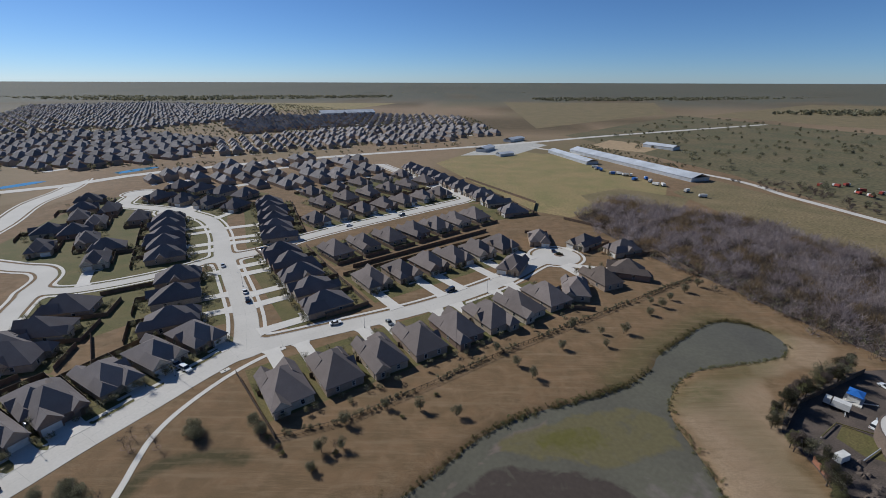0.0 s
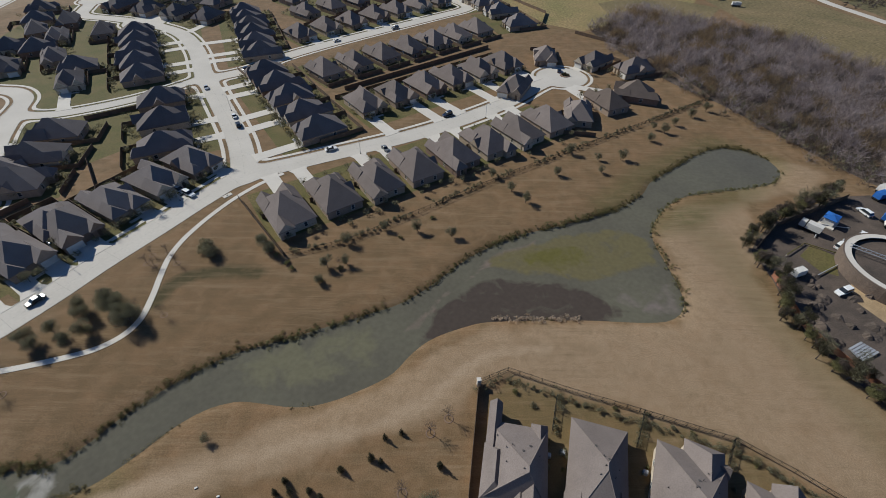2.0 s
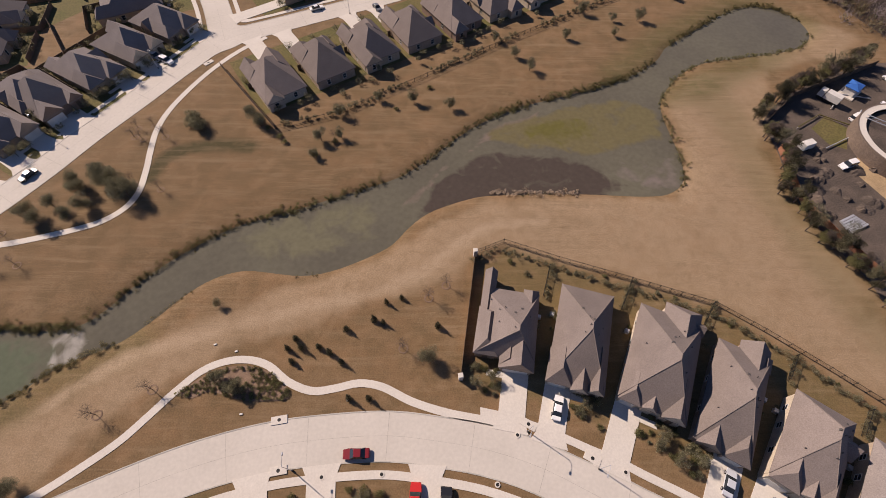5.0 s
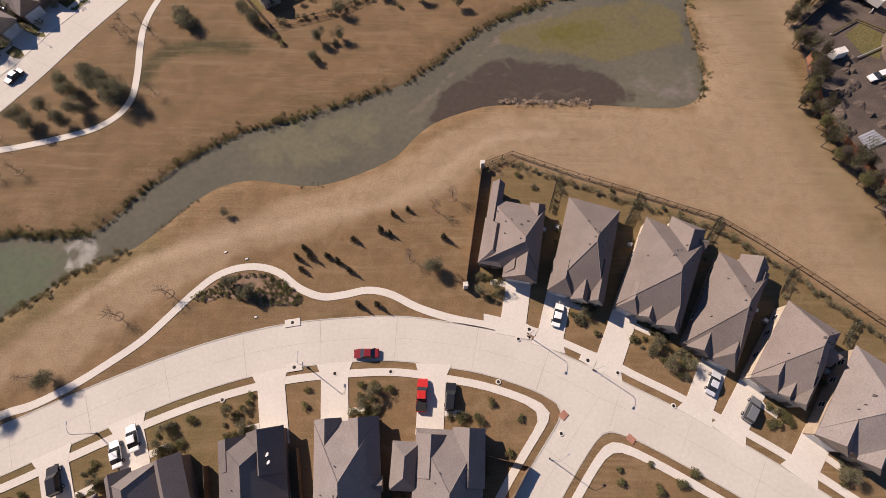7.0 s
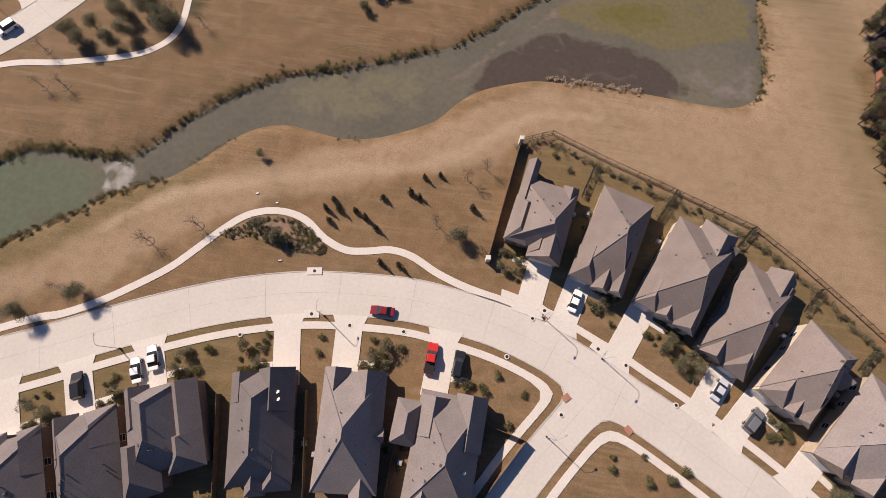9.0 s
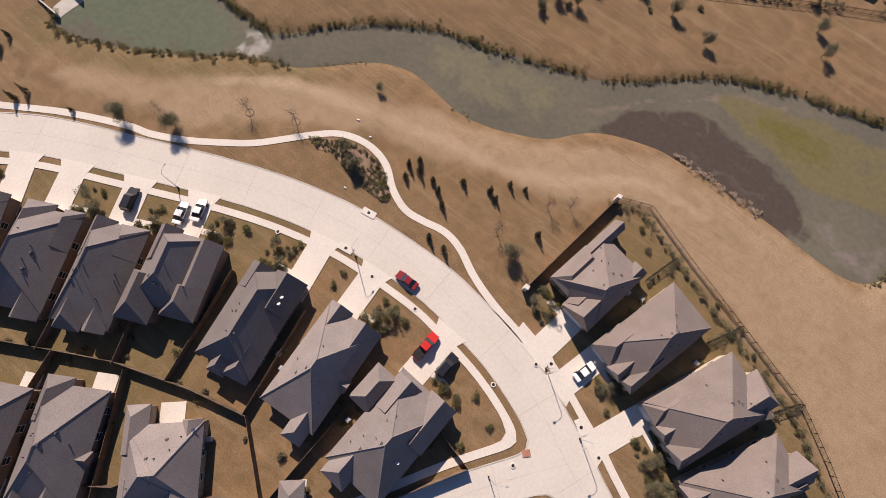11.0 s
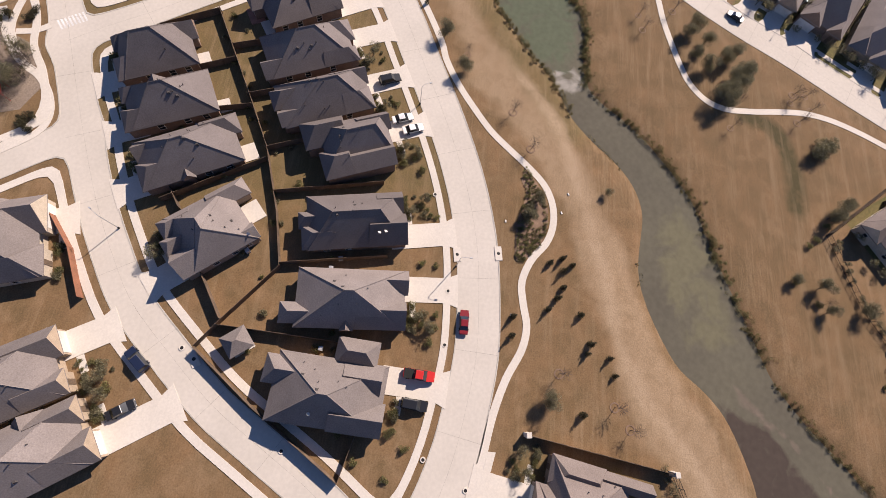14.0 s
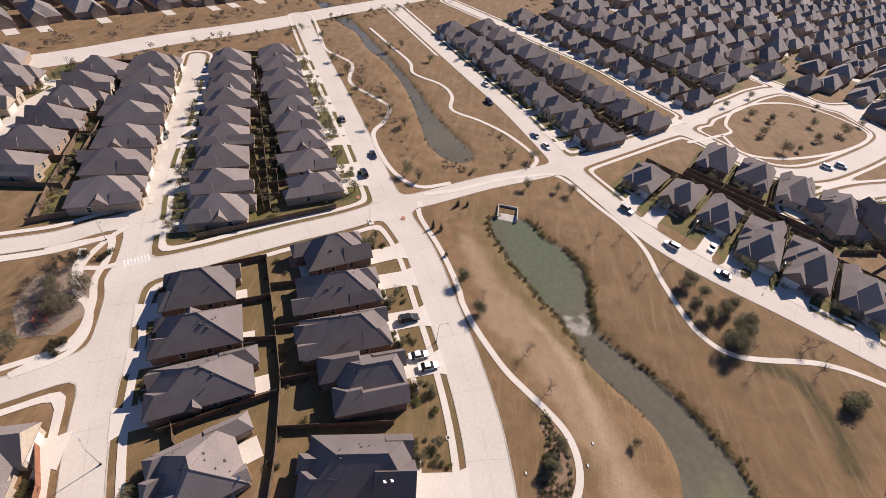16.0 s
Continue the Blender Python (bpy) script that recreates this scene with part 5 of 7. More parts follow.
NTREES = [(3.6, 99.5), (18.1, 131.5), (24.2, 122.9), (41.5, 132.8), (58.5, 143.3), (57.6, 134.4), (67.1, 143.4), (82.8, 157.7), (87.4, 167.4), (91, 164.4), (97.1, 171), (107.3, 178), (116, 183.6), (-6.7, 102), (-17.1, 102.4), (-27.3, 96.2), (-31, 86.2), (-25.7, 87.3), (-32.1, 80.5), (48.7, 147.4), (28.1, 116.5)]
plant([make_oak(q + 20, 4.0, 1.8, 360) for q in range(4)], NTREES, rg, "young evergreen tree on the pond bank", "tree", "pond bank trees", 0.75, 1.2)
SHRUBS = [(-52.3, 97.2), (-49.3, 93.9), (-46.3, 90.7), (-42.7, 87.5), (-40.8, 85.5), (-27.3, 85.6), (-31.9, 80.9), (-11.6, 98.6), (-22.3, 111.7), (-17.6, 104.9), (-2.3, 108.2), (-20.2, 116.9), (-13.9, 3.4), (-12.5, -0.5), (-8.6, 2.5), (-33.9, 1.1), (-38.2, -1), (-35.8, -2.4), (-43.9, -3), (-49.2, -5.9), (26.2, 17.4), (30.8, 13.6), (40, 12.7), (43.1, 8.5), (47.3, 10.6), (64, -1.7), (68.2, -3.1), (8.9, -11.3), (13, -7.6), (-23.7, 2.2), (-23.8, -0.7), (15.2, -2), (32.1, -10), (37.7, -9.1), (38.5, -13.2), (42.5, -12), (32.1, -11.9), (45, -10.4), (10, 0.5), (7.7, -2.4)]
plant([make_shrub(q, 1.1) for q in range(4)], SHRUBS, rg, "rounded garden shrub with olive green leaves", "shrub", "garden shrubs", 0.6, 1.2)
P2TREES = [(-224.3, -92.6), (-200.1, -78.4), (-191, -68.7), (-226.1, -58), (-232.6, -53.7), (-221.2, -36.7), (-146.4, -46.8), (-176, -48), (-173.8, -59.5), (-122.7, -26.4), (-120.8, -22.2), (-141.8, 7.1), (-146.7, 15.3), (-153.6, -34.3), (-162.5, -42.1), (-179.9, -58.9), (-127.9, 13.6), (-129.8, 29.2), (-129.8, 24.3)]
plant([make_oak(q + 30, 4.6, 2.0, 260) for q in range(3)], P2TREES, rg, "dark evergreen tree beside the canal path", "tree", "canal trees", 0.7, 1.2)
ISLTREES = [(-226.5, 133), (-225.3, 122.9), (-229.4, 155.1), (-212.8, 149.1), (-207.8, 122.1), (-194.3, 127.1), (-198.2, 135), (-226, 168.8), (-241.3, 185), (-224.7, 99.1), (-233.8, 113), (-252.4, 132.3), (-253.6, 167.4)]
plant([make_oak(q + 40, 5.2, 2.5, 300) for q in range(3)], ISLTREES, rg, "evergreen oak in the small round park", "tree", "park oaks", 0.7, 1.3)
LEFTTREES = [(-52.8, -91), (-55.2, -86.4), (-38, -88), (-48.5, -86.5)]
LEFTBARE = [(-50, -92), (-56.5, -90), (-52.5, -83.5), (-57, -95), (-46, -90), (-50.5, -88.4), (-54.5, -92.8)]
plant([make_bare(q + 15, 5.5, 3.0) for q in range(2)], LEFTBARE, rg, "spreading leafless tree on bare earth", "tree", "leafless park trees", 0.85, 1.15)
plant([make_oak(q + 50, 4.6, 2.3, 360) for q in range(2)], LEFTTREES, rg, "broad dusty evergreen oak on bare soil", "tree", "park oaks", 0.8, 1.3)
belt = []
for line in ([(89.2, 95), (96.4, 101.8), (106, 107.8), (118.5, 114), (131.6, 121)], [(89.5, 90), (89.8, 81), (88.4, 74), (86.4, 66.5), (86.8, 60), (90, 55.7), (93.3, 49), (95.8, 43), (99, 34)]):
    for x, y in curve_points(line, 1.35):
        if rg.random() < 0.9:
            belt.append((x + rg.uniform(-1.8, 2.0), y + rg.uniform(-1.5, 1.5)))
plant([make_oak(q + 60, 5.4 + 0.7 * (q % 3), 1.7 + 0.25 * (q % 2), 380, (M_CONIFER, M_OAK, M_CONIFER, M_SHRUB, M_TWIG)[q]) for q in range(5)], belt, rg, "dense dark evergreen tree along the works fence", "tree", "works hedge", 0.7, 1.4)
front = []
for x, y, a, w, l, r, b, fl, var in HOUSES:
    m = pose(x, y, 0, 0, 0, a)
    for q in range(9):
        v3 = m @ Vector((-fl * w * rg.uniform(0.05, 0.55), -l / 2 - rg.uniform(0.4, 1.4), 0))
        front.append((v3.x, v3.y))
    for q in range(4):
        v3 = m @ Vector((-fl * w * rg.uniform(0.0, 0.5), -l / 2 - rg.uniform(2.6, 6.0), 0))
        front.append((v3.x, v3.y))
    for q in range(4):
        v3 = m @ Vector((rg.choice((-1, 1)) * (w / 2 + rg.uniform(0.5, 1.0)) if q < 2 else rg.uniform(-w / 2, w / 2), rg.uniform(0, l / 2) if q < 2 else l / 2 + rg.uniform(4.5, 7.5), 0))
        front.append((v3.x, v3.y))
front = [p for p in front if min(math.hypot(p[0] - cx, p[1] - cy) for cx, cy in ((-2.6, 1.6), (2.6, 1.4), (23.4, 16.9), (51.3, 4.6), (57.3, 0.1), (-53.2, -6.4), (-55.4, -9.0), (-64.6, -13.2), (8.8, -46.9))) > 3.2 and net_at(*p) > 3.2]
plant([make_shrub(q + 10, 0.85, M_OAK if q % 2 else None, 130) for q in range(4)], front, rg, "low clipped shrub before a house front", "shrub", "front garden shrubs", 0.6, 1.5)
PARKED = ((-2.6, 1.6), (2.6, 1.4), (23.4, 16.9), (51.3, 4.6), (57.3, 0.1), (-53.2, -6.4), (-55.4, -9.0), (-64.6, -13.2), (8.8, -46.9))
yard = []
for x, y, a, w, l, r, b, fl, var in HOUSES:
    m = pose(x, y, 0, 0, 0, a)
    for q in range(2):
        v3 = m @ Vector((-fl * w * rg.uniform(0.12, 0.5), -l / 2 - 2.2 - q * rg.uniform(1.6, 2.8), 0))
        if net_at(v3.x, v3.y) > 3.6 and min(math.hypot(v3.x - cx, v3.y - cy) for cx, cy in PARKED) > 4.2:
            yard.append((v3.x, v3.y))
plant([make_oak(q + 95, 3.3, 1.35, 200) for q in range(4)], yard, rg, "small grey green tree in a front garden", "tree", "front garden trees", 0.8, 1.25)
street = []
for x0, y0, x1, y1, n, a, r in ROWS_OF_HOUSES:
    for q in range(n):
        t = q / max(n - 1, 1)
        m = pose(x0 + (x1 - x0) * t, y0 + (y1 - y0) * t, 0, 0, 0, a)
        for off, d in ((-4, 12.5), (1.5, 10.2), (-2, 10), (-5, 10), (4.5, 10.4), (6.5, 6), (-6.6, 2), (-5.5, -13), (5.5, -14.2), (0, -14.6), (-2.5, -12.5), (3.2, -11.8)):
            v3 = m @ Vector((off + rg.uniform(-1, 1), -d + rg.uniform(-0.5, 0.5), 0))
            if net_at(v3.x, v3.y) > 3.2 and rg.random() < 0.62:
                street.append((v3.x, v3.y))


kerb_trees = []
for x, y, a, w in LOTS_AT:
    if math.hypot(x, y) < 265:
        for off, d in ((-w * 0.3, 11.2), (w * 0.45, 11.6)):
            v3 = pose(x, y, 0, 0, 0, a) @ Vector((off + rg.uniform(-0.8, 0.8), -d, 0))
            if net_at(v3.x, v3.y) > 0.8 and rg.random() < 0.7:
                kerb_trees.append((v3.x, v3.y))
plant([make_oak(q + 110, 4.4, 1.7, 150) for q in range(3)], kerb_trees, rg, "small dark street tree before a house", "tree", "street trees", 0.7, 1.3)


def scatter(name, label, category, places, rng, n, size, mat, height, width):
    """Countless plants as one mesh of leaf clumps."""
    vs, fs, k = [], [], 0
    for x, y in places:
        z = land(x, y)
        h, w = height * rng.uniform(0.6, 1.3), width * rng.uniform(0.6, 1.3)
        q, f = leaf_cloud(rng, [(x, y, z + h * 0.45, w * 0.6), (x + rng.normal(0, w * 0.4), y + rng.normal(0, w * 0.4), z + h * 0.6, w * 0.45)], n, size)
        q[:, 2] = np.maximum(q[:, 2], z - 0.05)
        vs.append(q)
        fs.append(f + k)
        k += len(q)
    ob = new(name, mesh_of(name, np.vstack(vs), np.vstack(fs).tolist(), mat))
    return tagged(ob, label, category, kind="stuff")


nr = np.random.default_rng(5)
garden = []
for x, y, a, w in LOTS_AT:
    if x < -85 and y > 80:
        for q in range(4):
            v3 = pose(x, y, 0, 0, 0, a) @ Vector((nr.uniform(-w * 0.75, w * 0.75), nr.choice((-1, 1)) * nr.uniform(10.5, 14.5), 0))
            if net_at(v3.x, v3.y) > 3.0:
                garden.append((v3.x, v3.y))
scatter("garden_trees", "dark evergreen trees in gardens round the courts", "trees", garden, nr, 260, 0.14, M_OAK, 4.0, 2.2)
scatter("garden_shrubs", "dark shrubs and small trees before distant houses", "shrubs", street, nr, 170, 0.16, M_OAK, 2.7, 1.7)
north = curve_points(BANK_N, 0.8)
keep = [(x + nr.normal(0, 0.35), y + nr.normal(0, 0.35)) for x, y in north if noise.noise((x * 0.12, y * 0.12, 1)) > -0.12]
scatter("bank_sedge", "low olive brown sedge along the pond bank", "sedge", keep + [(x + nr.normal(0, 0.6), y + nr.normal(0.3, 0.6)) for x, y in keep], nr, 120, 0.075, M_SEDGE, 0.75, 0.85)
dense = [(x + nr.normal(0, 0.5), y + nr.normal(0, 0.5)) for x, y in north if noise.noise((x * 0.07, y * 0.07, 4)) > 0.12]
scatter("bank_shrubs", "dark rounded shrubs at the water's edge", "shrubs", dense, nr, 170, 0.085, M_SHRUB, 1.3, 1.1)
south = curve_points(BANK_S, 0.9)
keep = [(x + nr.normal(0, 0.35), y + nr.normal(0, 0.35)) for x, y in south if noise.noise((x * 0.1, y * 0.1, 9)) > 0.08 or x > 60 or x < -66]
scatter("bank_sedge", "sparse brown sedge along the pond bank", "sedge", keep, nr, 40, 0.08, M_SEDGE, 0.6, 0.65)
lush = [(x + nr.normal(0, 0.6), y + nr.normal(0.2, 0.6)) for x, y in north if x < -50 or noise.noise((x * 0.1, y * 0.1, 6)) > 0.0]
scatter("bank_shrubs", "lush olive brown growth along the water's edge", "shrubs", lush, nr, 120, 0.085, M_SEDGE, 1.1, 1.0)
lush = [(x + nr.normal(0, 0.5), y + nr.normal(-0.2, 0.5)) for x, y in south if x < -64 and noise.noise((x * 0.2, y * 0.2, 6)) > -0.3]
scatter("bank_shrubs", "lush olive brown growth along the water's edge", "shrubs", lush, nr, 240, 0.085, M_SEDGE, 1.2, 1.1)
lush = [(x + nr.normal(0, 0.5), y + nr.normal(0, 0.5)) for x, y in south if x > 62 and noise.noise((x * 0.15, y * 0.15, 3)) > -0.25]
scatter("bank_shrubs", "olive brown shrubs at the pond's eastern bank", "shrubs", lush, nr, 130, 0.085, M_SHRUB, 1.2, 1.0)
reeds = [(x, y + nr.normal(0.4, 0.6)) for x in np.arange(14, 36, 0.35) for y in (68.9,) if noise.noise((x * 0.35, 0, 2)) > -0.35]
scatter("dry_reeds", "pale dry reeds at the water's edge", "reeds", reeds, nr, 110, 0.085, M_REED, 1.0, 0.85)
canal = curve_points(list(map(tuple, POND2[::6])), 2.0)
scatter("bank_sedge", "olive sedge along the canal bank", "sedge", [(x + nr.normal(0, 0.6), y + nr.normal(0, 0.6)) for x, y in canal if noise.noise((x * 0.1, y * 0.1, 5)) > -0.1], nr, 12, 0.22, M_SEDGE, 0.8, 0.9)
WOOD = np.array([(92, 292), (134, 344), (173, 303), (205, 290), (231, 214), (300, 120), (330, 0), (250, -60), (190, 30), (160, 96), (153, 124), (146, 138), (126, 191), (113, 214), (98, 262)])
def brush(name, label, places, rng, n, height, width, mat, thick):
    """Leafless thickets: upright forking twigs as one mesh."""
    p = np.repeat(np.array(places), n, 0)
    k = len(p)
    tall = np.repeat(height * rng.uniform(0.55, 1.25, len(places)), n)
    a, r = rng.uniform(0, math.tau, k), width * np.sqrt(rng.uniform(0, 1, k))
    z0 = tall * rng.uniform(0.0, 0.6, k)
    base = np.stack([p[:, 0] + np.cos(a) * r, p[:, 1] + np.sin(a) * r, z0], 1)
    up = np.stack([np.cos(a) * rng.uniform(-0.6, 1.2, k), np.sin(a) * rng.uniform(-0.6, 1.2, k), rng.uniform(0.3, 1.0, k)], 1) * (tall * rng.uniform(0.22, 0.45, k))[:, None]
    side_ = np.cross(up, rng.normal(size=(k, 3)))
    side_ *= (thick * rng.uniform(0.5, 1.4, k) / np.linalg.norm(side_, axis=1))[:, None]
    q = np.stack([base - side_, base + side_, base + up + side_ * 0.5, base + up - side_ * 0.5], 1).reshape(-1, 3)
    return tagged(new(name, mesh_of(name, q, np.arange(4 * k).reshape(k, 4).tolist(), mat)), label, "woodland", kind="stuff")


wx, wy = nr.uniform(90, 330, 14000), nr.uniform(-60, 345, 14000)
ok = inside(wx + nr.normal(0, 3.0, len(wx)), wy + nr.normal(0, 3.0, len(wx)), WOOD)
hue = np.array([0.6 * noise.noise((x * 0.03, y * 0.03, 8)) + 0.9 * noise.noise((x * 0.13, y * 0.13, 5)) for x, y in zip(wx, wy)])
M_PURPLE = material("purple_grey_twigs", (0.38, 0.315, 0.295), 0.95, 0.2, 0.1, (0.28, 0.225, 0.21), spread=0.4, island=True)
M_RUSTY = material("rusty_twigs", (0.30, 0.205, 0.115), 0.95, 0.2, 0.1, (0.17, 0.125, 0.075), spread=0.4, island=True)
for m in (M_PURPLE, M_RUSTY):
    leafy(m)
for mat, sel in ((M_PURPLE, hue < 0.0), (M_BRUSH, (hue >= 0.0) & (hue < 0.22)), (M_RUSTY, hue >= 0.22)):
    if (ok & sel).any():
        brush("winter_wood", "dense leafless grey brown winter woodland", list(zip(wx[ok & sel], wy[ok & sel])), nr, 60, {M_PURPLE: 7.5, M_BRUSH: 4.5, M_RUSTY: 6.0}[mat], 2.2, mat, 0.06)
scatter("winter_wood", "low dark undergrowth below the leafless trees", "woodland", list(zip(wx[ok], wy[ok]))[::2], nr, 26, 0.22, M_BRUSH, 3.0, 2.4)
ok2 = ok & (line_distance(wx, wy, np.array([(113, 214), (126, 191), (146, 138), (153, 124), (160, 96)])) < 9)
scatter("wood_edge", "dark green undergrowth at the woodland edge", "woodland", [(x + 1, y + 1) for x, y in zip(wx[ok2], wy[ok2])], nr, 30, 0.35, M_OAK, 3.5, 2.0)
hedge = [(x + nr.normal(0, 0.5), y + nr.normal(0, 0.5)) for x, y in curve_points([(-43, 91.6), (-27.2, 97.6), (-16, 105.6), (-5.0, 113), (24.2, 133.6), (63.3, 158.6), (122.6, 195.7)], 1.3) if noise.noise((x * 0.12, y * 0.12, 3)) > -0.25]
scatter("fence_shrubs", "dark shrubs growing along the back fence", "shrubs", hedge, nr, 230, 0.1, M_OAK, 1.7, 1.0)
inner = [(x - 0.9 + nr.normal(0, 0.3), y - 1.1 + nr.normal(0, 0.3)) for x, y in curve_points([(10, 50.2), (16, 52.6), (28, 48.2), (42.5, 43), (59.5, 37), (68, 31), (77.7, 23), (88, 14)], 0.9) if noise.noise((x * 0.15, y * 0.15, 7)) > -0.3]
for line in ([(25.7, 47.3), (23.3, 39.6)], [(43.4, 44.2), (39.3, 36.6)], [(59.3, 38.3), (55.5, 33)], [(72.3, 27.1), (68.7, 22.2)], [(81.8, 16.7), (78.1, 12.3)]):
    inner += [(x + nr.normal(0.5, 0.3), y + nr.normal(0, 0.3)) for x, y in curve_points(line, 0.8) if nr.random() < 0.75]
scatter("fence_shrubs", "dark low shrubs inside the iron fence", "shrubs", inner, nr, 230, 0.075, M_OAK, 1.4, 1.05)

# the planted bed inside the path's bend
BED = curve_points([(-49, 19.2), (-43.2, 23.3), (-37.8, 24.7), (-32, 23.6), (-28.2, 20.8), (-27.3, 18.4), (-35.3, 18), (-42.5, 19.7), (-45.5, 18.4), (-49, 19.2)], 1.0)[:-1]
s = Shape()
s.solid([(x, y, 0.0) for x, y in BED], [(x, y, 0.06) for x, y in BED])
bed = tagged(new("flower_bed", s.mesh("flower_bed", M_MULCH)), "mulched planting bed inside the path's bend", "flower bed", kind="structure")
bx, by = nr.uniform(-49, -27, 700), nr.uniform(17.5, 25, 700)
ok = inside(bx, by, BED) & (np.hypot((bx + 38) / 4, (by - 22.5) / 1.5) > 0.8)
scatter("bedding_shrubs", "small dark bedding shrubs in mulch", "shrubs", list(zip(bx[ok], by[ok]))[:300], nr, 110, 0.06, M_SHRUB, 0.6, 0.5)
plant([make_oak(70, 3.2, 1.5)], [(-38.5, 20.6), (-36.5, 20.2), (-41, 21.8)], rg, "small dark evergreen tree in the bed", "tree", "park oaks")


# ---- vehicles ----
M_TYRE = material("tyre_rubber", (0.02, 0.02, 0.02), 0.9, 0.1)
M_RIM = material("alloy_rim", (0.5, 0.5, 0.52), 0.35, 0.03, metal=0.8)
M_RED_LAMP = material("red_lamp", (0.35, 0.02, 0.015), 0.3, 0.02)
PAINTS = {k: material("paint_" + k, c, 0.28, 0.02, 1.0, c, spec=0.6) for k, c in
          {"white": (0.78, 0.78, 0.76), "black": (0.018, 0.019, 0.022), "navy": (0.014, 0.022, 0.05), "maroon": (0.20, 0.015, 0.02), "red": (0.55, 0.03, 0.025), "silver": (0.50, 0.52, 0.55), "grey": (0.14, 0.15, 0.16)}.items()}


def make_car(kind, paint):
    """A parked car, its nose to +x."""
    L, W, H = {"sedan": (4.7, 1.82, 1.45), "suv": (4.9, 1.95, 1.78), "pickup": (5.8, 2.0, 1.9)}[kind]
    car = new("car")
    h, belt = L / 2, H * 0.56
    m = PAINTS[paint]
    s = Shape()
    prof = [(-h, 0.35), (-h, belt * 0.92), (-h + 0.15, belt), (h - 1.35, belt), (h - 0.2, belt * 0.86), (h, belt * 0.6), (h, 0.35)]
    s.solid([(x, -W / 2 + (0.12 if abs(x) > h - 0.3 else 0.0), z) for x, z in prof], [(x, W / 2 - (0.12 if abs(x) > h - 0.3 else 0.0), z) for x, z in prof])
    part("body", s, m, car)
    a, b = {"sedan": (-h + 0.75, h - 1.25), "suv": (-h + 0.12, h - 1.35), "pickup": (-h + 2.0, h - 1.5)}[kind]
    ra, rb = a + (0.75 if kind == "sedan" else 0.25), b - 0.75
    g, t = Shape(), Shape()
    y0, y1 = W / 2 - 0.06, W / 2 - 0.26
    g.solid([(a, -y0, belt + 0.003), (b, -y0, belt + 0.003), (b, y0, belt + 0.003), (a, y0, belt + 0.003)], [(ra, -y1, H - 0.05), (rb, -y1, H - 0.05), (rb, y1, H - 0.05), (ra, y1, H - 0.05)])
    part("window_glass", g, M_GLASS, car)
    t.solid([(ra - 0.06, -y1 - 0.03, H - 0.048), (rb + 0.06, -y1 - 0.03, H - 0.048), (rb + 0.06, y1 + 0.03, H - 0.048), (ra - 0.06, y1 + 0.03, H - 0.048)],
            [(ra, -y1 + 0.05, H), (rb, -y1 + 0.05, H), (rb, y1 - 0.05, H), (ra, y1 - 0.05, H)])
    part("car_roof", t, m, car)
    if kind == "pickup":
        s = Shape()
        s.box(-h + 0.12, -W / 2 + 0.12, belt + 0.004, -h + 1.9, W / 2 - 0.12, belt + 0.03)
        part("truck_bed", s, M_TYRE, car, "dark lined truck bed")
    for sx in (-1, 1):
        for sy in (-1, 1):
            s, q = Shape(), Shape()
            x0 = sx * (h - 0.95)
            s.tube([(x0, sy * (W / 2 - 0.2), 0.34), (x0, sy * (W / 2 + 0.01), 0.34)], 0.34, 0.34, 12)
            q.tube([(x0, sy * (W / 2 + 0.012), 0.34), (x0, sy * (W / 2 + 0.03), 0.34)], 0.2, 0.18, 10)
            tyre = part("wheel", s, M_TYRE, car)
            part("rim", q, M_RIM, tyre)
        for sy in (-1, 1):
            s = Shape()
            s.box(sx * (h + 0.012) - 0.01, sy * (W / 2 - 0.4) - 0.16, belt * 0.62, sx * (h + 0.012) + 0.01, sy * (W / 2 - 0.4) + 0.16, belt * 0.8)
            part("headlight" if sx > 0 else "tail_light", s, M_TRIM if sx > 0 else M_RED_LAMP, car)
    return car


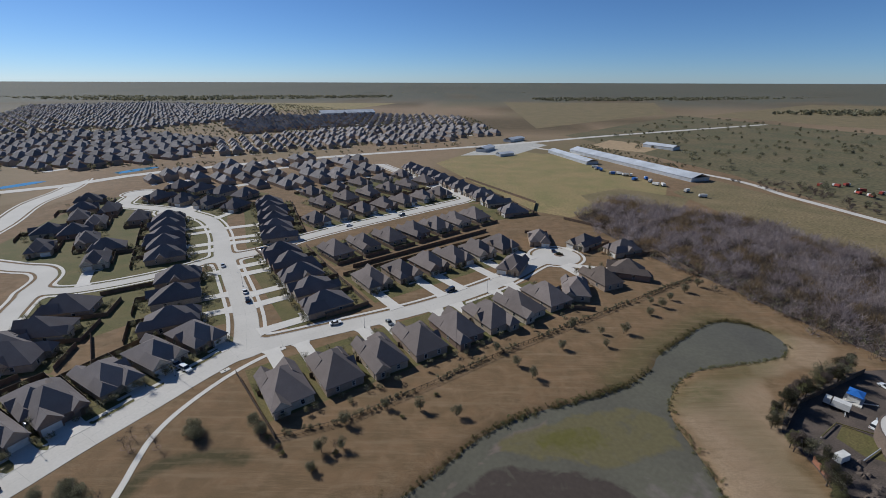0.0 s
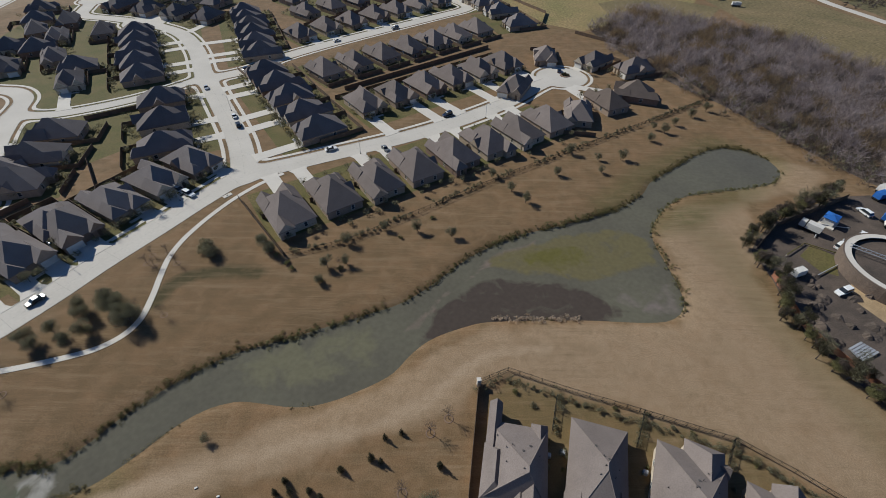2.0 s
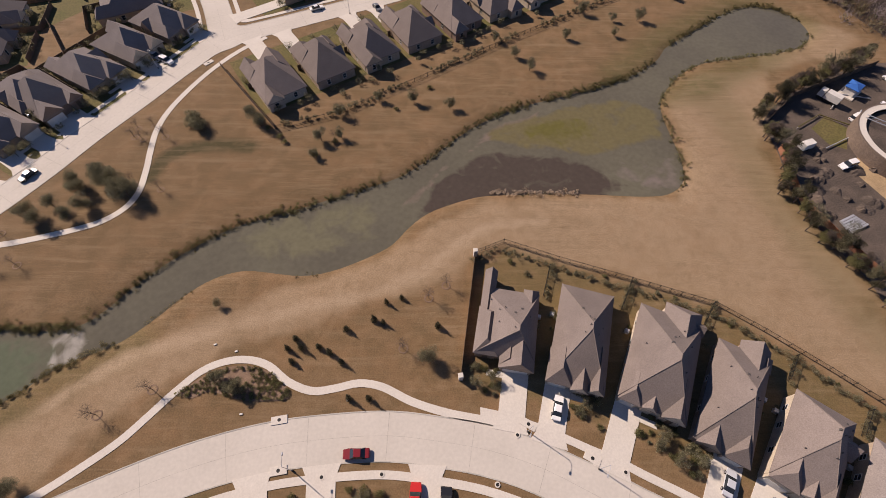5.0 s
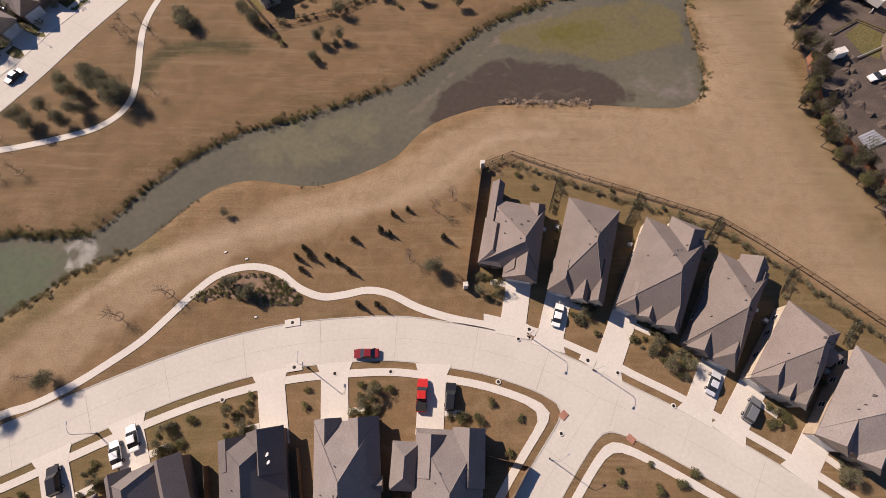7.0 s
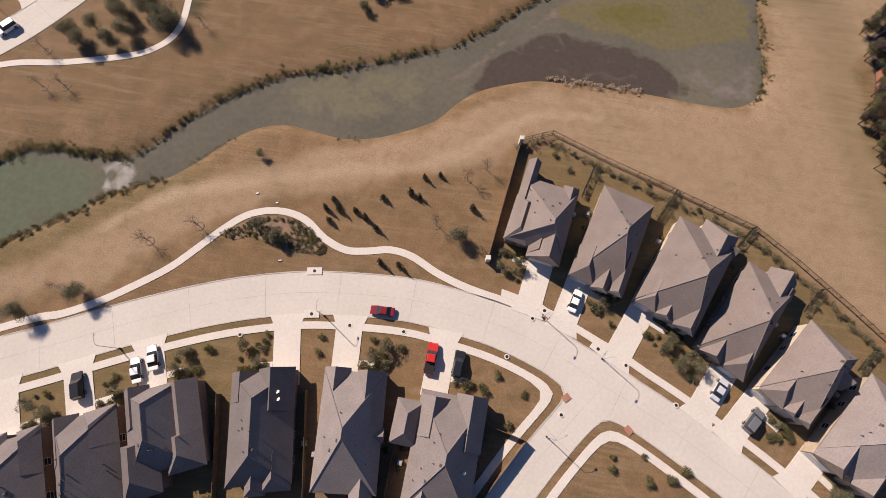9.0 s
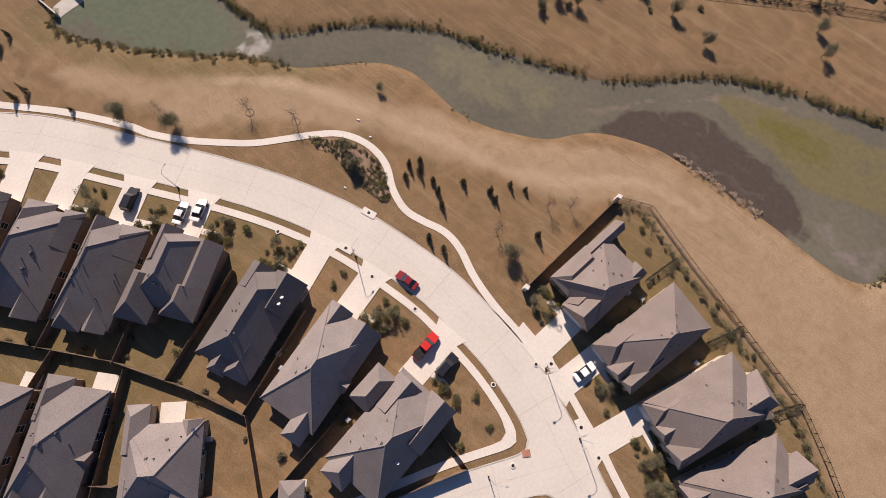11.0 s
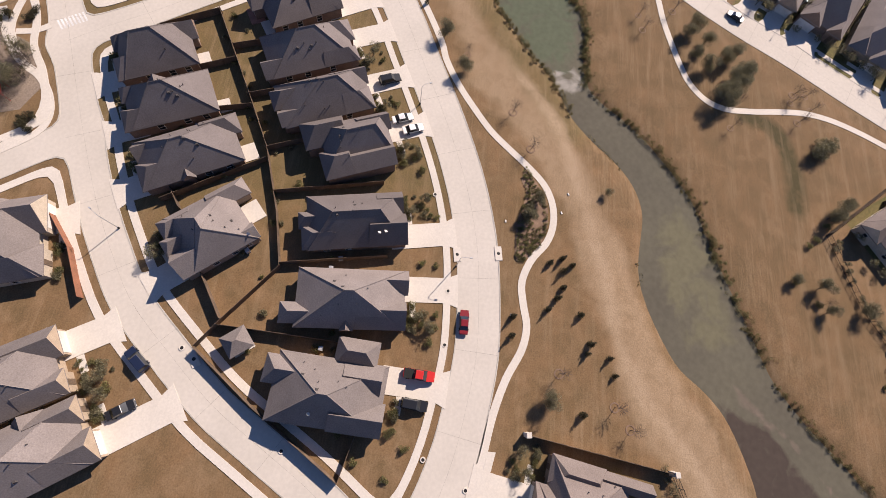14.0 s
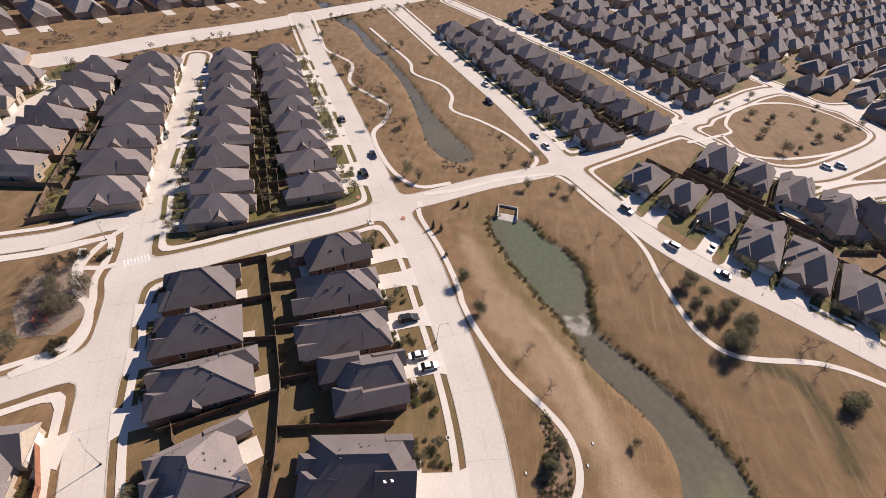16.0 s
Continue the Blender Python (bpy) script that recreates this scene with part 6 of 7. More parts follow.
CARS = [  # x, y, heading, kind, paint, level
    (-13.3, 8.9, 183, "sedan", "maroon", 0.03), (-2.6, 1.6, 88, "pickup", "red", 0.12), (2.6, 1.4, 86, "suv", "black", 0.12), (23.4, 16.9, 74, "sedan", "white", 0.12),
    (51.3, 4.6, 60, "sedan", "silver", 0.12), (57.3, 0.1, 53, "suv", "grey", 0.12), (-53.2, -6.4, 115, "sedan", "white", 0.12), (-55.4, -9.0, 115, "sedan", "white", 0.12),
    (-64.6, -13.2, 117, "suv", "black", 0.12), (0.6, -46.9, 232, "suv", "navy", 0.03), (8.8, -46.9, 125, "sedan", "black", 0.12), (-112.2, 59.6, 237, "suv", "white", 0.03),
    (-103.4, 73, 240, "sedan", "black", 0.03), (-115, 73, 330, "sedan", "white", 0.12), (-126.6, 47.8, 45, "suv", "grey", 0.03), (-42, 149.2, 27, "sedan", "white", 0.03),
    (2.5, 178.4, 220, "suv", "navy", 0.03), (-88, 121.8, 330, "suv", "silver", 0.12), (-83.8, 119.6, 330, "suv", "white", 0.12), (-21.3, 149.8, 300, "sedan", "grey", 0.03),
    (-118.4, -39.8, 212, "suv", "black", 0.03), (-186.6, 142.6, 60, "suv", "white", 0.03), (-190.3, 150.4, 62, "suv", "silver", 0.03), (-187.8, -4, 33, "suv", "navy", 0.03),
    (-158.9, 21, 30, "sedan", "white", 0.03), (-166, 16.5, 212, "sedan", "silver", 0.03), (-206, -7, 33, "sedan", "white", 0.03), (-130, -40, 30, "sedan", "navy", 0.03), (-150, -57.5, 211, "sedan", "grey", 0.03),
    (-84, 168, 118, "suv", "black", 0.03), (-88.5, 176, 118, "sedan", "white", 0.03), (-112, 205, 300, "sedan", "silver", 0.03), (-92, -97, 207, "suv", "white", 0.03), (-118, -107, 27, "sedan", "grey", 0.03),
    (-62, 272, 42, "sedan", "white", 0.03), (-30, 296, 222, "suv", "grey", 0.03), (60, 228, 80, "sedan", "navy", 0.03), (-140, 105, 55, "sedan", "black", 0.03), (-100, 228, 50, "suv", "navy", 0.03),
]
garage = {}
for x, y, a, kind, paint, z in CARS:
    m = pose(x, y, z, 0, 0, a)
    if (kind, paint) in garage:
        copy_thing(garage[kind, paint], m)
    else:
        garage[kind, paint] = tagged(make_car(kind, paint), "parked %s %s on pale concrete" % (paint, {"sedan": "saloon car", "suv": "sport utility car", "pickup": "pickup truck"}[kind]), "car", "parked cars")
        garage[kind, paint].matrix_world = m


for x, y, a in ((118, 96, 30), (127.5, 100.5, 40), (136, 112, 100), (107, 78, 200)):
    copy_thing(garage["suv", "white"], pose(x, y, 0.03, 0, 0, a))


# ---- street furniture ----
def make_lamp():
    """A tall street lamp with a bent arm over the road (to +x)."""
    lamp = new("street_lamp")
    s = Shape()
    s.tube([(0, 0, 0), (0, 0, 0.5)], 0.2, 0.16, 8)
    part("base", s, M_IRON, lamp)
    s = Shape()
    s.tube([(0, 0, 0.5), (0, 0, 4), (0, 0, 6.3)], 0.075, 0.05, 8)
    part("pole", s, M_METAL, lamp, "slim grey metal pole")
    s = Shape()
    s.tube([(0, 0, 6.2), (0.3, 0, 6.6), (0.9, 0, 6.8), (1.7, 0, 6.85)], 0.04, 0.03, 6)
    part("arm", s, M_METAL, lamp)
    s = Shape()
    s.box(1.6, -0.14, 6.75, 2.15, 0.14, 6.9, taper=0.04)
    part("lamp_head", s, M_METAL, lamp)
    return lamp


lamp = None
for x, y, a in [(17.5, 12.8, 245), (-24.2, 6.2, 95), (-60.1, -5.8, 115), (29.5, 6.7, 240), (20.2, -8.6, 35), (-22.1, -57.5, 235), (-30.3, 146.5, 300), (19, 176.5, 310), (-85.5, 116.5, 320), (-107.5, 89, 330), (-96, -31.5, 120), (-140, 13.5, 40), (-70, -92, 70), (-92, 182, 160), (-120, 67, 330)]:
    m = pose(x, y, 0, 0, 0, a)
    if lamp is None:
        lamp = tagged(make_lamp(), "tall grey metal street lamp with a bent arm", "street lamp", "street lamps")
        lamp.matrix_world = m
    else:
        copy_thing(lamp, m)
first = None
for x, y, a in [(-28.2, 14.6, 10), (-26.7, 6.2, 10), (17.8, 14.1, 330), (28.6, 8.4, 330), (-0.6, -38, 215), (-96.3, -31.4, 30), (-71, 119.5, 50)]:
    m = pose(x, y, 0, 0, 0, a)
    if first is None:
        first = new("storm_drain")
        s = Shape()
        s.box(-1.5, -0.75, 0.0, 1.5, 0.75, 0.17, taper=0.02)
        part("slab", s, M_WALK, first)
        s = Shape()
        s.tube([(0, 0, 0.17), (0, 0, 0.185)], 0.33, 0.32, 14)
        part("manhole_cover", s, M_IRON, first, "dark round iron manhole cover")
        tagged(first, "pale concrete storm drain box at the kerb", "storm drain", "storm drains")
        first.matrix_world = m
    else:
        copy_thing(first, m)
first = None
for x, y in [(11.5, 6.2 - 2), (-19, 5.2), (-39, 0.2), (15.6, 12.2), (34, 6.2), (43.5, 0.5), (22.5, -4.5), (-8.6, 5.7), (-2.2, -40.5), (12.5, -20)]:
    m = pose(x, y, 0.0, 0, 0, 0)
    if first is None:
        first = new("manhole")
        s = Shape()
        s.tube([(0, 0, 0.0), (0, 0, 0.165)], 0.5, 0.48, 16)
        part("collar", s, M_WALK, first)
        s = Shape()
        s.tube([(0, 0, 0.165), (0, 0, 0.18)], 0.3, 0.29, 14)
        part("cover", s, M_IRON, first)
        tagged(first, "round manhole with a pale concrete collar", "manhole", "manholes")
        first.matrix_world = m
    else:
        copy_thing(first, m)
# marker stones on the grass
first = None
for x, y, a in [(-39.4, 27.6, 20), (-35.5, 15.6, 8), (-16, 18.2, 0), (-44, 29, 25)]:
    m = pose(x, y, 0.0, 0, 0, a)
    if first is None:
        first = new("utility_box")
        s = Shape()
        s.box(-0.3, -0.17, 0, 0.3, 0.17, 0.18, taper=0.03)
        part("lid", s, M_TRIM, first)
        first.matrix_world = m
        tagged(first, "small white utility box on dry grass", "utility box", "utility boxes")
    else:
        copy_thing(first, m)

# red ramps at the crossing, crosswalk bars, slab joints of the streets
M_RAMP = material("ramp_brick", (0.42, 0.20, 0.14), 0.9, 0.2, 2.0)
M_JOINT = material("slab_joint", (0.455, 0.42, 0.365), 0.95, 0.15, 0.5)
M_PAINT = material("road_paint", (0.8, 0.79, 0.76), 0.8, 0.1, 0.8)
for x, y, a in [(23.2, -1.4, 45), (34.9, -5.2, 320), (-100.5, -22.6, 0), (-106, -38, 0)]:
    s = Shape()
    s.box(-0.75, -0.6, 0.05, 0.75, 0.6, 0.158)
    ob = new("kerb_ramp", s.mesh("kerb_ramp", M_RAMP))
    ob.matrix_world = pose(x, y, 0, 0, 0, a)
    tagged(ob, "reddish brick kerb ramp at the corner", "kerb ramp", kind="structure")
for q in range(8):
    s = Shape()
    s.box(-0.19, -1.3, 0.03, 0.19, 1.3, 0.036)
    ob = new("crosswalk_bar", s.mesh("crosswalk_bar", M_PAINT))
    ob.matrix_world = pose(-65.6 - 0.46 * (q - 3.5), -81.0 + 0.56 * (q - 3.5), 0, 0, 0, -50)
    tagged(ob, "worn white crosswalk bar on concrete", "crosswalk", kind="structure")
s = Shape()
for key in ("r1", "r2", "r3", "r4", "r5"):
    line = ROADS[key]
    tan = np.gradient(line, axis=0)
    tan /= np.hypot(tan[:, 0], tan[:, 1])[:, None]
    nrm = np.stack([-tan[:, 1], tan[:, 0]], 1)
    run = 0.0
    for j in range(1, len(line)):
        run += float(np.hypot(*(line[j] - line[j - 1])))
        if np.hypot(*line[j]) > 240:
            continue
        a, b, w = line[j - 1], line[j], 0.025
        s.face([(*(a + nrm[j - 1] * w), 0.036), (*(a - nrm[j - 1] * w), 0.036), (*(b - nrm[j] * w), 0.036), (*(b + nrm[j] * w), 0.036)])
        if run > 13:
            run = 0.0
            k, t = nrm[j] * (WIDTHS.get(key, HW_NEAR) - 0.1), tan[j] * 0.035
            s.face([(*(b - k - t), 0.037), (*(b + k - t), 0.037), (*(b + k + t), 0.037), (*(b - k + t), 0.037)])
tagged(new("road_joints", s.mesh("road_joints", M_JOINT)), "dark joints between the concrete road slabs", "road joints", kind="stuff")

# ---- garden pavilion ----
pav = tagged(new("gazebo"), "small garden pavilion with a grey hipped roof", "gazebo")
for sx in (-1, 1):
    for sy in (-1, 1):
        s = Shape()
        s.box(sx * 1.45 - 0.1, sy * 1.45 - 0.1, 0, sx * 1.45 + 0.1, sy * 1.45 + 0.1, 2.4)
        part("post", s, M_FENCE, pav)
s = Shape()
hip(s, 0, 0, 3.3, 3.7, 2.4, 0.75)
part("roof", s, M_ROOFS[1], pav)
s = Shape()
s.box(-1.9, -1.9, 0, 1.9, 1.9, 0.12)
part("floor_slab", s, M_WALK, pav)
pav.matrix_world = pose(-4.3, -30.9, 0, 0, 0, 40)

# ---- spillway at the pond's end ----
dam = tagged(new("spillway"), "grey concrete spillway at the pond's end", "spillway")
for x0, y0, x1, y1 in ((-1.8, -3.2, 4.2, -2.9), (-1.8, 2.9, 4.2, 3.2), (-2.1, -3.2, -1.8, 3.2)):
    s = Shape()
    s.box(x0, y0, -1.8, x1, y1, 0.45)
    part("wall", s, M_KERB, dam)
s = Shape()
s.solid([(-1.8, -2.9, -1.0), (4.2, -2.9, -1.4), (4.2, 2.9, -1.4), (-1.8, 2.9, -1.0)], [(-1.8, -2.9, -0.3), (4.2, -2.9, -0.85), (4.2, 2.9, -0.85), (-1.8, 2.9, -0.3)])
part("apron", s, M_KERB, dam)
dam.matrix_world = pose(-114.2, 8.2, 0, 0, 0, 0)

# ---- canal and park paths ----
for pts in ([(-242, -102), (-214.4, -87.6), (-207.6, -78.2), (-201, -69.5), (-183, -65), (-174, -53), (-167, -43.6), (-155, -42.5), (-145, -44), (-133, -38.4), (-122, -30), (-117.5, -21), (-122.9, -11.5)],
            [(-252.7, -75.8), (-233.6, -60), (-216.6, -45.8), (-204, -41), (-197.6, -27), (-188, -20.5), (-175, -18.6), (-170, -6), (-162.6, 6), (-150, 17), (-141.7, 15.4)],
            [(-186, 83), (-200, 102), (-206, 108), (-214, 108), (-233, 119), (-250, 140), (-256, 165), (-236, 186), (-212, 166), (-190, 130), (-186, 108), (-200, 102)],
            [(-58, -110), (-64, -100), (-70, -93.5)], [(-33, -84), (-42, -79), (-50, -81), (-54, -87), (-60, -92), (-66, -95)],):
    ribbon(pts, 1.6, 0.1, M_WALK, "pavement", "curved pale concrete footpath in dry grass", "footpath", 2.0, follow=False)

# ---- works yard behind the hedge ----
def patch(pts, z, mat, name, label, category, round_=True):
    p = curve_points(pts + pts[:1], 6.0)[:-1] if round_ else pts
    s_ = Shape()
    s_.solid([(x, y, -0.2) for x, y in p], [(x, y, z) for x, y in p])
    return tagged(new(name, s_.mesh(name, mat)), label, category, kind="structure")


M_SAND = material("sand", (0.42, 0.30, 0.17), 0.95, 0.2, 0.6, (0.30, 0.21, 0.12))
M_BLUE = material("blue_paint", (0.04, 0.16, 0.50), 0.45, 0.05)
M_RUST = material("red_machine_paint", (0.35, 0.06, 0.04), 0.6, 0.15)
patch([(91, 94), (103, 106), (135, 121), (152, 118), (160, 95), (152, 30), (103, 28), (96, 44), (91.5, 57), (89, 68), (91, 82)], 0.03, M_DIRT, "works_yard", "dark churned soil of a works yard", "yard")
patch([(108, 76), (112, 82), (122, 70), (132, 52), (126, 46), (116, 58)], 0.05, M_SAND, "sand_strip", "strip of yellow sand on the works yard", "sand")
patch([(104, 92), (110, 97), (114, 92), (110, 84), (106, 86)], 0.055, M_LAWN, "grass_strip", "small green grass strip in the yard", "grass")
tank = tagged(new("clarifier_tank"), "large round concrete treatment tank", "tank")


def ring_wall(r0, r1, z0, z1, n=48):
    s_ = Shape()
    for j in range(n):
        t0, t1 = math.tau * j / n, math.tau * (j + 1) / n
        q = [(r * math.cos(t), r * math.sin(t)) for r, t in ((r0, t0), (r1, t0), (r1, t1), (r0, t1))]
        s_.solid([(x, y, z0) for x, y in q], [(x, y, z1) for x, y in q])
    return s_


M_RUSTWALL = material("weathered_tank_wall", (0.17, 0.125, 0.095), 0.9, 0.2, 0.5, (0.12, 0.09, 0.07))
part("outer_wall", ring_wall(13.6, 14.0, 0, 4.0), M_RUSTWALL, tank, "brown weathered tank wall")
part("rim_walk", ring_wall(11.9, 13.6, 3.75, 3.95), M_WALK, tank, "pale concrete rim")
s = Shape()
s.tube([(0, 0, 0), (0, 0, 3.0)], 11.9, 11.9, 40)
part("tank_floor", s, M_DIRT, tank)
for a in (20, 140, 260):
    s = Shape()
    ca, sa = math.cos(radians(a)), math.sin(radians(a))
    for o in (-0.8, 0.8):
        s.tube([(-sa * o, ca * o, 4.6), (ca * 12.6 - sa * o, sa * 12.6 + ca * o, 4.6)], 0.12, 0.12, 5)
    for q in range(12):
        s.tube([(ca * q * 1.05 + sa * 0.8, sa * q * 1.05 - ca * 0.8, 4.6), (ca * (q + 1) * 1.05 - sa * 0.8, sa * (q + 1) * 1.05 + ca * 0.8, 4.6)], 0.06, 0.06, 4)
    part("bridge", s, M_METAL, tank, "grey metal lattice bridge")
s = Shape()
s.tube([(0, 0, 3), (0, 0, 6)], 1.6, 1.4, 16)
part("centre_drum", s, M_METAL, tank)
tank.matrix_world = pose(125.2, 83.8, 0)


def make_machine(paint, label, category):
    ob = tagged(new("machine"), label, category)
    for nm, bx_, mt in (("chassis", (-3, -1.1, 0.6, 3, 1.1, 1.0), M_IRON), ("cab", (1.4, -1.1, 1.003, 3.0, 1.1, 2.8), M_TRIM), ("load_box", (-3, -1.2, 1.003, 1.2, 1.2, 2.9), paint)):
        s_ = Shape()
        s_.box(*bx_, taper=0.08)
        part(nm, s_, mt, ob)
    for sx in (-2.2, 0, 2.2):
        for sy in (-1.0, 1.0):
            s_ = Shape()
            s_.tube([(sx, sy - 0.15, 0.5), (sx, sy + 0.15, 0.5)], 0.5, 0.5, 12)
            part("wheel", s_, M_TYRE, ob)
    return ob


t1 = make_machine(M_BLUE, "blue box truck parked on dark soil", "truck")
t1.matrix_world = pose(141, 109, 0.03, 0, 0, 40)
t2 = make_machine(M_TRIM, "white box truck parked on dark soil", "truck")
t2.matrix_world = pose(113.2, 103.5, 0.03, 0, 0, 130)
for q, (x, y, a) in enumerate([(148, 112, 320), (140, 104, 325), (147, 120, 20), (151, 124, 20)]):
    copy_thing(t2 if q % 2 else t1, pose(x, y, 0.03, 0, 0, a))
for pts, label in ([[(100, 92, 0.6), (108, 97, 0.6), (116, 92, 0.6), (113, 86, 0.6)], "green steel pipe on low supports"], [[(104, 84, 0.5), (112, 88, 0.5), (116.5, 94, 0.5), (121, 99, 0.5)], "pale steel pipe on low supports"], [[(113, 100, 0.5), (118, 106, 0.5), (126, 104, 0.5)], "pale steel pipe on low supports"]):
    pipe = tagged(new("pipe"), label, "pipe", "works pipes")
    s = Shape()
    s.tube(pts, 0.16, 0.16, 8)
    part("tube", s, M_LAWN if "green" in label else M_METAL, pipe)
    for x, y, z in pts:
        s = Shape()
        s.box(x - 0.12, y - 0.12, 0.02, x + 0.12, y + 0.12, z - 0.1)
        part("support", s, M_KERB, pipe)
s = Shape()
s.box(-3.2, -2.2, 0, 3.2, 2.2, 0.3)
pump = tagged(new("pump_house"), "blue-roofed pump house on a concrete slab", "pump house")
part("slab", s, M_WALK, pump)
s = Shape()
s.box(-2.0, -1.5, 0.3, 2.0, 1.5, 2.6)
part("wall", s, M_TRIM, pump)
s = Shape()
hip(s, 0, 0, 4.0, 3.2, 2.62, 0.3, over=0.3)
part("roof", s, M_BLUE, pump, "bright blue metal roof")
pump.matrix_world = pose(121.5, 107.0, 0.03, 0, 0, 40)
t3 = tagged(new("trailer"), "small white works trailer on dark soil", "trailer")
s = Shape()
s.box(-1.8, -1.0, 0.5, 1.8, 1.0, 2.3, taper=0.1)
part("box", s, M_TRIM, t3)
for sy in (-1, 1):
    s = Shape()
    s.tube([(0, sy * 0.85, 0.35), (0, sy * 1.05, 0.35)], 0.35, 0.35, 12)
    part("wheel", s, M_TYRE, t3)
t3.matrix_world = pose(98.6, 84.4, 0.03, 0, 0, 200)
stack = tagged(new("metal_stack"), "stack of grey galvanised metal frames", "metal stack")
for q in range(6):
    s = Shape()
    s.box(-3, -1.8 + q * 0.62, 0.1 + 0.12 * q, 3 - 0.3 * q, -1.3 + q * 0.62, 0.5 + 0.12 * q)
    part("beam", s, M_METAL, stack)
stack.matrix_world = pose(99.5, 59.5, 0.03, 0, 0, 25)
vs, fs, k = [], [], 0
for q in range(26):
    cx, cy = nr.normal(101, 4.5), nr.normal(73, 5.5)
    r_, h_ = nr.uniform(0.8, 2.4), nr.uniform(0.3, 1.2)
    n_ = 9
    ringp = [(cx + r_ * nr.uniform(0.7, 1.2) * math.cos(math.tau * j / n_), cy + r_ * nr.uniform(0.7, 1.2) * math.sin(math.tau * j / n_), 0.0) for j in range(n_)]
    midp = [(cx + (x - cx) * 0.5 + nr.normal(0, 0.1), cy + (y - cy) * 0.5, h_ * nr.uniform(0.5, 0.9)) for x, y, _ in ringp]
    vs += ringp + midp + [(cx, cy, h_)]
    for j in range(n_):
        j2 = (j + 1) % n_
        fs += [(k + j, k + j2, k + n_ + j2, k + n_ + j), (k + n_ + j, k + n_ + j2, k + 2 * n_)]
    k += 2 * n_ + 1
tagged(new("soil_heaps", mesh_of("soil_heaps", vs, fs, M_DIRT)), "rough dark heaps of dug soil", "soil heaps", kind="stuff")
wood_fence([(91.5, 84), (89.9, 66), (93.5, 57), (99, 45)], "leaning orange wooden fence behind the hedge", 1.9, M_BRICKWALL)
wood_fence([(93, 95), (104, 105), (136, 120)], "dark wooden fence behind the hedge")

# ---- fields, sheds and farms ----
M_FIELD1 = material("green_pasture", (0.20, 0.172, 0.068), 0.95, 0.3, 0.12, (0.285, 0.205, 0.095))
M_FIELD2 = material("brown_pasture", (0.215, 0.158, 0.080), 0.95, 0.3, 0.10, (0.145, 0.118, 0.055))
M_FIELD3 = material("green_scrub", (0.095, 0.090, 0.042), 0.95, 0.3, 0.05, (0.15, 0.115, 0.058))
M_SHED = material("shed_roof", (0.62, 0.63, 0.64), 0.5, 0.08, 0.2, metal=0.2)
patch(list(map(tuple, WOOD)), 0.012, M_DIRT, "wood_floor", "dark leaf litter below the winter wood", "ground")
patch([(-10, 505), (57, 628), (140, 566), (199, 391), (184, 360), (87, 293), (66, 307), (20, 420)], 0.02, M_FIELD1, "field", "greenish pasture behind the houses", "field", False)
patch([(194, 370), (258, 416), (289, 277), (231, 214), (200, 288)], 0.024, M_FIELD2, "field", "brown rough pasture beside the wood", "field", False)
patch([(300, 285), (290, 440), (207, 782), (640, 1260), (775, 800), (600, 300), (380, 180)], 0.022, M_FIELD3, "field", "dark green scrubby pasture", "field", False)
patch([(700, 1250), (1500, 1900), (2100, 1500), (900, 800)], 0.05, M_FIELD2, "field", "wide pale brown field", "field", False)
patch([(180, 900), (640, 1330), (900, 2000), (250, 2000)], 0.05, M_FIELD2, "field", "wide tan field", "field", False)
patch([(-900, 1350), (-300, 1500), (-200, 1900), (-1000, 1900)], 0.05, M_FIELD1, "field", "distant green field", "field", False)
patch([(112, 356), (153, 382), (196, 346), (176, 318), (138, 300), (113, 332)], 0.05, M_FIELD2, "yard", "bare earth storage yard", "yard", False)
patch([(200, 640), (262, 720), (320, 650), (262, 590)], 0.05, M_SAND, "yard", "bare pale earth lot", "yard", False)
patch([(20, 560), (60, 640), (120, 700), (150, 660), (90, 570)], 0.05, M_KERB, "yard", "pale paved works lot", "yard", False)


def shed(x0, y0, x1, y1, width, h, label, mat=None):
    """A long low gabled shed from one end to the other."""
    a, b = Vector((x0, y0, 0)), Vector((x1, y1, 0))
    ob = tagged(new("shed"), label, "shed", "farm sheds")
    n = (b - a).length
    s1, s2 = Shape(), Shape()
    s1.box(0, -width / 2, 0, n, width / 2, h)
    w2 = width / 2 + 0.5
    s2.solid([(-0.5, -w2, h), (n + 0.5, -w2, h), (n + 0.5, 0, h + width * 0.16), (-0.5, 0, h + width * 0.16)], [(-0.5, -w2, h + 0.15), (n + 0.5, -w2, h + 0.15), (n + 0.5, 0, h + width * 0.16 + 0.15), (-0.5, 0, h + width * 0.16 + 0.15)])
    s2.solid([(-0.5, 0, h + width * 0.16), (n + 0.5, 0, h + width * 0.16), (n + 0.5, w2, h), (-0.5, w2, h)], [(-0.5, 0, h + width * 0.16 + 0.15), (n + 0.5, 0, h + width * 0.16 + 0.15), (n + 0.5, w2, h + 0.15), (-0.5, w2, h + 0.15)])
    part("wall", s1, M_METAL, ob)
    part("roof", s2, mat or M_SHED, ob, "pale ribbed metal roof")
    ob.matrix_world = Matrix.Translation(a) @ Matrix.Rotation(math.atan2((b - a).y, (b - a).x), 4, "Z")


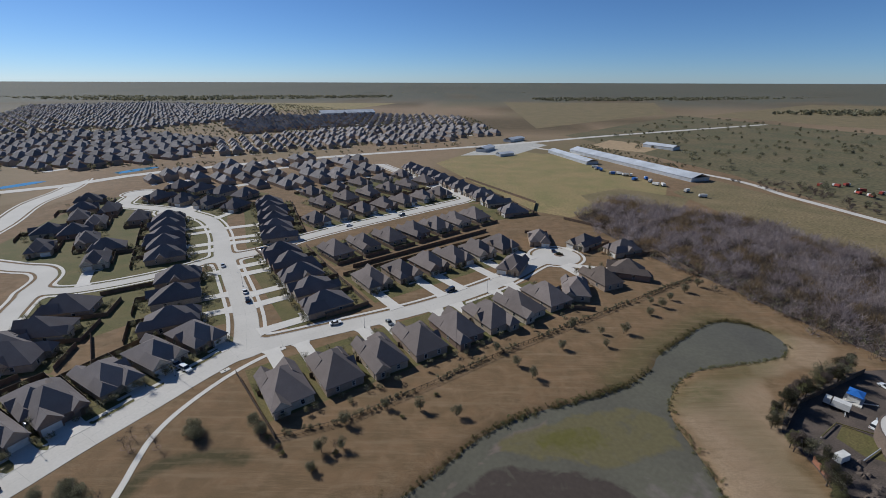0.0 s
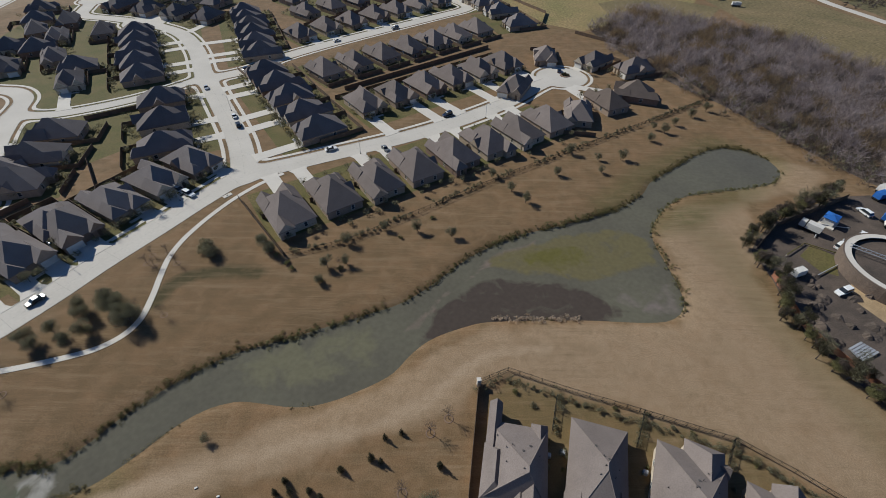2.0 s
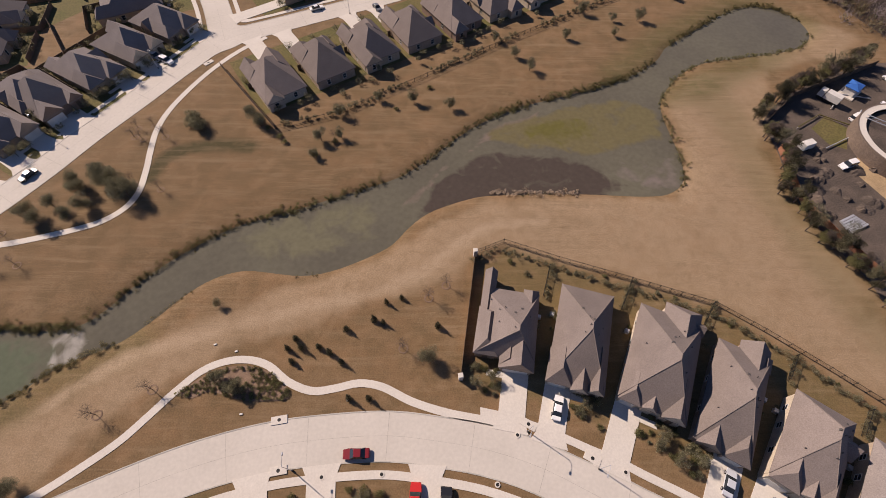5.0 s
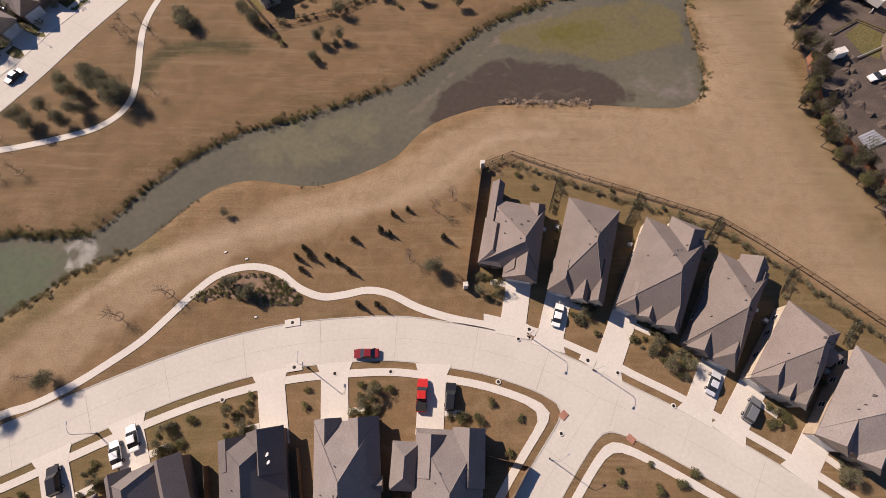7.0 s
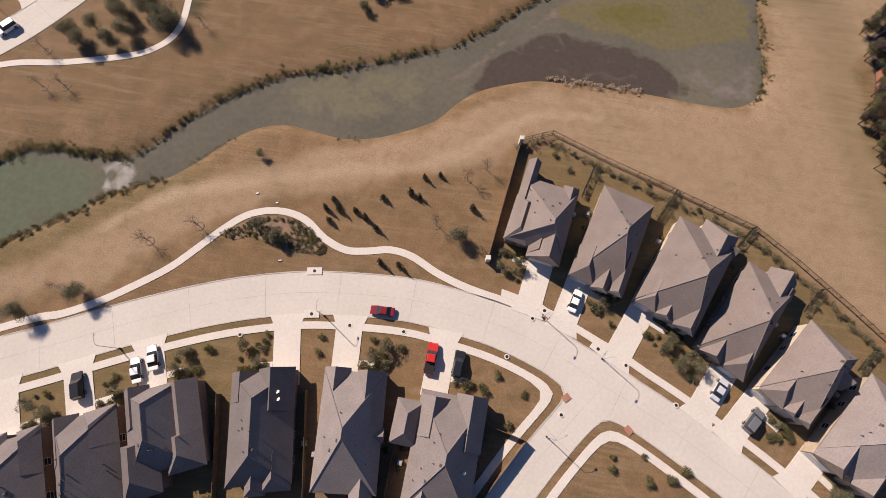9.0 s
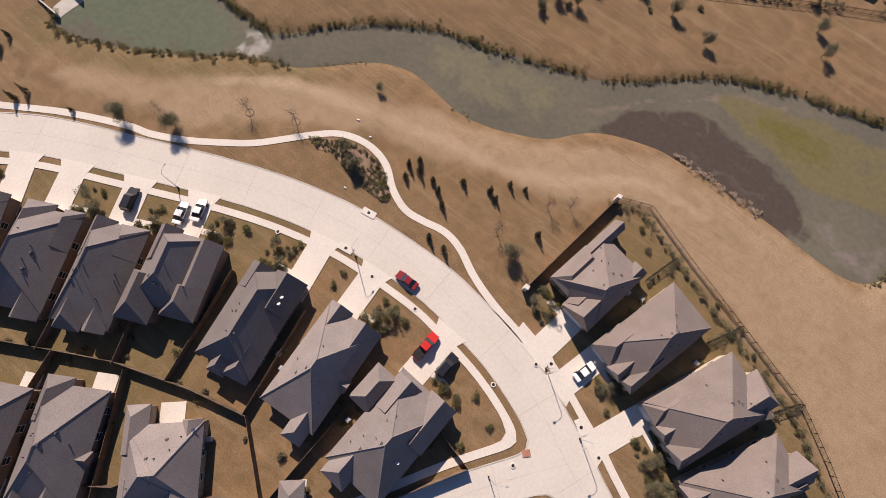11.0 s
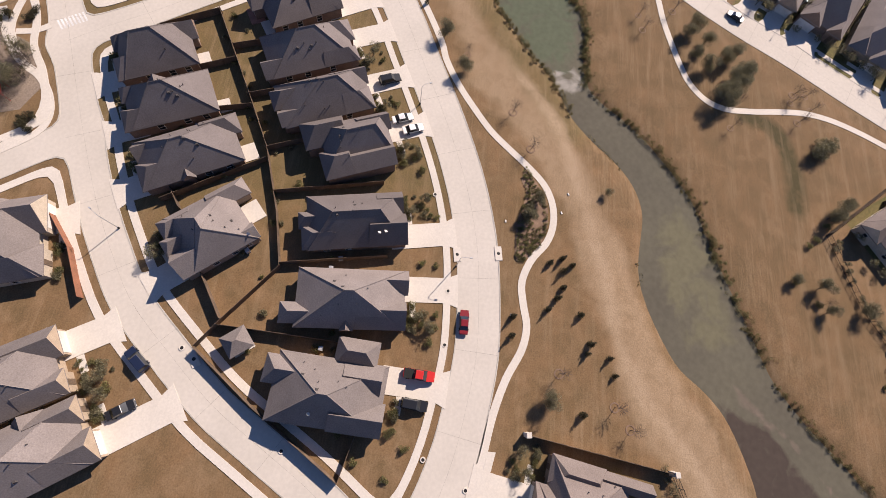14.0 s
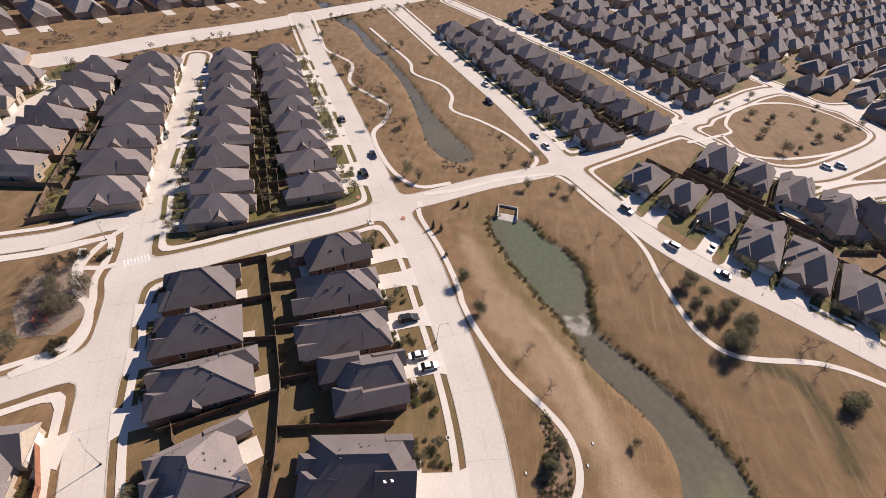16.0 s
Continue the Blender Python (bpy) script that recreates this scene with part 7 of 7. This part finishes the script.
shed(240, 412, 175, 595, 22, 3.6, "very long low white metal shed")
shed(166, 500, 142, 588, 15, 3.4, "long low white metal shed")
shed(290, 650, 315, 612, 16, 4, "open white farm shed")
shed(47, 590, 62, 620, 14, 4, "grey metal works shed")
shed(95, 690, 120, 720, 14, 4, "pale metal works shed")
shed(66, 556, 84, 566, 10, 3.2, "small white works office building")
for q in range(14):
    x, y = 150 + nr.uniform(0, 65), 0
    t = nr.uniform(0, 1)
    m = pose(163 + t * 50 + nr.normal(0, 3), 480 - t * 130 + nr.normal(0, 3), 0.05, 0, 0, nr.uniform(0, 180))
    copy_thing(t1 if q % 3 == 0 else t2, m)
rm = make_machine(M_RUST, "red farm machine on bare ground", "machine")
rm.matrix_world = pose(337, 393, 0.03, 0, 0, 30)
for x, y in ((350, 391), (362, 394), (346, 364), (347, 353), (364, 362), (356, 372)):
    copy_thing(rm, pose(x, y, 0.03, 0, 0, (x * 7) % 180))


# ---- distant estates ----
def estate(poly, angle, seed, name_label, spacing=17.0, street=58.0, reach=99999, start=(0, 0)):
    """Rows of small hip-roofed houses on both sides of parallel streets, as one mesh each for houses and streets."""
    rng = np.random.default_rng(seed)
    poly = np.array(poly, float)
    u = np.array([math.cos(radians(angle)), math.sin(radians(angle))])
    v = np.array([-u[1], u[0]])
    c = poly.mean(0)
    q = poly - c
    a0, a1, b0, b1 = (q @ u).min(), (q @ u).max(), (q @ v).min(), (q @ v).max()
    vs, fs, mi, k = [], [], [], 0
    rv, rf_, rk = [], [], 0
    for b in np.arange(b0, b1, street):
        run = [a for a in np.arange(a0, a1, 10.0) if inside(np.array([(c + u * a + v * b)[0]]), np.array([(c + u * a + v * b)[1]]), poly)[0]]
        if len(run) > 3:
            for lo, hi in zip(run, run[1:]):
                p0, p1 = c + u * lo + v * b, c + u * hi + v * b
                rv += [(*(p0 - v * 4.2), 0.05), (*(p1 - v * 4.2), 0.05), (*(p1 + v * 4.2), 0.05), (*(p0 + v * 4.2), 0.05)]
                rf_.append((rk, rk + 1, rk + 2, rk + 3))
                rk += 4
        for sgn in (-1, 1):
            for a in np.arange(a0, a1, spacing):
                if rng.random() < 0.06:
                    continue
                p = c + u * (a + rng.normal(0, 0.7)) + v * (b + sgn * (17.5 + rng.normal(0, 0.8)))
                if not inside(np.array([p[0]]), np.array([p[1]]), poly)[0]:
                    continue
                w, l, z = rng.uniform(5.4, 6.6), rng.uniform(7.8, 9.6), 2.9 if rng.random() < 0.7 else 5.2
                h = w * rng.uniform(0.75, 0.95)
                at = lambda x, y, zz: (p[0] + u[0] * x + v[0] * y * sgn, p[1] + u[1] * x + v[1] * y * sgn, zz)
                vs += [at(-w + 0.4, -l + 0.4, 0), at(w - 0.4, -l + 0.4, 0), at(w - 0.4, l - 0.4, 0), at(-w + 0.4, l - 0.4, 0),
                       at(-w, -l, z), at(w, -l, z), at(w, l, z), at(-w, l, z), at(0, -l + w * 0.9, z + h), at(0, l - w * 0.9, z + h)]
                g = rng.choice([-1, 1]) * w * 0.45
                gw, gz = w * 0.5, z + 0.02
                vs += [at(g - gw, -l - 1.5, gz), at(g + gw, -l - 1.5, gz), at(g, -l - 1.5, gz + gw * 0.95), at(g - gw, -l + 5, gz), at(g + gw, -l + 5, gz), at(g, -l + 5, gz + gw * 0.95), at(g - gw, -l - 1.5, 0), at(g + gw, -l - 1.5, 0)]
                o = lambda *ix: tuple(k + i for i in (ix if sgn > 0 else ix[::-1]))
                fs += [o(0, 1, 5, 4), o(1, 2, 6, 5), o(2, 3, 7, 6), o(3, 0, 4, 7), o(4, 5, 8), o(5, 6, 9, 8), o(6, 7, 9), o(7, 4, 8, 9), o(10, 12, 15, 13), o(12, 11, 14, 15), o(16, 17, 11, 10), o(10, 11, 12)]
                mi += [1, 1, 1, 1, 0, 0, 0, 0, 0, 0, 1, 1]
                k += 18
                if rng.random() < 0.8:
                    dx = g - 2.4
                    rv += [at(dx, -l - 1.5, 0.06), at(dx, -l - 9, 0.06), at(dx + 4.8, -l - 9, 0.06), at(dx + 4.8, -l - 1.5, 0.06)]
                    rf_.append((rk, rk + 1, rk + 2, rk + 3) if sgn > 0 else (rk + 3, rk + 2, rk + 1, rk))
                    rk += 4
    if vs:
        tagged(new("distant_houses", mesh_of("distant_houses", vs, fs, [M_FARROOF, M_BRICKS[1]], mi)), name_label, "houses", kind="stuff")
        tagged(new("distant_streets", mesh_of("distant_streets", rv, rf_, M_ROAD)), "pale concrete streets of a distant estate", "streets", kind="stuff")


# roof grey lightened: the haze of distance is put into the colour
M_FARROOF = material("distant_roofs", (0.235, 0.205, 0.19), 0.9, 0.15, 0.05, (0.18, 0.16, 0.15), spread=0.3, island=True)
FAR_NE = [(-1500, 1650), (-1200, 1900), (-560, 1750), (-150, 1250), (60, 1150), (105, 790), (-23, 680), (-142, 612), (-313, 510), (-400, 420), (-700, 560)]
estate([(-20, 688), (98, 790), (60, 930), (-170, 880), (-330, 700), (-300, 530), (-140, 622)], 28, 21, "many grey-roofed houses of a distant estate")
estate([(-310, 520), (-345, 700), (-560, 800), (-800, 700), (-690, 580), (-405, 432)], 66, 28, "many grey-roofed houses of a distant estate")
estate([(-190, 900), (50, 960), (40, 1150), (-150, 1240), (-420, 1180), (-480, 950), (-340, 780)], 5, 29, "many grey-roofed houses of a distant estate")
estate([(-500, 980), (-440, 1200), (-600, 1600), (-1150, 1800), (-1450, 1620), (-850, 760), (-570, 830)], 48, 30, "many grey-roofed houses of a distant estate", 19, 64)
shed(-330, 1210, -200, 1275, 40, 7, "long white flat-roofed warehouse")
estate([(-300, 430), (-262, 392), (-185, 385), (-120, 375), (-62, 445), (-88, 500), (-130, 535), (-220, 480)], 45, 22, "grey-roofed houses behind the nearer rows", 16, 54)
estate([(-440, 330), (-350, 300), (-330, 340), (-350, 345), (-440, 400)], 35, 27, "grey-roofed houses beside the highway")
estate([(-75, -285), (-158, -212), (-248, -149), (-430, -45), (-800, -150), (-700, -560), (-300, -520)], 145.5, 23, "many grey-roofed houses beyond the highway")
estate([(-352, 40), (-372, 55), (-300, 140), (-345, 200), (-330, 260), (-420, 330), (-800, 620), (-1100, 300), (-560, -20)], 46.5, 24, "many grey-roofed houses of a distant estate", 14.0, 52)
estate([(-100, -160), (-190, -166), (-150, -195), (-70, -235)], 27, 25, "grey-roofed houses near the highway")
estate([(-320, 270), (-262, 205), (-305, 180), (-345, 215)], 50, 26, "grey-roofed houses round a far street")


def scatter_in(poly, n, seed, name, label, count, size, mat, height, width, keep_gap=None):
    rng = np.random.default_rng(seed)
    poly = np.array(poly, float)
    lo, hi = poly.min(0), poly.max(0)
    x, y = rng.uniform(lo[0], hi[0], n), rng.uniform(lo[1], hi[1], n)
    ok_ = inside(x, y, poly)
    return scatter(name, label, "trees", list(zip(x[ok_], y[ok_])), rng, count, size, mat, height, width)


scatter_in(FAR_NE, 9000, 31, "distant_trees", "dark trees between distant houses", 16, 1.1, M_OAK, 6, 3.0)
scatter_in([(-165, -235), (-275, -165), (-430, -70), (-800, -150), (-700, -560), (-300, -520)], 2600, 32, "distant_trees", "dark trees between distant houses", 40, 0.5, M_OAK, 5, 2.6)
scatter_in([(-345, 10), (-300, 60), (-330, 260), (-800, 620), (-1100, 300), (-560, 40)], 3600, 33, "distant_trees", "dark trees between distant houses", 36, 0.55, M_OAK, 5, 2.6)
scatter_in([(-440, 470), (-287, 462), (-132, 565), (60, 662), (50, 672), (-140, 580), (-300, 480), (-450, 490)], 900, 34, "roadside_trees", "dark trees along the highway", 40, 0.55, M_OAK, 5, 2.4)
scatter_in([(300, 285), (290, 440), (230, 700), (640, 1260), (775, 800), (600, 300)], 430, 35, "scrub_trees", "scattered grey green trees on the pasture", 150, 0.5, M_OAK, 6.0, 4.6)
scatter_in([(270, 420), (300, 280), (420, 160), (520, 240), (330, 330), (310, 420)], 700, 36, "scrub_trees", "dense brown scrub along the farm road", 60, 0.45, M_BRUSH, 4.0, 3.2)
scatter_in([(250, 470), (190, 640), (210, 660), (275, 480)], 260, 37, "scrub_trees", "dark shrubs along the farm road", 60, 0.4, M_OAK, 3.0, 2.2)
for q, (poly, n) in enumerate([([(-2600, 2300), (-1300, 2000), (-300, 2500), (-300, 2750), (-1500, 2500), (-2800, 2700)], 1300), ([(500, 2100), (2400, 2500), (2600, 2800), (400, 2400)], 900), ([(900, 1300), (2300, 1000), (2900, 1400), (1100, 1420)], 900),
                               ([(-1700, 1500), (-700, 600), (-900, 500), (-2100, 1400)], 1500), ([(-2600, 3000), (2800, 3200), (2700, 3500), (-2700, 3400)], 1500)]):
    scatter_in(poly, n * 2, 40 + q, "far_woodland", "dark belt of distant woodland", 7, 5.0, M_OAK, 9, 9.0)

verge = [(x + nr.normal(0, 3.0), y + nr.normal(0, 3.0)) for x, y in curve_points([(-110, -188), (-130, -174), (-185, -140), (-225, -112), (-265, -88), (-310, -58), (-400, 0)], 3.0) if nr.random() < 0.7]
scatter("roadside_trees", "dark trees along the highway verge", "trees", verge, nr, 60, 0.3, M_OAK, 4.0, 2.2)
verge = [(x - 14 + nr.normal(0, 4.0), y - 26 + nr.normal(0, 4.0)) for x, y in curve_points([(-110, -188), (-185, -140), (-265, -88), (-400, 0)], 3.0) if nr.random() < 0.7]
scatter("roadside_trees", "dark trees along the highway verge", "trees", verge, nr, 60, 0.3, M_BRUSH, 4.0, 2.4)

# ornamental pools by the estate gate
M_POOL = material("blue_pool_water", (0.06, 0.22, 0.33), 0.08, 0.05, 0.2, spec=0.5)
for pts in ([(-392, 372), (-378, 400), (-368, 402), (-372, 384), (-384, 366)], [(-335, 442), (-322, 470), (-308, 476), (-312, 458), (-326, 438)]):
    patch(pts, 0.08, M_POOL, "pool_water", "bright blue ornamental pool water", "water")

# ---- pocket park by the side street ----
M_EARTH = material("bare_grey_earth", (0.27, 0.215, 0.165), 0.95, 0.2, 0.5, (0.20, 0.155, 0.12))
patch([(-61, -93.5), (-57.5, -84.5), (-50, -80.5), (-43, -83), (-40.5, -89), (-47, -96), (-55, -98)], 0.03, M_EARTH, "ground_patch", "bare grey earth below the park trees", "ground")
for pts in ([(-76.2, -90.4), (-70.3, -91.9), (-62.5, -91.8), (-58, -89.8), (-54, -86.6), (-50.5, -81.6), (-46.5, -78.6), (-42.3, -77.3), (-38.4, -78.4), (-33, -84)], [(-70.4, -92.2), (-68.2, -96.4), (-63.2, -102.5)], [(-60.5, -90.3), (-61.6, -86.8), (-63.4, -84.6)]):
    ribbon(pts, 1.4, 0.09, M_WALK, "pavement", "curving pale concrete path in the pocket park", "footpath", 1.0)
frame_red = tagged(new("play_frame"), "red metal climbing frame on bare earth", "play frame")
for dx, dy in ((-1.6, -1.2), (1.6, -1.2), (1.6, 1.2), (-1.6, 1.2)):
    s = Shape()
    s.tube([(dx, dy, 0), (dx, dy, 2.3)], 0.07, 0.07, 6)
    part("post", s, M_RUST, frame_red)
for (ax, ay), (bx2, by2) in (((-1.6, -1.2), (1.6, -1.2)), ((1.6, -1.2), (1.6, 1.2)), ((1.6, 1.2), (-1.6, 1.2)), ((-1.6, 1.2), (-1.6, -1.2)), ((0, -1.2), (0, 1.2))):
    s = Shape()
    s.tube([(ax, ay, 2.25), (bx2, by2, 2.25)], 0.06, 0.06, 6)
    part("bar", s, M_RUST, frame_red)
frame_red.matrix_world = pose(-45.5, -87, 0.03, 0, 0, 25)
plant([make_shrub(q + 60, 1.5, M_CONIFER, 260) for q in range(2)], [(-62.6, -94.2), (-63.8, -93.0), (-65.9, -88.3), (-64.6, -88.9), (-40.6, -81.2), (-41.6, -80.2), (-39, -79.6)], rg, "dark evergreen shrub in the pocket park", "shrub", "park shrubs", 0.8, 1.2)
# winter bushes beside the canal path
cb = [(x + nr.normal(0, 2.2), y + nr.normal(0, 2.2)) for x, y in curve_points([(-141, -37), (-150, -38), (-158, -43), (-172, -52), (-190, -63), (-205, -78), (-222, -90)], 1.6) if noise.noise((x * 0.08, y * 0.08, 2)) > -0.15]
scatter("canal_bushes", "brown leafless bushes beside the canal path", "shrubs", cb, nr, 90, 0.12, M_BRUSH, 2.2, 1.5)
scatter("canal_bushes", "dark evergreen bushes by the canal and small park", "shrubs", [(x + nr.normal(0, 1.2), y + nr.normal(0, 1.2)) for x, y in ((-133, -10), (-131, -6), (-134, -14), (-150, 8), (-160, 2), (-226, 133), (-212, 149), (-199, 130), (-240, 150), (-222, 165), (-208, 122)) for _ in range(4)], nr, 120, 0.13, M_OAK, 2.0, 1.4)
SCRUB = [(-205, -73), (-204, -64), (-173, -44), (-147, -30), (-128, -23), (-124, -26), (-137, -33), (-163, -50)]
scatter_in(SCRUB, 130, 51, "scrub", "brown leafless scrub between street and canal", 200, 0.1, M_RUSTY, 3.4, 1.9)
scatter_in(SCRUB, 60, 52, "scrub", "dark evergreen scrub between street and canal", 200, 0.11, M_OAK, 3.2, 1.7)
PARKWOOD = [(-58, -100), (-62, -95), (-58, -88), (-51, -82), (-45, -82), (-43, -86), (-48, -95)]
scatter_in(PARKWOOD, 60, 53, "scrub", "leafless grey brown bushes of the pocket park", 220, 0.1, M_BRUSH, 3.6, 2.0)
scatter_in(PARKWOOD, 26, 54, "scrub", "dark evergreen bushes of the pocket park", 260, 0.11, M_CONIFER, 3.0, 1.8)
# red brick patio behind a house
s = Shape()
s.box(-2.2, -1.6, 0, 2.2, 1.6, 0.1)
ob = new("patio", s.mesh("patio", M_RAMP))
ob.matrix_world = pose(-75.6, -45.2, 0, 0, 0, 30)
tagged(ob, "red brick patio in a back garden", "patio", kind="structure")
# planted island of the turning circle
s = Shape()
s.tube([(0, 0, 0), (0, 0, 0.16)], 2.6, 2.5, 20)
ob = new("traffic_island", s.mesh("traffic_island", M_MULCH))
ob.matrix_world = pose(62, 223, 0.02)
tagged(ob, "round mulched island in the turning circle", "traffic island", kind="structure")
plant([make_shrub(70, 1.4, M_CONIFER, 220)], [(61.2, 223.2), (62.8, 222.6), (62.2, 224)], rg, "dark shrub on the round island", "shrub", "island shrubs")
